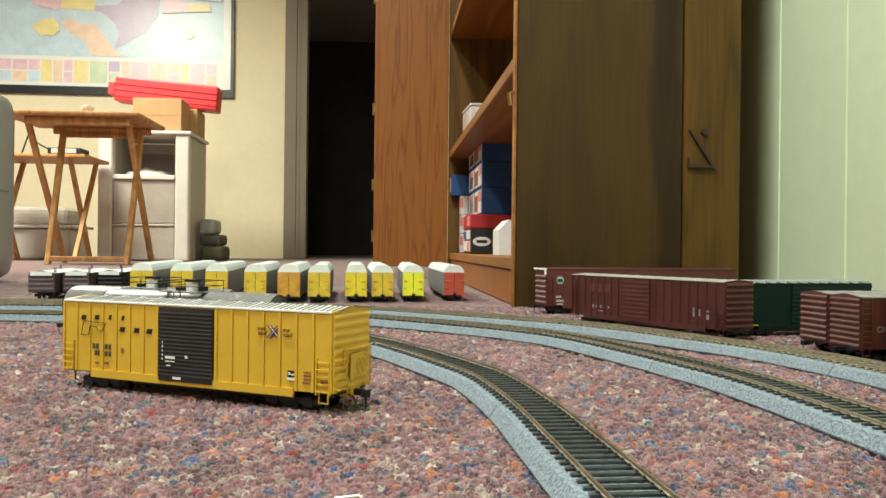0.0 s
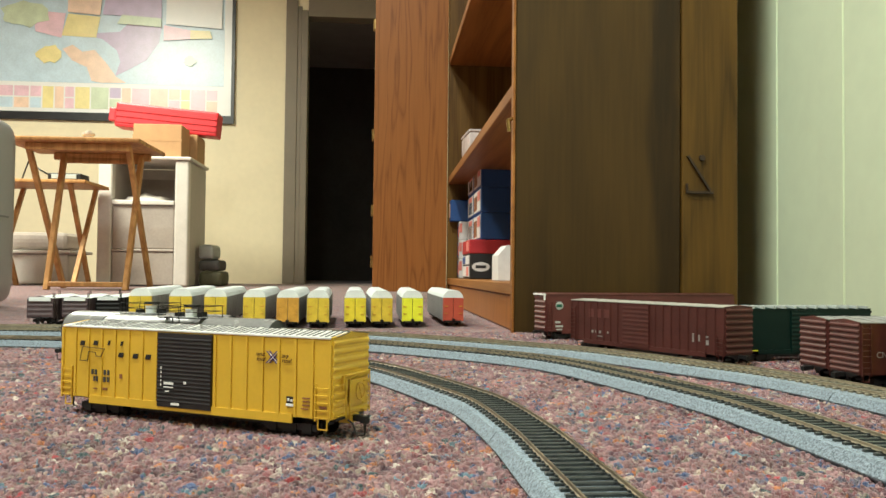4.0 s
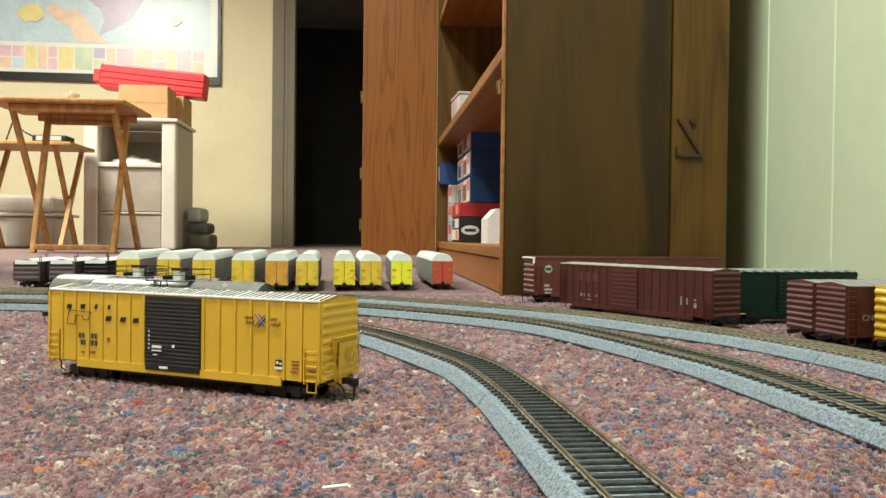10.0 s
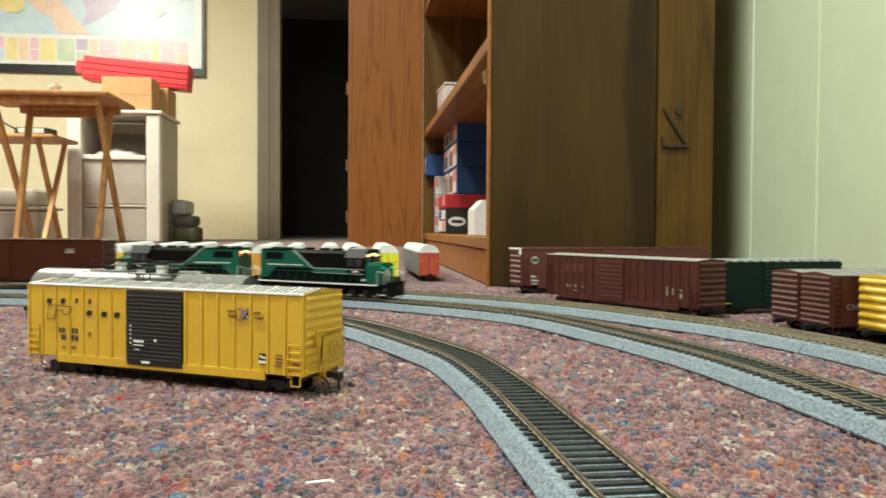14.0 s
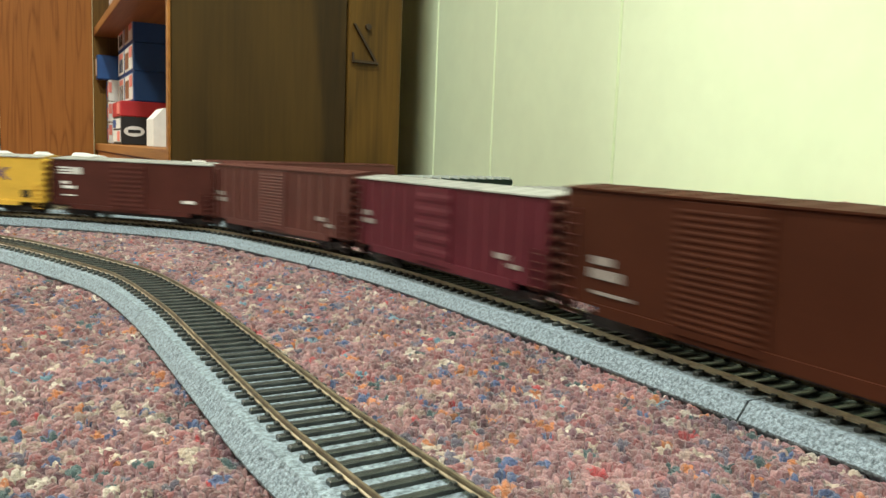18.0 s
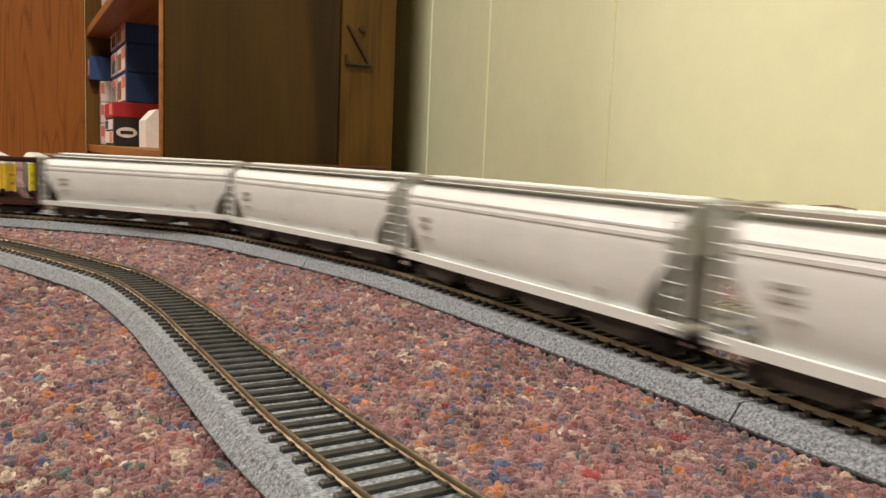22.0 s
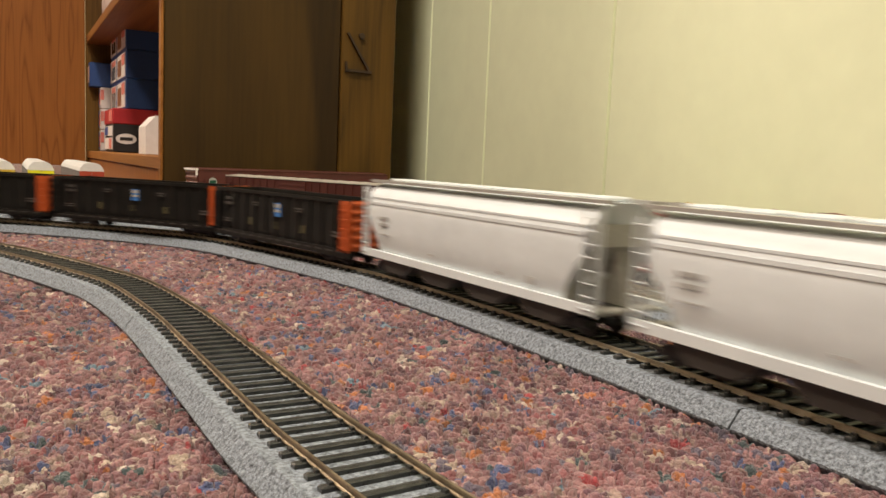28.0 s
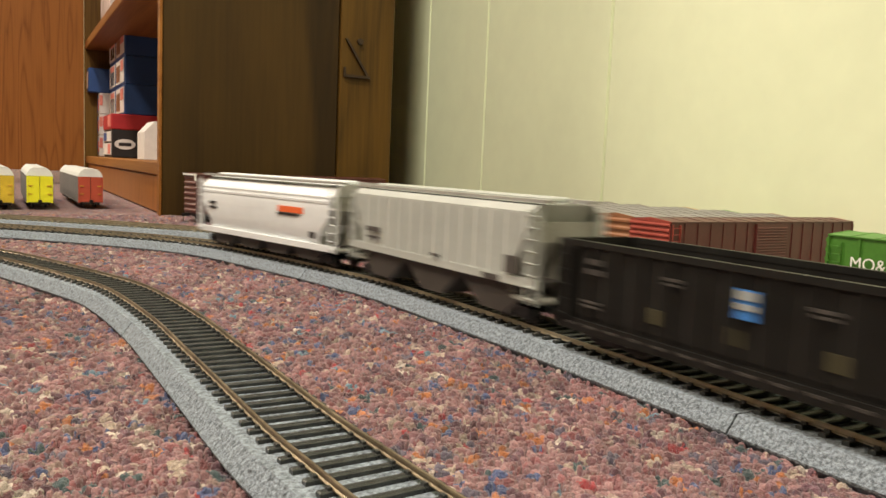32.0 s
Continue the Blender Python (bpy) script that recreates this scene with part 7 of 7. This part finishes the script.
for k in range(3):
    couple(copy_thing(hop, pose(0, 0, 0)), 0.2240)
gon = gondola_car("train_gondola_car", "weathered black model gondola with an orange end", L=0.1745)
couple(gon, 0.1835)
for k in range(4):
    couple(copy_thing(gon, pose(0, 0, 0)), 0.1835)
couple(hopper_car("train_hopper_car", "pale grey ribbed model covered hopper", L=0.1800, body="hopper_grey", kind="ribbed", bays=3,
                  lettering=((((-0.058, 0.0300, 0.016, 0.0026), (-0.058, 0.0255, 0.014, 0.0014), (0.010, 0.0230, 0.008, 0.0014), (0.058, 0.0190, 0.012, 0.0024)), "under_grey"), (((0.073, 0.0260, 0.010, 0.0075),), "under_grey"))), 0.2050)
couple(hopper_car("train_hopper_car", "white smooth model covered hopper with an orange name mark", L=0.1835, body="hopper_white",
                  lettering=((((0.040, 0.0345, 0.030, 0.0040),), "logo_orange"), (((0.037, 0.0312, 0.026, 0.0012), (-0.068, 0.0330, 0.010, 0.0020), (-0.068, 0.0295, 0.012, 0.0016), (0.066, 0.0200, 0.006, 0.0040)), "black"))), 0.1920)

HEAD = 7.7188
RUN = ((12.5, -0.0187), (13, 0.0983), (14, 0.3697), (15.5, 0.7540), (17.5, 1.3630), (19, 1.8420), (20.5, 2.3150), (22, 2.7795), (23, 3.0954), (24, 3.4093), (25, 3.7153), (26.5, 4.1507), (28, 4.5618), (29, 4.8325), (30, 5.1160), (31, 5.3880), (32, 5.6690))


def run_length(t):
    """How far the train has come: it starts from rest at 5 s."""
    if t <= 5:
        return -0.99 - 0.0187
    if t <= 12.5:
        return -0.99 - 0.0187 + 0.99 * ((t - 5) / 7.5) ** 2
    n = len(RUN)
    for i in range(n - 1):
        (a, p), (b, q) = RUN[i], RUN[i + 1]
        if t <= b + 1e-6:
            def slope(k):
                k0, k1 = max(k - 1, 0), min(k + 1, n - 1)
                return (RUN[k1][1] - RUN[k0][1]) / (RUN[k1][0] - RUN[k0][0])
            h = b - a
            u = (t - a) / h
            return (2 * u ** 3 - 3 * u * u + 1) * p + (u ** 3 - 2 * u * u + u) * h * slope(i) + (3 * u * u - 2 * u ** 3) * q + (u ** 3 - u * u) * h * slope(i + 1)
    return RUN[-1][1]


def on_track(s):
    i = max(0, min(len(track_mid) - 2, int(s / 0.006)))
    return track_mid[i].lerp(track_mid[i + 1], s / 0.006 - i)


def motions():
    times = [0.0, 4.0] + [5.0 + 0.5 * k for k in range(13)] + [11.5 + 0.2 * k for k in range(103)]
    times = [t for t in times if t < 31.95] + [32.0]
    front = HEAD
    for n, (ob, length) in enumerate(TRAIN):
        mid = front + length / 2
        front += length
        half = length * 0.34
        rows = []
        for t in times:
            s = mid - run_length(t)
            a, b = on_track(s - half), on_track(s + half)
            c = (a + b) / 2
            d = a - b if n != 1 else b - a
            rows.append((t, Matrix.Translation((c.x, c.y, RAIL_TOP)) @ Matrix.Rotation(math.atan2(d.y, d.x), 4, "Z")))
        walk(ob, rows)


motions()
